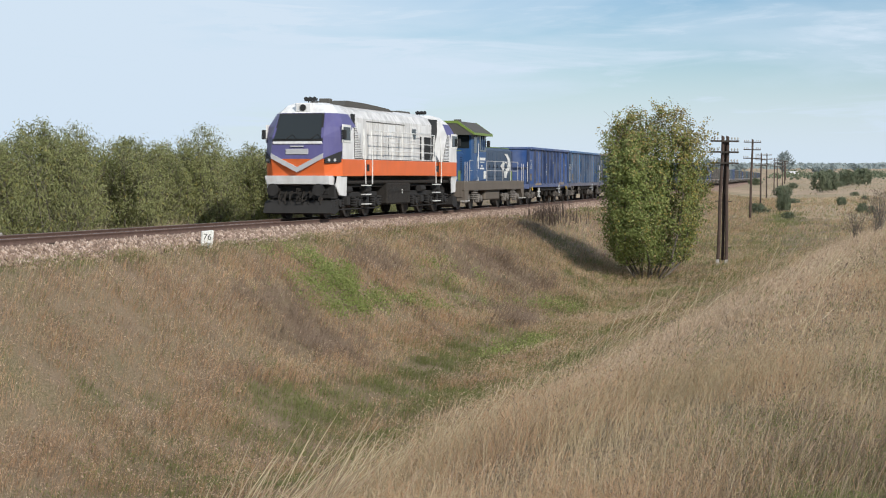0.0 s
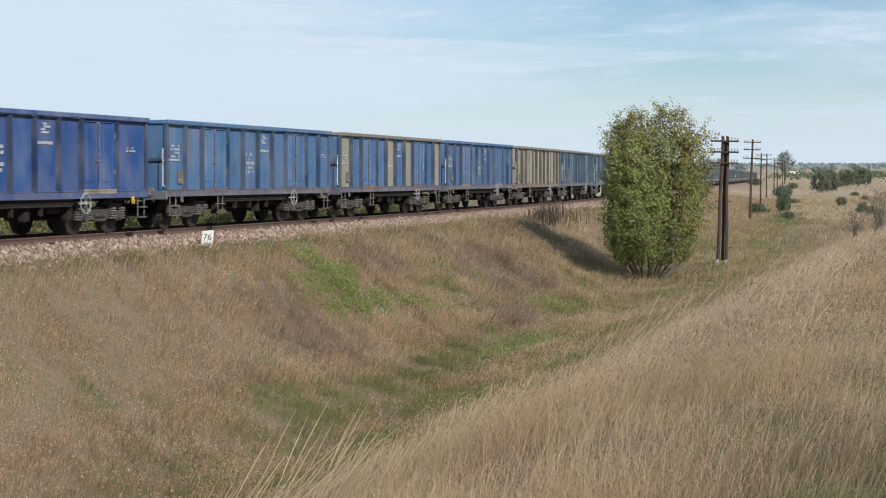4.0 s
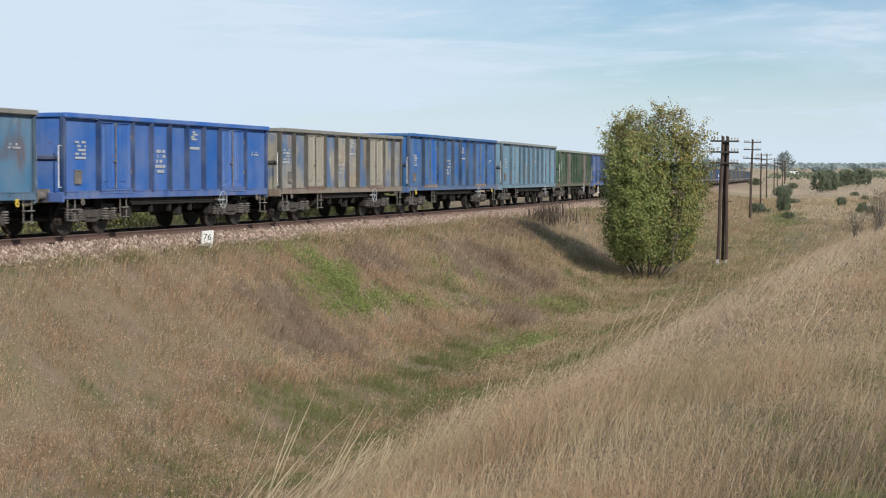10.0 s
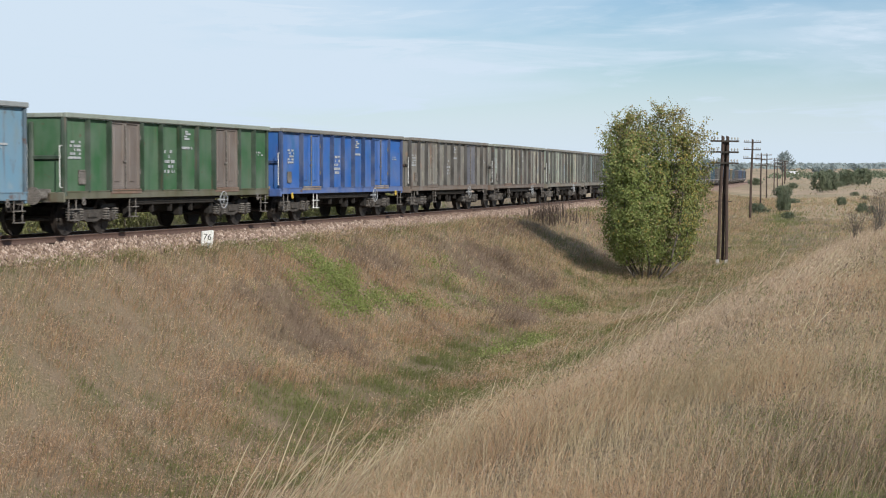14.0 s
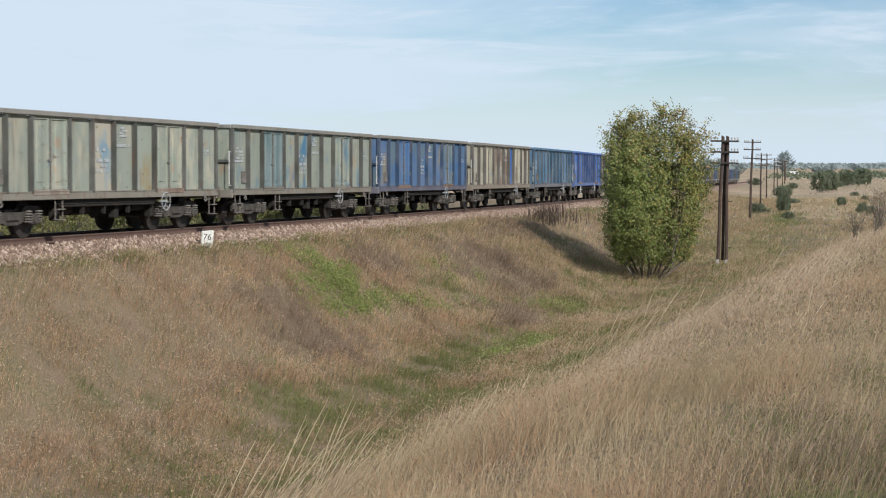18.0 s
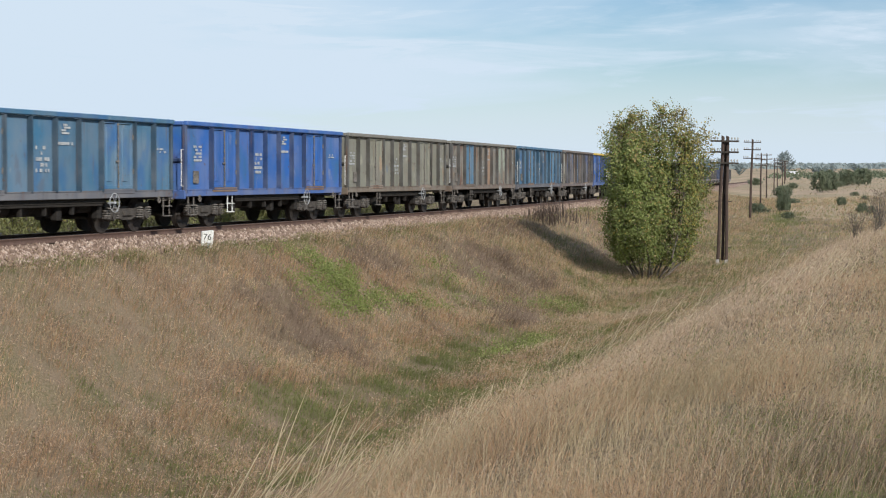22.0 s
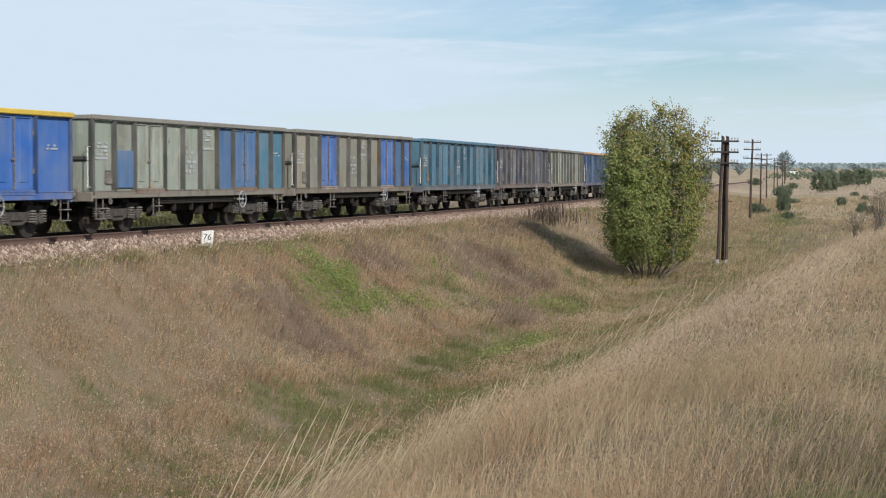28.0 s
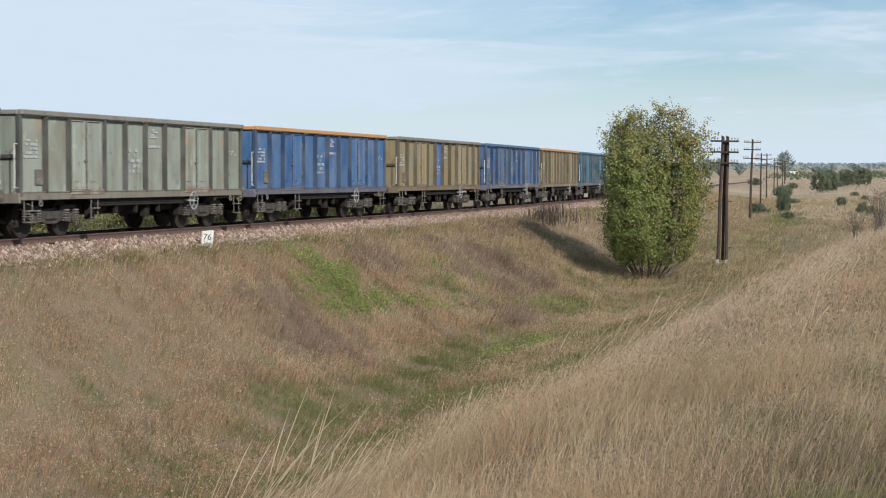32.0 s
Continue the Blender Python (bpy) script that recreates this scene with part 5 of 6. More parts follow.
            ob.matrix_basis = pose(c, 1.395, z0)
        else:
            for i in (-1, 1):
                ob = part("door", meshes.get("leaf") or leaf_mesh(wd / 2 - 0.03, h - 0.045), DARK, w)
                meshes["leaf"] = ob.data
                ob.matrix_basis = pose(c + i * wd / 4, 1.40, z0 + 0.05)
                for z in (0.25 * h, 0.75 * h):
                    g = part("hinge", meshes.get("hinge") or tube((0, 0.055, -0.07), (0, 0.055, 0.07), 0.022, 6), BOGIE, ob)
                    meshes["hinge"] = g.data
                    g.matrix_basis = pose(i * (wd / 4 - 0.03), 0, z)
            ob = part("door_latch", meshes.get("latch") or latch_mesh(h), BOGIE, w, "steel locking bar")
            meshes["latch"] = ob.data
            ob.matrix_basis = pose(c, 1.405, z0)
            ob = part("kick_plate", meshes.get("kick") or box(0, 0, 0, wd, 0.05, 0.13, 0.012), DARK, w)
            meshes["kick"] = ob.data
            ob.matrix_basis = pose(c, 1.47, z0 - 0.02)
    for x in edges[1:-1]:
        if "rib" not in meshes:
            rb = prism([(-0.038, 0), (-0.038, h), (0.038, h), (0.038, 0)], "y", -0.04, 0.10)
            for v in rb.verts:
                if v.co.y > 0:
                    v.co.x *= 0.7
        ob = part("stake", meshes.get("rib") or rb, DARK, w)
        meshes["rib"] = ob.data
        ob.matrix_basis = pose(x, 1.43, z0 - 0.01)
    for sgn in (1, -1):
        end_wall(w, sgn, L, Z_TOP, meshes)
    far = box(0, -1.43, (Z_SILL + Z_TOP) / 2, L - 0.02, 0.05, Z_TOP - Z_SILL - 0.16)
    for x in edges[1:-1]:
        add_box(far, x, -1.47, (Z_SILL + Z_TOP) / 2, 0.1, 0.07, Z_TOP - Z_SILL - 0.2)
    part("far_side_wall", far, DARK, w)
    sill = bmesh.new()
    add_box(sill, 0, 1.445, Z_SILL + 0.10, L, 0.07, 0.20, 0.012)
    add_box(sill, 0, 1.47, Z_SILL + 0.195, L, 0.05, 0.025)
    add_box(sill, 0, -1.445, Z_SILL + 0.08, L, 0.07, 0.16, 0.012)
    part("side_sill", sill, DARK, w)
    part("top_rim", rim_mesh(L, Z_TOP), DARK, w)
    part("underframe", underframe_mesh(L), DARK, w)
    for sgn in (1, -1):
        b = part("bogie", meshes.get("bogie") or wagon_bogie_mesh(), FRAME, w, "dusty cast steel two-axle bogie")
        meshes["bogie"] = b.data
        b.matrix_basis = pose(sgn * (L / 2 - 1.95), 0, 0)
        for x in (-0.9, 0.9):
            wheelset(b, x, 0.46, 0.46)
            for d in (-0.23, 0.23):
                if "spring" not in meshes:
                    cb = bmesh.new()
                    coil(cb, 0, 0, 0.38, 0.70, 0.10, 5)
                c = part("spring", meshes.get("spring") or cb, BOGIE, b, "dusty coil spring")
                meshes["spring"] = c.data
                c.matrix_basis = pose(x + d, 1.09, 0)
        for y in (-0.875, 0.875):
            u = part("buffer", meshes.get("buffer") or buffer_mesh(), BOGIE, w)
            meshes["buffer"] = u.data
            u.matrix_basis = pose(sgn * (L / 2 + 0.0), y, 1.04, 0, 0, 0 if sgn > 0 else 180)
        u = part("coupling", meshes.get("coupling") or coupling_mesh(), DARK, w)
        meshes["coupling"] = u.data
        u.matrix_basis = pose(sgn * (L / 2), 0, 1.02, 0, 0, 0 if sgn > 0 else 180)
        u = part("step", meshes.get("step") or ladder_mesh(), BOGIE, w)
        meshes["step"] = u.data
        u.matrix_basis = pose(sgn * (L / 2 - 0.35) - (0 if sgn > 0 else 0.0), 1.44, Z_SILL + 0.02)
        r = part("handrail", meshes.get("handrail") or rod_chain([(0, 0, 0), (0.17, 0.03, 0), (0.17, 0.03, 1.05), (0, 0, 1.05)], 0.013), WHITE, w, "pale corner handrail")
        meshes["handrail"] = r.data
        r.matrix_basis = pose(sgn * (L / 2 + 0.02), 1.38, 1.25, 0, 0, 0 if sgn > 0 else 180)
        u = part("tow_hook", meshes.get("hook") or hook_mesh(), YELLOW, w, "yellow towing hook")
        meshes["hook"] = u.data
        u.matrix_basis = pose(sgn * (L / 2 - 0.85), 1.46, Z_SILL - 0.02)
    st = part("door_step", ladder_mesh(0.52, 0.34), WHITE, w, "pale welded step")
    st.matrix_basis = pose(L / 2 - end_bay - door_bay * 0.75, 1.42, Z_SILL + 0.02)
    part("bill_holder", holder_mesh(), BOGIE, w, "wire holder for way bills").matrix_basis = pose(L / 2 - end_bay * 0.28 - 0.25, 1.425, z0 + 0.36)
    bw = torus(bmesh.new(), (0, 0, 0), 0.25, 0.011, "y", 20, 6)
    for i in range(3):
        a = math.pi * i / 3
        add_tube(bw, (-0.24 * math.cos(a), 0, -0.24 * math.sin(a)), (0.24 * math.cos(a), 0, 0.24 * math.sin(a)), 0.006, 6)
    add_tube(bw, (0, -0.2, 0), (0, 0.03, 0), 0.03, 8)
    part("brake_wheel", bw, LETTER, w, "pale hand brake wheel").matrix_basis = pose(-L / 2 + 3.35, 1.5, Z_SILL - 0.12)
    rng2 = random.Random(seed + 3)
    q = part("lettering", bars_mesh(block_of_bars(rng2, 0.55, 0.5, 5)), LETTER, w, "white lettering rubbed to bars")
    q["kind"] = "stuff"
    q.matrix_basis = pose(L / 2 - ends[0] * 0.5, 1.416, 2.2)
    q = part("lettering", bars_mesh(block_of_bars(rng2, 0.6, 0.7, 5, 0.6)), LETTER, w, "white lettering rubbed to bars")
    q["kind"] = "stuff"
    q.matrix_basis = pose(L / 2 - end_bay - door_bay - mid * 1.55, 1.416, 1.95)
    e = bars_mesh(block_of_bars(rng2, 0.7, 0.12, 1, 0.95))
    for ex, ez, ew in ((0.0, 0.26, 0.34), (0.08, 0.33, 0.2), (-0.08, 0.40, 0.3), (0.02, 0.47, 0.18)):
        add_box(e, ex, 0, ez, ew, 0.004, 0.05)
    q = part("lettering", e, LETTER, w, "white lettering rubbed to bars")
    q["kind"] = "stuff"
    q.matrix_basis = pose(L / 2 - end_bay - door_bay - mid * (n_mid - 1.5), 1.416, 2.35)
    q = part("lettering", bars_mesh(block_of_bars(rng2, 0.5, 0.16, 2, 0.7)), LETTER, w, "white lettering rubbed to bars")
    q["kind"] = "stuff"
    q.matrix_basis = pose(-L / 2 + ends[0] * 0.5, 1.416, 2.25)
    return w


# colours of the paints
BLUE, STEEL, BRIGHT, NAVY = (0.032, 0.118, 0.275), (0.042, 0.145, 0.25), (0.018, 0.105, 0.36), (0.014, 0.062, 0.215)
GREY, BEIGE, OLIVE, BROWN = (0.185, 0.175, 0.15), (0.29, 0.265, 0.205), (0.20, 0.20, 0.155), (0.135, 0.105, 0.088)
TEAL, PALE, MINT, CREAM = (0.035, 0.15, 0.235), (0.125, 0.26, 0.36), (0.25, 0.285, 0.235), (0.39, 0.365, 0.285)
LEAD, FOREST, RUSTY = (0.095, 0.10, 0.125), (0.025, 0.105, 0.035), (0.13, 0.065, 0.045)
SAND = (0.255, 0.20, 0.095)
BLOTCH = (CREAM, RUSTY, 0.75)
PEACH = ((0.30, 0.19, 0.12), RUSTY, 0.5)
# each wagon: base, second coat, its amount, rust, the label's colour words, rim colour, bays with a colour of their own (bay: colour);
# bays from the front: 0, 1 end panels, 2 door, 3 to 6 middle panels, 7 door, 8, 9 end panels (renovated ones: 0, door 1, 2 to 6, door 7, 8)
WAGONS = [
    (NAVY, None, 0, 0.1, "dark royal blue", NAVY, {}),
    (BLUE, STEEL, 0.2, 0.25, "faded blue", None, {}),
    (BLUE, STEEL, 0.15, 0.3, "blue wagon with beige replaced panels", GREY, {0: BEIGE, 4: BEIGE, 6: BEIGE, 9: BEIGE}),
    (BLUE, STEEL, 0.15, 0.25, "faded mid-blue", None, {}),
    (BEIGE, OLIVE, 0.4, 0.4, "dirty beige-grey", GREY, {4: CREAM, 6: CREAM}),
    (STEEL, LEAD, 0.45, 0.3, "grey-blue rust-flecked", GREY, {3: (0.10, 0.115, 0.15), 4: (0.11, 0.12, 0.145)}),
    (STEEL, LEAD, 0.3, 0.25, "steel blue weathered", GREY, {}),
    (BRIGHT, None, 0, 0.1, "bright blue", None, {}),
    (BEIGE, BLUE, 0.62, 0.3, "beige-grey wagon patched with blue", GREY, {2: BEIGE, 7: BEIGE, 6: (BLUE, SAND, 0.4)}),
    (BLUE, BRIGHT, 0.5, 0.12, "mid-blue", None, {}),
    (PALE, (0.17, 0.24, 0.27), 0.3, 0.35, "pale sky-blue", (0.27, 0.30, 0.30), {}),
    (FOREST, None, 0, 0.15, "green wagon with brown doors", MINT, {2: BROWN, 7: BROWN}),
    (BRIGHT, BLUE, 0.3, 0.15, "bright blue", GREY, {}),
    (GREY, BROWN, 0.4, 0.4, "grey-brown weathered", None, {7: LEAD}),
    (GREY, MINT, 0.5, 0.4, "brown-grey patchy", None, {3: CREAM, 8: (CREAM, BLUE, 0.4)}),
    (MINT, CREAM, 0.45, 0.3, "grey-green and cream weathered", GREY, {6: (MINT, SAND, 0.5), 4: (CREAM, PALE, 0.25)}),
    (MINT, STEEL, 0.22, 0.3, "pale grey-green", GREY, {2: (0.10, 0.17, 0.18)}),
    (BLUE, (0.10, 0.15, 0.165), 0.5, 0.25, "blue wagon with a few yellowed patches", GREY, {0: (BLUE, SAND, 0.35), 6: (BLUE, SAND, 0.2), 7: ((0.07, 0.13, 0.17), BLUE, 0.4)}),
    (CREAM, OLIVE, 0.4, 0.35, "cream-olive wagon with one blue panel", GREY, {3: BLOTCH, 4: BLOTCH, 5: BLOTCH, 6: BRIGHT}),
    (STEEL, BLUE, 0.4, 0.25, "steel blue", None, {}),
    (BRIGHT, BLUE, 0.3, 0.2, "bright blue", None, {}),
    (OLIVE, GREY, 0.5, 0.4, "olive-grey", GREY, {}),
    (GREY, RUSTY, 0.3, 0.5, "grey rust-patched wagon with a teal panel", GREY, {2: STEEL, 5: PEACH, 7: (MINT, RUSTY, 0.3)}),
    (STEEL, BLUE, 0.3, 0.25, "steel blue", None, {}),
    (LEAD, NAVY, 0.5, 0.4, "dark blue wagon with peach replaced panels", BROWN, {0: (BEIGE, BLUE, 0.4), 3: PEACH, 4: (PEACH[0], BLUE, 0.6), 5: PEACH, 6: (LEAD, BEIGE, 0.4), 8: PEACH}),
    (BRIGHT, None, 0, 0.05, "bright blue wagon with a yellow rim", YELLOW, {}),
    (MINT, OLIVE, 0.3, 0.3, "grey-green wagon with blue end panels", GREY, {6: BLUE, 7: BLUE, 8: TEAL, 9: (TEAL, MINT, 0.3)}),
    (OLIVE, GREY, 0.35, 0.3, "olive-grey wagon with blue doors", GREY, {0: (BEIGE, SAND, 0.4), 2: BRIGHT, 7: BRIGHT, 8: BLUE, 9: (BRIGHT, PALE, 0.2)}),
    (TEAL, (0.09, 0.13, 0.14), 0.35, 0.2, "teal blue", None, {0: (TEAL, (0.12, 0.13, 0.10), 0.5), 6: (TEAL, BLUE, 0.5)}),
    (LEAD, NAVY, 0.3, 0.3, "dark slate-blue", None, {}),
    (MINT, OLIVE, 0.4, 0.35, "pale grey-green", GREY, {}),
    (BLUE, NAVY, 0.3, 0.2, "blue wagon with an orange rim", (0.55, 0.26, 0.08), {}),
    (SAND, OLIVE, 0.4, 0.35, "yellow-beige wagon with one blue panel", GREY, {4: BRIGHT}),
    (BLUE, LEAD, 0.3, 0.3, "weathered blue", None, {}),
    (SAND, OLIVE, 0.4, 0.35, "yellow-beige", (0.5, 0.25, 0.08), {}),
    (TEAL, STEEL, 0.3, 0.25, "teal blue", None, {}),
    (LEAD, BLUE, 0.3, 0.3, "slate-blue", None, {}),
    (GREY, OLIVE, 0.4, 0.4, "grey-brown", None, {}),
    (NAVY, LEAD, 0.3, 0.2, "dark blue", None, {}),
    (BLUE, STEEL, 0.3, 0.2, "blue", None, {}),
    (LEAD, GREY, 0.3, 0.3, "dark grey", None, {}),
    (STEEL, LEAD, 0.3, 0.3, "steel blue", None, {}),
    (LEAD, BROWN, 0.3, 0.3, "dark grey-brown", None, {}),
]
RENOVATED = (0, 6, 7, 12, 20, 25)     # with one wide panel at each end
# rear ends of the wagons along the train, as s at 13 s
REARS = [-139.93, -126.36, -112.9, -99.36, -85.69, -72.12, -58.2, -44.5, -30.98, -15.68, 0.08, 14.24, 27.77, 41.29, 55.06, 68.75, 82.27, 95.64, 109.27, 123.07, 136.3, 149.39,
         162.84, 176.17, 189.3, 202.3, 215.73, 229.08, 243.06, 256.37, 269.69, 283.16, 297.2, 311.0]
while len(REARS) < len(WAGONS):
    REARS.append(REARS[-1] + 13.6)
PAINTS = {}


def paint_of(colour, seed, rust, second=None, amount=0.0, dust=0.3, worn=()):
    if not isinstance(colour, tuple):
        return colour
    key = (colour, seed)
    if key not in PAINTS:
        PAINTS[key] = wagon_paint("wagon_paint", colour, second, amount, rust, seed * 3.7, dust, worn)
    return PAINTS[key]


def dress(ob, mat):
    ob.material_slots[0].link = "OBJECT"
    ob.material_slots[0].material = mat


KICK = [wagon_paint("patched_sheet", c, (0.16, 0.08, 0.05), 0.5, 0.7, 900 + 3.0 * k) for k, c in enumerate([(0.30, 0.25, 0.20), (0.13, 0.075, 0.05), (0.20, 0.13, 0.09)])]


def mixed(a, b, k):
    return tuple(p * (1 - k) + q * k for p, q in zip(a, b))


BAYS = {"short": (12.4, (1.7,), 1.8, 5, 3.13), "double": (12.4, (1.1, 1.1), 1.75, 4, 3.13), "long": (14.3, (1.95,), 2.1, 5, 3.30)}


def build_train():
    train = []
    protos = {k: build_wagon(L, ends, door, n, 1 + j, top) for j, (k, (L, ends, door, n, top)) in enumerate(BAYS.items())}
    used = set()
    for i, (base, second, amount, rust, words, rim, bays) in enumerate(WAGONS):
        kind = "long" if i in (9, 10) else ("short" if i in RENOVATED else "double")
        L, ends, door, n_mid, top = BAYS[kind]
        if kind in used:
            w = copy_thing(protos[kind], Matrix.Identity(4))
        else:
            w = protos[kind]
            used.add(kind)
        clean = kind != "double"
        vivid = max(base) > 2.2 * min(base)
        worn = () if rust < 0.2 else (((mixed(base, RUSTY, 0.5), 0.63), (mixed(base, (0.34, 0.33, 0.29), 0.5), 0.64)) if vivid else (((0.33, 0.20, 0.12), 0.63), ((0.07, 0.14, 0.26), 0.66), ((0.36, 0.35, 0.27), 0.60)))
        body = paint_of(base, i, rust, second, amount, 0.08 if clean else 0.22, worn)
        tint = {k: paint_of(v, 100 + i + 50 * k, rust * 0.6) if not isinstance(v[0], tuple) else paint_of(v[0], 100 + i + 50 * k, rust, v[1], v[2]) for k, v in bays.items()}
        rim_mat = body if rim is None else paint_of(rim, 400 + i, rust * 0.5)
        # stakes and posts: body paint darkened, for grime and the shade on them
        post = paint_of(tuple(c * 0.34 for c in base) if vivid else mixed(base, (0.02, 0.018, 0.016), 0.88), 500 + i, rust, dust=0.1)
        sill = paint_of(mixed(base, (0.12, 0.07, 0.045), 0.15 if clean else 0.62), 600 + i, rust + 0.15)
        widths = np.cumsum([d for _, d in bay_list(L, ends, door, n_mid)])
        for o in w.children:
            kind_name = o.name.split(".")[0]
            if kind_name in ("side_panel", "door"):
                bay = int(np.searchsorted(widths, L / 2 - o.matrix_basis.translation.x))
                dress(o, tint.get(bay, body))
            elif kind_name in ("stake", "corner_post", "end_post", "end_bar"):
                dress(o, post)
            elif kind_name in ("end_wall", "far_side_wall"):
                dress(o, body)
            elif kind_name in ("side_sill", "headstock"):
                dress(o, sill)
            elif kind_name == "kick_plate":
                dress(o, KICK[i % 3] if i % 3 != 1 else sill)
            elif kind_name == "tow_hook" and i % 3 != 0 or kind_name == "door_step" and i % 2:
                dress(o, BOGIE)
            elif kind_name == "top_rim":
                dress(o, rim_mat)
        w["label"] = f"{words} open steel coal wagon in a freight train".replace("wagon wagon", "wagon") if "wagon" not in words else f"open steel coal wagon, {words}"
        if i == 25:
            # large white shapes and a bar under them across the middle panels
            rows = [(-2.9, 1.22, 2.5, 0.07)]
            for x in (-1.9, -2.9, -3.9):
                rows += [(x + 0.26, 1.72, 0.2, 0.62), (x - 0.26, 1.66, 0.2, 0.5), (x, 1.48, 0.7, 0.14)]
            q = part("emblem", bars_mesh(rows), WHITE, w, "large white painted shapes")
            q.matrix_basis = pose(1.7, 1.55, 0.1)
        if i == 26:
            part("hatch", box(4.45, 1.43, 1.72, 0.85, 0.05, 1.0, 0.01), paint_of(BLUE, 777, 0.25), w, "small blue hatch")
        train.append((w, REARS[i] - L / 2, L / 2 - 1.95))
    return train


TRAIN = build_train()


# ---- locomotives ----
def loco_paint(name, base, grime=0.35, grime_col=(0.10, 0.09, 0.085), seed=0.0, rough=0.45):
    """Glossier paint with soot streaks running down."""
    m, n, l, b = material(name, rough, 0, 0.45)
    col = blend(n, l, noise_fac(n, l, 1.3, 5, 0.3, 0.7, offset=seed), base, tuple(c * 0.86 for c in base))
    f = n.new("ShaderNodeMath")
    f.operation = "MULTIPLY"
    f.inputs[1].default_value = grime
    l.new(noise_fac(n, l, 5.0, 6, 0.38, 0.8, stretch=(1, 1, 0.12), offset=seed + 3), f.inputs[0])
    col = blend(n, l, f.outputs[0], col, grime_col)
    l.new(col, b.inputs["Base Color"])
    bump(n, l, b, noise_fac(n, l, 3, 3, 0.3, 0.7), 0.05, 0.02)
    return m


L_WHITE = loco_paint("dirty_white_paint", (0.68, 0.67, 0.65), 0.7, (0.15, 0.14, 0.13), 1)
L_CAB = loco_paint("white_cab_paint", (0.68, 0.68, 0.67), 0.5, (0.3, 0.28, 0.26), 2)
L_PURPLE = loco_paint("violet_paint", (0.085, 0.078, 0.20), 0.2, (0.16, 0.15, 0.2), 3)
L_ORANGE = loco_paint("orange_paint", (0.66, 0.13, 0.03), 0.22, (0.38, 0.15, 0.08), 4)
L_BLUE = loco_paint("deep_blue_paint", (0.018, 0.07, 0.19), 0.3, (0.10, 0.11, 0.14), 5)
L_SLATE = loco_paint("faded_slate_blue_paint", (0.04, 0.066, 0.11), 0.35, (0.10, 0.10, 0.11), 12, 0.6)
L_LIME = loco_paint("lime_green_paint", (0.15, 0.22, 0.04), 0.25, (0.1, 0.12, 0.06), 6)
L_ROOF = loco_paint("grimy_roof", (0.075, 0.07, 0.06), 0.5, (0.05, 0.045, 0.04), 7, 0.8)
L_FRAME = loco_paint("dusty_brown_frame", (0.12, 0.10, 0.08), 0.4, (0.07, 0.06, 0.05), 8, 0.8)
L_BLACK = loco_paint("sooty_black_steel", (0.014, 0.013, 0.012), 0.4, (0.03, 0.027, 0.025), 14, 0.85)
L_GREY = loco_paint("light_grey_plate", (0.42, 0.42, 0.43), 0.2, (0.2, 0.2, 0.2), 9)


def loft(rings, mats_of):
    """Rings of equal length, joined; mats_of(level, side) gives each face's material index. The ends are closed."""
    bm = bmesh.new()
    R = [[bm.verts.new(p) for p in ring] for ring in rings]
    k = len(R[0])
    for a in range(len(R) - 1):
        for j in range(k):
            f = bm.faces.new((R[a][j], R[a][(j + 1) % k], R[a + 1][(j + 1) % k], R[a + 1][j]))
            f.material_index = mats_of(a, j)
    bm.faces.new(R[0][::-1])
    t = bm.faces.new(R[-1])
    t.material_index = mats_of(len(R) - 2, 0)
    return bm


def lift(poly, thick):
    """A flat polygon given as points, thickened along its normal."""
    bm = bmesh.new()
    p = [Vector(q) for q in poly]
    n = (p[1] - p[0]).cross(p[2] - p[0]).normalized() * thick
    a, b = [bm.verts.new(q) for q in p], [bm.verts.new(q + n) for q in p]
    bm.faces.new(a[::-1])
    bm.faces.new(b)
    for i in range(len(p)):
        j = (i + 1) % len(p)
        bm.faces.new((a[i], a[j], b[j], b[i]))
    return bm


CAB_LEVELS = [  # z, half width, front half width, corner x, front x, rear x, colour break x
    (1.55, 1.47, 1.00, 6.78, 7.36, 4.55, 6.3), (2.16, 1.47, 1.00, 6.82, 7.54, 4.58, 6.6), (2.95, 1.47, 0.98, 6.76, 7.46, 5.05, 6.15),
    (3.32, 1.47, 0.95, 6.64, 7.25, 5.3, 5.75), (3.82, 1.20, 0.86, 6.45, 6.98, 5.5, 5.75), (4.12, 0.86, 0.70, 6.20, 6.60, 5.6, 5.85), (4.22, 0.55, 0.5, 6.0, 6.3, 5.7, 5.9)]


def cab_shell():
    rings = [[(xr, -hw, z), (xm, -hw, z), (xc, -hw, z), (xf, -fw, z), (xf, fw, z), (xc, hw, z), (xm, hw, z), (xr, hw, z)] for z, hw, fw, xc, xf, xr, xm in CAB_LEVELS]

    def col(level, j):
        if level == 0:
            return 2
        if level >= 4:
            return 0
        if j == 7 or j in (0, 6):
            return 1 if (level == 3 and j != 7) else 0
        if j in (1, 5):
            return 0 if level == 1 else 1
        return 1
    return loft(rings, col)


def slats(parent, name, n, z0, z1, x_lo, x_hi, y, mat, label=""):
    """A louvre of single slats between two slanted edges: x_lo, x_hi are functions of the height."""
    for i in range(n):
        z = z0 + (z1 - z0) * (i + 0.5) / n
        a, b = x_lo(z), x_hi(z)
        o = part(name, box((a + b) / 2, y, z, b - a, 0.05, (z1 - z0) / n * 0.55, 0.0, Matrix.Rotation(radians(-25), 4, "X")), mat, parent)
    return o


def three_axle_bogie(parent, x):
    bm = bmesh.new()
    for sg in (-1, 1):
        y = 1.08 * sg
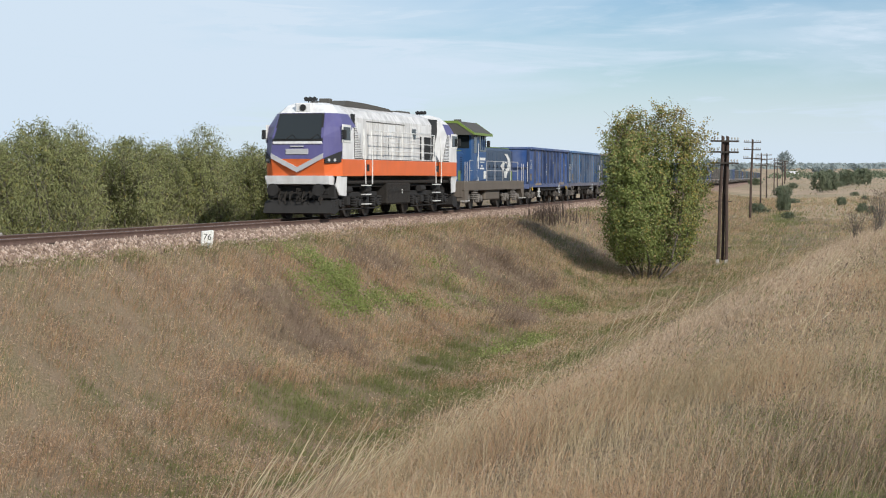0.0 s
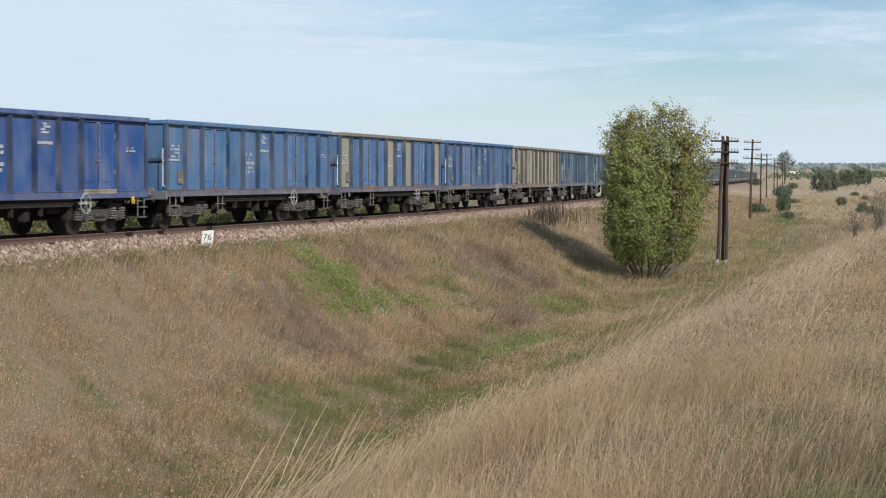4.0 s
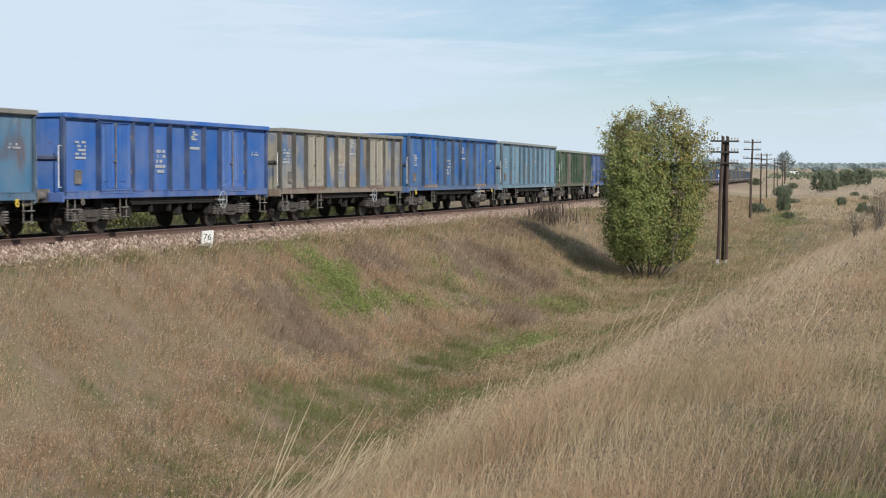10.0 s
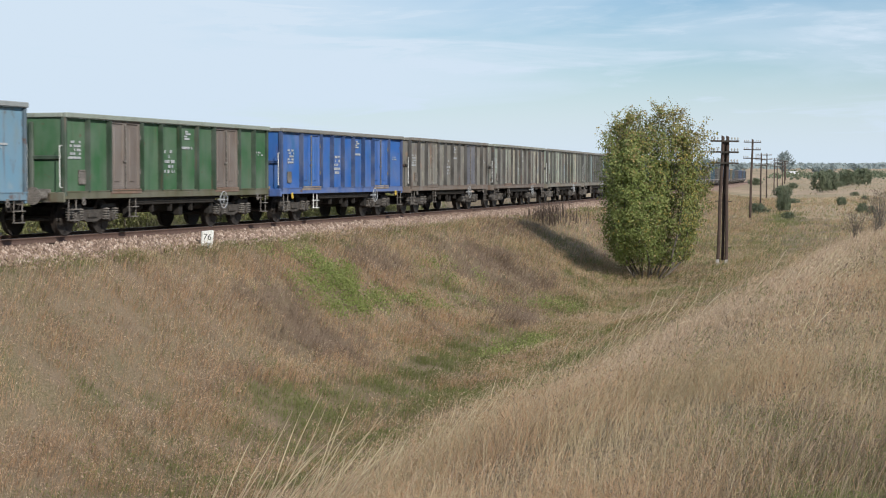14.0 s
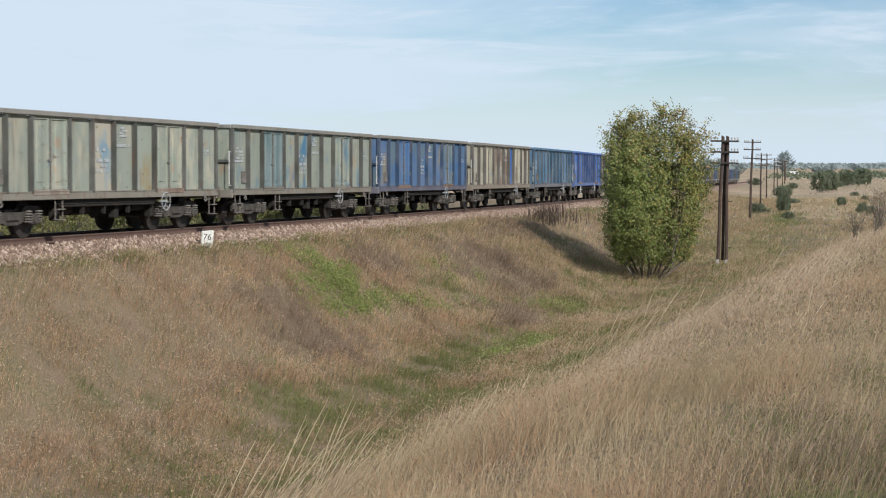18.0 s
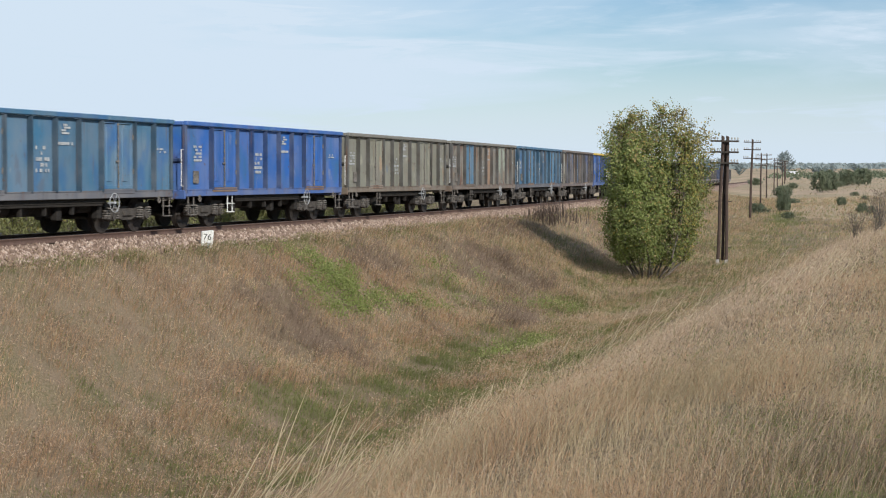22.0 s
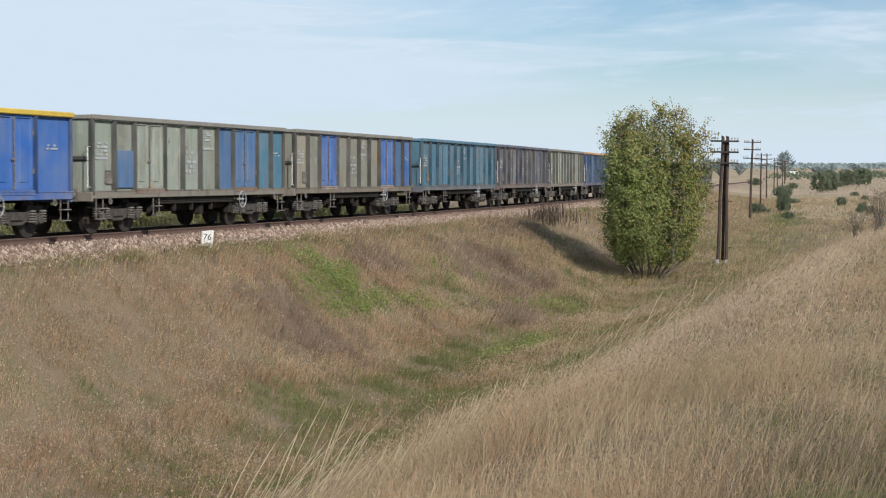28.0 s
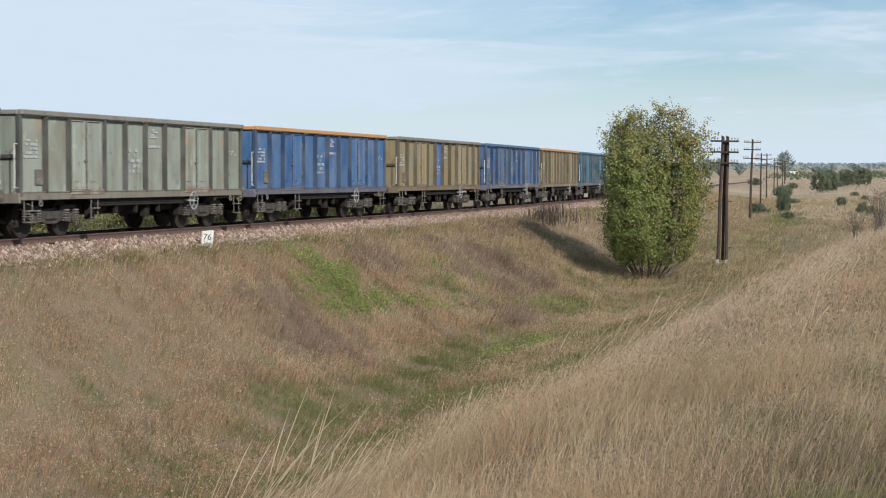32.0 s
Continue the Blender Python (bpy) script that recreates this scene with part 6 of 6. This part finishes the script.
        add_box(bm, 0, y, 0.86, 5.0, 0.14, 0.2, 0.03)
        for ax in (-2.1, 0, 2.1):
            add_box(bm, ax, y + 0.05 * sg, 0.55, 0.34, 0.26, 0.36, 0.04)
            add_tube(bm, (ax, y + 0.12 * sg, 0.55), (ax, y + 0.26 * sg, 0.55), 0.13, 10)
            for d in (-0.38, 0.38):
                coil(bm, ax + d, y + 0.1 * sg, 0.42, 0.80, 0.12)
            add_tube(bm, (ax - 0.6, y + 0.05 * sg, 0.75), (ax + 0.2, y + 0.12 * sg, 0.62), 0.05, 6)
        for d in (-1.05, 1.05):
            add_box(bm, d, y + 0.1 * sg, 0.62, 0.32, 0.2, 0.3, 0.03)
            add_tube(bm, (d - 0.2, y + 0.15 * sg, 1.05), (d + 0.45, y + 0.15 * sg, 1.05), 0.13, 10)
        add_tube(bm, (-2.5, y + 0.14 * sg, 0.33), (2.5, y + 0.14 * sg, 0.33), 0.025, 6)
    add_box(bm, 0, 0, 0.7, 3.6, 1.8, 0.35)
    b = part("bogie", bm, L_BLACK, parent, "grimy three-axle bogie")
    b.matrix_basis = pose(x, 0, 0)
    for ax in (-2.1, 0, 2.1):
        wheelset(b, ax, 0.525, 0.525)
    return b


def fittings(t, L, z=1.05):
    for sgn in (1, -1):
        for y in (-0.875, 0.875):
            part("buffer", buffer_mesh(), L_BLACK, t).matrix_basis = pose(sgn * L, y, z, 0, 0, 0 if sgn > 0 else 180)
        part("coupling", coupling_mesh(), DARK, t).matrix_basis = pose(sgn * L, 0, z, 0, 0, 0 if sgn > 0 else 180)


def build_main_loco():
    t = empty("diesel_locomotive", "grimy white, violet and orange heavy diesel locomotive hauling the train", "locomotive")
    for sgn, rz in ((1, 0), (-1, 180)):
        shell = part("cab", cab_shell(), L_CAB, t, "white, violet and orange driving cab")
        shell.data.materials.append(L_PURPLE)
        shell.data.materials.append(L_ORANGE)
        shell.matrix_basis = pose(0 if sgn > 0 else -1.1, 0, 0, 0, 0, rz)
        # windscreen with its frame
        scr = [(7.475, -0.90, 2.86), (7.475, 0.90, 2.86), (7.03, 0.80, 3.74), (7.03, -0.80, 3.74)]
        part("windscreen_frame", lift([(7.495, -0.97, 2.79), (7.495, 0.97, 2.79), (6.99, 0.86, 3.80), (6.99, -0.86, 3.80)], 0.02), BLACK, shell)
        part("screen_sill", box(7.50, 0, 2.735, 0.06, 1.9, 0.10, 0.02), L_CAB, shell, "white ledge under the windscreen")
        part("windscreen", lift([(a + 0.025, b, c + 0.01) for a, b, c in scr], 0.015), GLASS_DARK, shell, "dark windscreen glass")
        for y in (-0.45, 0.5):
            part("wiper", rod_chain([(7.54, y, 2.86), (7.44, y + 0.25, 3.04), (7.53, y + 0.42, 2.90)], 0.012), BLACK, shell)
        part("chevron", prism([(-1.0, 2.36), (0, 1.86), (1.0, 2.36), (1.0, 2.18), (0, 1.68), (-1.0, 2.18)], "x", 7.42, 7.57), L_GREY, shell, "silver chevron stripe")
        part("badge", box(7.53, 0.0, 2.42, 0.05, 0.86, 0.2, 0.01), L_GREY, shell, "bare metal plate")
        part("lettering", box(7.53, 0, 2.61, 0.04, 0.5, 0.05), L_GREY, shell)
        for y in (-1.0, 1.0):
            k = 1 if y > 0 else -1
            if sgn > 0:
                def corner(f, z, out=0.03):
                    return (7.54 - 0.72 * f + 0.55 * out, (1.0 + 0.47 * f + 0.84 * out) * k, z)
                lamp_box = part("headlight", lift([corner(0.05, 2.0), corner(0.9, 2.05), corner(0.94, 2.45), corner(0.05, 2.2)][::k], 0.03), BLACK, shell, "black slanted headlight cluster")
                for f in (0.25, 0.55):
                    part("lamp", tube(corner(f, 2.12, 0.05), corner(f, 2.12, 0.08), 0.055, 12), L_GREY, lamp_box, "clear lamp lens")
            # cab side window
            part("window_frame", box(6.40, 1.475 * k, 3.08, 0.92, 0.03, 0.66, 0.02), WHITE, shell)
            part("window", box(6.40, 1.49 * k, 3.08, 0.72, 0.03, 0.48, 0.01), GLASS_DARK, shell, "dark side window")
            part("mirror", box(6.85, 1.56 * k, 3.05, 0.08, 0.16, 0.34, 0.02), BLACK, shell)
            slats(shell, "louvre_slat", 18, 2.2, 3.36, lambda z: 4.61 + (z - 2.16) * 0.62, lambda z: 5.50 + (z - 2.2) * 0.06, 1.49 * k, L_CAB)
            part("louvre_back", lift([(4.62, 1.474 * k, 2.18), (5.54, 1.474 * k, 2.18), (5.62, 1.474 * k, 3.34), (5.32, 1.474 * k, 3.34)][::-k], 0.008), BLACK, shell)
            part("rail_guard", lift([(7.12, 1.42 * k, 1.54), (6.2, 1.42 * k, 1.54), (6.25, 1.42 * k, 0.82), (6.9, 1.40 * k, 0.86), (7.12, 1.34 * k, 1.2)][::k], 0.04), L_CAB, shell, "white corner skirt")
        part("valance", prism([(6.9, 1.56), (7.52, 1.56), (7.44, 1.26), (6.9, 1.2)], "y", -1.2, 1.2), L_CAB, shell, "white front valance")
        part("plough", prism([(6.82, 0.72), (7.37, 0.62), (7.57, 0.22), (7.12, 0.16), (6.72, 0.3)], "y", -1.3, 1.3), L_BLACK, shell, "black rail plough")
        part("buffer_beam", box(6.97, 0, 0.98, 0.3, 2.6, 0.5, 0.03), L_BLACK, shell)
        for i in range(8):
            y = -0.8 + 1.6 * i / 7
            part("brake_hose", rod_chain([(7.12, y, 1.0), (7.34, y + 0.02, 0.85), (7.42, y + 0.05, 0.55), (7.32, y + 0.12, 0.38)], 0.025), DARK, shell)
        part("light_box", box(6.72, 0, 4.02, 0.42, 0.62, 0.34, 0.03), L_CAB, shell, "white roof light box")
        part("lamp", tube((6.92, 0, 4.02), (6.96, 0, 4.02), 0.12, 14), BLACK, shell)
        bm = bmesh.new()
        for y in (-0.16, 0.0, 0.16):
            add_tube(bm, (5.92, y, 4.36), (6.22, y, 4.36), 0.035, 8, 0.09)
            add_tube(bm, (5.97, y, 4.2), (5.97, y, 4.36), 0.02, 6)
        part("horn", bm, BLACK, shell)
    fittings(t, 7.1)
    part("frame", box(0, 0, 1.86, 9.5, 2.92, 0.60, 0.02), L_ORANGE, t, "orange frame band")
    part("walkway", box(0, 0, 2.175, 10.4, 2.86, 0.03), L_ROOF, t)
    # engine hood
    hood = prism([(-1.2, 2.18), (-1.2, 3.72), (-1.02, 4.0), (-0.62, 4.18), (0.62, 4.18), (1.02, 4.0), (1.2, 3.72), (1.2, 2.18)], "x", -4.95, 5.6)
    part("engine_hood", hood, L_WHITE, t, "soot-streaked white engine hood")
    # black box stands in for the shade between hood and rear cab
    part("bulkhead", box(-5.7, 0, 3.1, 1.5, 2.0, 1.8), BLACK, t, "dark recess behind the rear cab")
    part("roof_hump", prism([(4.75, 4.16), (4.3, 4.38), (2.2, 4.36), (-0.6, 4.26), (-1.2, 4.16)], "y", -0.72, 0.72), L_ROOF, t, "dark roof cowling")
    part("exhaust", box(5.15, 0.2, 4.30, 0.34, 0.4, 0.24, 0.02), L_ROOF, t, "sooty exhaust stack")
    part("roof_fan", box(-3.6, 0, 4.22, 1.5, 0.9, 0.12, 0.03), L_ROOF, t)
    for i in range(15):
        x = 3.35 - 0.32 * i
        part("hood_rib", box(x, 1.205, 2.95, 0.035, 0.03, 1.25), L_WHITE, t)
    part("hood_seam", box(1.1, 1.205, 3.62, 4.7, 0.02, 0.03), L_ROOF, t)
    part("hood_panel", box(0.45, 1.21, 3.3, 0.8, 0.03, 0.5, 0.01), L_CAB, t, "cleaner replaced panel")
    part("hood_panel", box(4.25, 1.21, 2.9, 0.5, 0.03, 1.3, 0.01), L_CAB, t)
    part("intake", box(5.0, 1.21, 3.6, 0.4, 0.03, 0.5), BLACK, t, "dark air intake")
    part("window_frame", box(-2.4, 1.21, 3.28, 0.7, 0.03, 0.62, 0.01), L_CAB, t)
    part("window", box(-2.4, 1.225, 3.28, 0.5, 0.03, 0.42), GLASS_DARK, t)
    # black plates on the closed hood paint the dark inside of its openings
    for x, w in ((-3.45, 0.22), (-4.35, 0.85)):
        part("door_opening", box(x, 1.21, 2.72, w, 0.03, 0.95), BLACK, t, "dark grille opening")
    part("hood_door", box(-3.9, 1.21, 3.5, 1.5, 0.03, 0.34, 0.01), L_CAB, t)
    part("hood_door", box(-2.4, 1.21, 2.55, 0.6, 0.03, 0.6, 0.01), L_CAB, t)
    for k in (1, -1):
        y = 1.42 * k
        for x in (4.4, 3.45, 2.3, 1.0, -0.3, -1.6, -2.9, -4.55, -5.6):
            part("rail_post", tube((x, y, 2.18), (x, y, 3.3 if x > -4 else 3.2), 0.017, 6), WHITE, t)
        for z in (2.52, 2.86, 3.28):
            part("handrail", tube((3.45, y, z), (-4.55, y, z), 0.016, 6), WHITE, t, "pale tubular handrail")
        for x0 in (3.95, -5.1):
            for d in (-0.42, 0.42):
                part("ladder_rail", rod_chain([(x0 + d, y, 3.3), (x0 + d, y + 0.06 * k, 2.1), (x0 + d * 0.9, y + 0.07 * k, 1.25)], 0.02), WHITE, t)
            for z in (1.2, 0.86, 0.5):
                part("step", box(x0 + 0.05, y - 0.02 * k, z, 0.62, 0.2, 0.035), WHITE, t, "white-edged step")
            # flat black plate in place of the shade in a foot recess
            part("step_recess", box(x0 + 0.05, 1.455 * k, 1.86, 0.3, 0.03, 0.26), BLACK, t)
    part("underframe", box(0, 0, 1.35, 13.6, 2.2, 0.42), DARK, t)
    tank = box(-0.25, 0, 0.86, 2.9, 2.62, 0.86, 0.06)
    part("fuel_tank", tank, DARK, t, "dark grey fuel tank")
    part("tank_rib", box(-0.25, 1.32, 0.95, 2.8, 0.03, 0.04), DARK, t)
    part("tank_mark", box(-0.6, 1.315, 0.95, 0.1, 0.012, 0.16), WHITE, t)
    part("pipe", tube((6.5, 1.2, 1.32), (-7.5, 1.2, 1.32), 0.07, 8), DARK, t)
    for x in (4.55, -4.55):
        three_axle_bogie(t, x)
    return t


def arc_band(r0, r1, a0, a1, n, squeeze=1.0):
    """A flat curved band in the x-z plane."""
    out = [(math.cos(radians(a0 + (a1 - a0) * i / n)) * r1 * squeeze, math.sin(radians(a0 + (a1 - a0) * i / n)) * r1) for i in range(n + 1)]
    inn = [(math.cos(radians(a0 + (a1 - a0) * i / n)) * r0 * squeeze, math.sin(radians(a0 + (a1 - a0) * i / n)) * r0) for i in range(n + 1)]
    return prism(out + inn[::-1], "y", -0.003, 0.003)


def build_second_loco():
    t = empty("shunting_locomotive", "dark blue diesel locomotive with lime green trim, coupled behind", "locomotive")
    part("frame", box(0, 0, 1.09, 12.5, 2.84, 0.40, 0.02), L_FRAME, t, "dusty brown frame")
    part("walkway", box(0, 0, 1.31, 12.4, 2.8, 0.04), L_FRAME, t)
    fittings(t, 6.2)
    for sgn in (1, -1):
        part("end_skirt", box(sgn * 6.2, 0, 0.95, 0.14, 2.6, 0.75, 0.02), L_FRAME, t)
        for k in (1, -1):
            part("corner_steps", prism([(sgn * 5.45, 0.9), (sgn * 6.22, 0.9), (sgn * 6.22, 0.4), (sgn * 5.9, 0.4)], "y", min(1.0 * k, 1.42 * k), max(1.0 * k, 1.42 * k)), L_FRAME, t)
            part("step", box(sgn * 5.95, 1.36 * k, 0.42, 0.62, 0.3, 0.03), WHITE, t, "white-edged step")
    # cab
    cab = part("cab", box(3.45, 0, 2.42, 2.9, 2.76, 2.2, 0.03), L_BLUE, t, "dark blue cab")
    for k in (1, -1):
        part("side_window", lift([(3.35, 1.40 * k, 2.72), (2.12, 1.40 * k, 2.72), (2.12, 1.388 * k, 3.46), (3.35, 1.388 * k, 3.46)][::-k], 0.02), GLASS_DARK, cab, "wide side windows")
        for x in (2.55, 2.95):
            part("window_bar", box(x, 1.40 * k, 3.12, 0.05, 0.05, 0.66), L_BLUE, cab)
        part("cab_door", box(4.25, 1.385 * k, 2.38, 0.72, 0.03, 2.0, 0.01), L_BLUE, cab)
        part("door_window", box(4.25, 1.40 * k, 3.0, 0.5, 0.03, 0.75, 0.01), GLASS_DARK, cab)
        part("grab_rail", tube((3.78, 1.44 * k, 1.9), (3.78, 1.44 * k, 3.1), 0.018, 6), WHITE, cab)
        part("mirror", box(2.05, 1.5 * k, 3.1, 0.06, 0.16, 0.3, 0.01), BLACK, cab)
    for sgn, x in ((1, 4.91), (-1, 1.99)):
        for y in (-0.7, 0.7):
            part("end_window", box(x, y, 3.16, 0.03, 1.15, 0.62, 0.01), GLASS_DARK, cab, "dark end window")
    roof = prism([(-1.62, 3.46), (-1.62, 3.56), (-0.82, 4.10), (0.82, 4.10), (1.62, 3.56), (1.62, 3.46)], "x", 1.75, 5.30)
    part("roof", roof, L_ROOF, cab, "grimy grey-brown overhanging roof")
    for k in (1, -1):
        part("roof_edge", box(3.52, 1.625 * k, 3.51, 3.6, 0.02, 0.11), L_LIME, cab, "lime green roof edge")
    for x in (1.742, 5.308):
        part("roof_end", prism([(-1.6, 3.46), (-1.62, 3.57), (-0.83, 4.115), (0.83, 4.115), (1.62, 3.57), (1.6, 3.46), (0.78, 4.0), (-0.78, 4.0)], "x", x - 0.012, x + 0.012), L_LIME, cab)
    part("vent", box(3.3, 0.3, 4.16, 0.3, 0.3, 0.16, 0.02), L_ROOF, cab)
    # hoods
    def hood(name, x0, x1, top, hw, mat):
        bm = prism([(-hw, 1.33), (-hw, top - 0.14), (-hw + 0.14, top), (hw - 0.14, top), (hw, top - 0.14), (hw, 1.33)], "x", x0, x1)
        return part(name, bm, mat, t, "blue engine hood")
    hood("long_hood", -5.05, 2.02, 2.98, 1.0, L_SLATE)
    hood("short_hood", 4.88, 6.02, 2.72, 1.02, L_BLUE)
    part("hood_trim", box(-1.5, 0, 2.99, 7.0, 1.78, 0.05, 0.02), L_LIME, t, "lime green hood top")
    part("hood_trim", box(5.45, 0, 2.73, 1.15, 1.8, 0.05, 0.02), L_LIME, t)
    part("exhaust", tube((0.55, 0.2, 2.98), (0.55, 0.2, 3.14), 0.24, 14), L_ROOF, t)
    for x in (-5.06, 6.03):
        part("hood_end_panel", box(x, 0, 1.58, 0.03, 1.7, 0.46, 0.01), L_LIME, t)
    for k in (1, -1):
        for x in (1.3, 0.45, -0.4, -1.25, -2.1, -2.95, -3.8, -4.6):
            part("hood_door", box(x, 1.005 * k, 2.05, 0.74, 0.025, 1.32, 0.008), L_SLATE, t)
            part("door_handle", box(x + 0.28, 1.025 * k, 2.05, 0.03, 0.03, 0.14), DARK, t)
        for i in range(9):
            part("louvre_slat", box(1.3, 1.022 * k, 2.2 + 0.055 * i, 0.55, 0.02, 0.025), DARK, t)
            part("louvre_slat", box(5.45, 1.03 * k, 1.7 + 0.09 * i, 0.3, 0.02, 0.03), DARK, t)
        # railings
        for x in (1.9, 0.2, -1.5, -3.2, -4.9, 3.85, 5.2):
            part("rail_post", tube((x, 1.38 * k, 1.3), (x, 1.38 * k, 2.28), 0.017, 6), L_GREY, t)
        for z in (1.82, 2.28):
            part("handrail", tube((1.9, 1.38 * k, z), (-4.9, 1.38 * k, z), 0.016, 6), L_GREY, t, "grey tubular handrail")
            part("handrail", tube((3.85, 1.38 * k, z), (5.2, 1.38 * k, z), 0.016, 6), L_GREY, t)
        for x in (5.75, 6.15, -5.75, -6.15):
            part("grab_rail", rod_chain([(x, 1.40 * k, 0.8), (x, 1.40 * k, 2.1), (x - 0.1, 1.38 * k, 2.2)], 0.018), L_GREY, t)
        y = 1.019 * k
        # the emblem: plain white shapes
        sweep_shape = prism([(2.6 * u, v) for u, v in [(-0.12, 0.62), (0.16, 0.6), (0.34, 0.38), (0.46, 0.0), (0.3, -0.22), (0.14, -0.36), (0.06, -0.62), (-0.12, -0.6), (-0.14, -0.3), (0.02, -0.24), (0.2, 0.0), (0.2, 0.26), (0.06, 0.46)]], "y", -0.003, 0.003)
        point_shape = prism([(2.6 * u, v) for u, v in [(-0.46, 0.0), (-0.2, 0.26), (-0.12, 0.1), (-0.14, -0.12), (-0.22, -0.24)]], "y", -0.003, 0.003)
        for b, z in ((sweep_shape, 2.08), (point_shape, 2.06), (arc_band(0.16, 0.2, 0, 359, 20, 2.2), 2.08)):
            part("emblem", b, WHITE, t, "plain white emblem").matrix_basis = pose(-3.6, y + 0.02 * k, z, 0, 0, 180 if k > 0 else 0)
        for x in (-4.85, 5.75):
            part("trim_panel", box(x, 1.025 * k, 1.58, 0.4, 0.02, 0.46, 0.008), L_LIME, t, "lime green corner panel")
        for i, (x, z, w, h) in enumerate([(3.62, 2.36, 0.3, 0.22), (2.75, 2.37, 1.1, 0.13), (2.8, 2.22, 0.8, 0.04), (2.9, 2.04, 0.3, 0.06), (2.85, 1.92, 0.8, 0.07)]):
            part("lettering", box(x, 1.384 * k, z, w, 0.006, h), WHITE, t)
        part("data_panel", box(2.3, 1.384 * k, 1.62, 0.42, 0.008, 0.36), WHITE, t, "white data panel")
        part("data_panel", box(3.6, 1.384 * k, 1.42, 0.1, 0.008, 0.16), WHITE, t)
        part("lettering", bars_mesh(block_of_bars(random.Random(8), 0.42, 0.4, 4, 0.7)), WHITE, t).matrix_basis = pose(1.65, 1.03 * k, 1.66)
    part("fuel_tank", box(0.15, 0, 0.72, 3.0, 2.5, 0.62, 0.05), L_FRAME, t, "dusty fuel tank")
    for x in (4.0, -4.0):
        bm = bmesh.new()
        for sg in (-1, 1):
            y = 1.1 * sg
            add_box(bm, 0, y, 0.62, 3.4, 0.12, 0.2, 0.03)
            for ax in (-1.2, 1.2):
                add_box(bm, ax, y + 0.05 * sg, 0.5, 0.42, 0.24, 0.4, 0.04)
                add_tube(bm, (ax, y + 0.1 * sg, 0.5), (ax, y + 0.26 * sg, 0.5), 0.15, 10)
            for d in (-0.25, 0.25):
                coil(bm, d, y + 0.16 * sg, 0.45, 0.92, 0.13, 5)
        add_box(bm, 0, 0, 0.6, 2.6, 1.9, 0.3)
        b = part("bogie", bm, BOGIE, t, "dusty two-axle bogie")
        b.matrix_basis = pose(x, 0, 0)
        for ax in (-1.2, 1.2):
            wheelset(b, ax, 0.525, 0.525)
    return t


TRAIN.append((build_main_loco(), -175.5, 4.55))
TRAIN.append((build_second_loco(), -159.7, 4.0))

# ---- what moves ----
V_T = [0, 5, 8, 12.5, 19, 22, 26, 29.5, 32]
V_V = [14.15, 14.5, 14.6, 14.7, 14.45, 14.05, 14.1, 14.38, 14.3]
_t = np.linspace(0, 32, 641)
_v = np.interp(_t, V_T, V_V)
_run = np.concatenate([[0], np.cumsum((_v[1:] + _v[:-1]) / 2 * 0.05)])
_run -= np.interp(13, _t, _run)


def run(t):
    """How far the train has run along the line since 13 s."""
    return float(np.interp(t, _t, _run))


def motions():
    times = [0, 0.1, 0.5] + list(range(1, 32)) + [31.5, 31.9, 32]
    for thing, centre, pivot in TRAIN:
        walk(thing, [(t, on_line(centre - run(t) - pivot, centre - run(t) + pivot)) for t in times])
    # the tufts sway, each in its own beat
    for i, (thing, x, y, z, turn, beat) in enumerate(TUFTS):
        rows = []
        for k in range(65):
            t = k / 2
            gust = 0.5 + 0.5 * math.sin(0.55 * t + 0.35 * x + 0.2 * y)
            a = 7.0 * gust * math.sin(2.1 * t + beat) + 4.0 * math.sin(1.27 * t + beat * 2.3)
            b = 3.0 * math.sin(1.7 * t + beat * 1.7)
            rows.append((t, pose(x, y, z, b, 4 + a, turn)))
        walk(thing, rows)
    thing, x, y, z = TREE
    walk(thing, [(k / 2, pose(x, y, z, 0.15 * math.sin(1.1 * k), 0.3 + 0.45 * math.sin(0.9 * k + 0.6 * math.sin(0.37 * k)), 0)) for k in range(65)])
    # wheels of one size turn alike and share their keys
    by_size = {}
    for o in scene.objects:
        if o.name.startswith("wheelset"):
            by_size.setdefault(round(o.dimensions.z, 2), []).append(o)
    for size, axles in by_size.items():
        r = 0.46 if size < 1.0 else 0.525
        walk(axles[0], [(k / 30, Matrix.Rotation((run(k / 30) - run(0)) / r, 4, "Y")) for k in range(961)])
        first = axles[0].animation_data
        for o in axles[1:]:
            o.rotation_mode = "QUATERNION"
            o.animation_data_create()
            o.animation_data.action = first.action
            o.animation_data.action_slot = first.action_slot


motions()
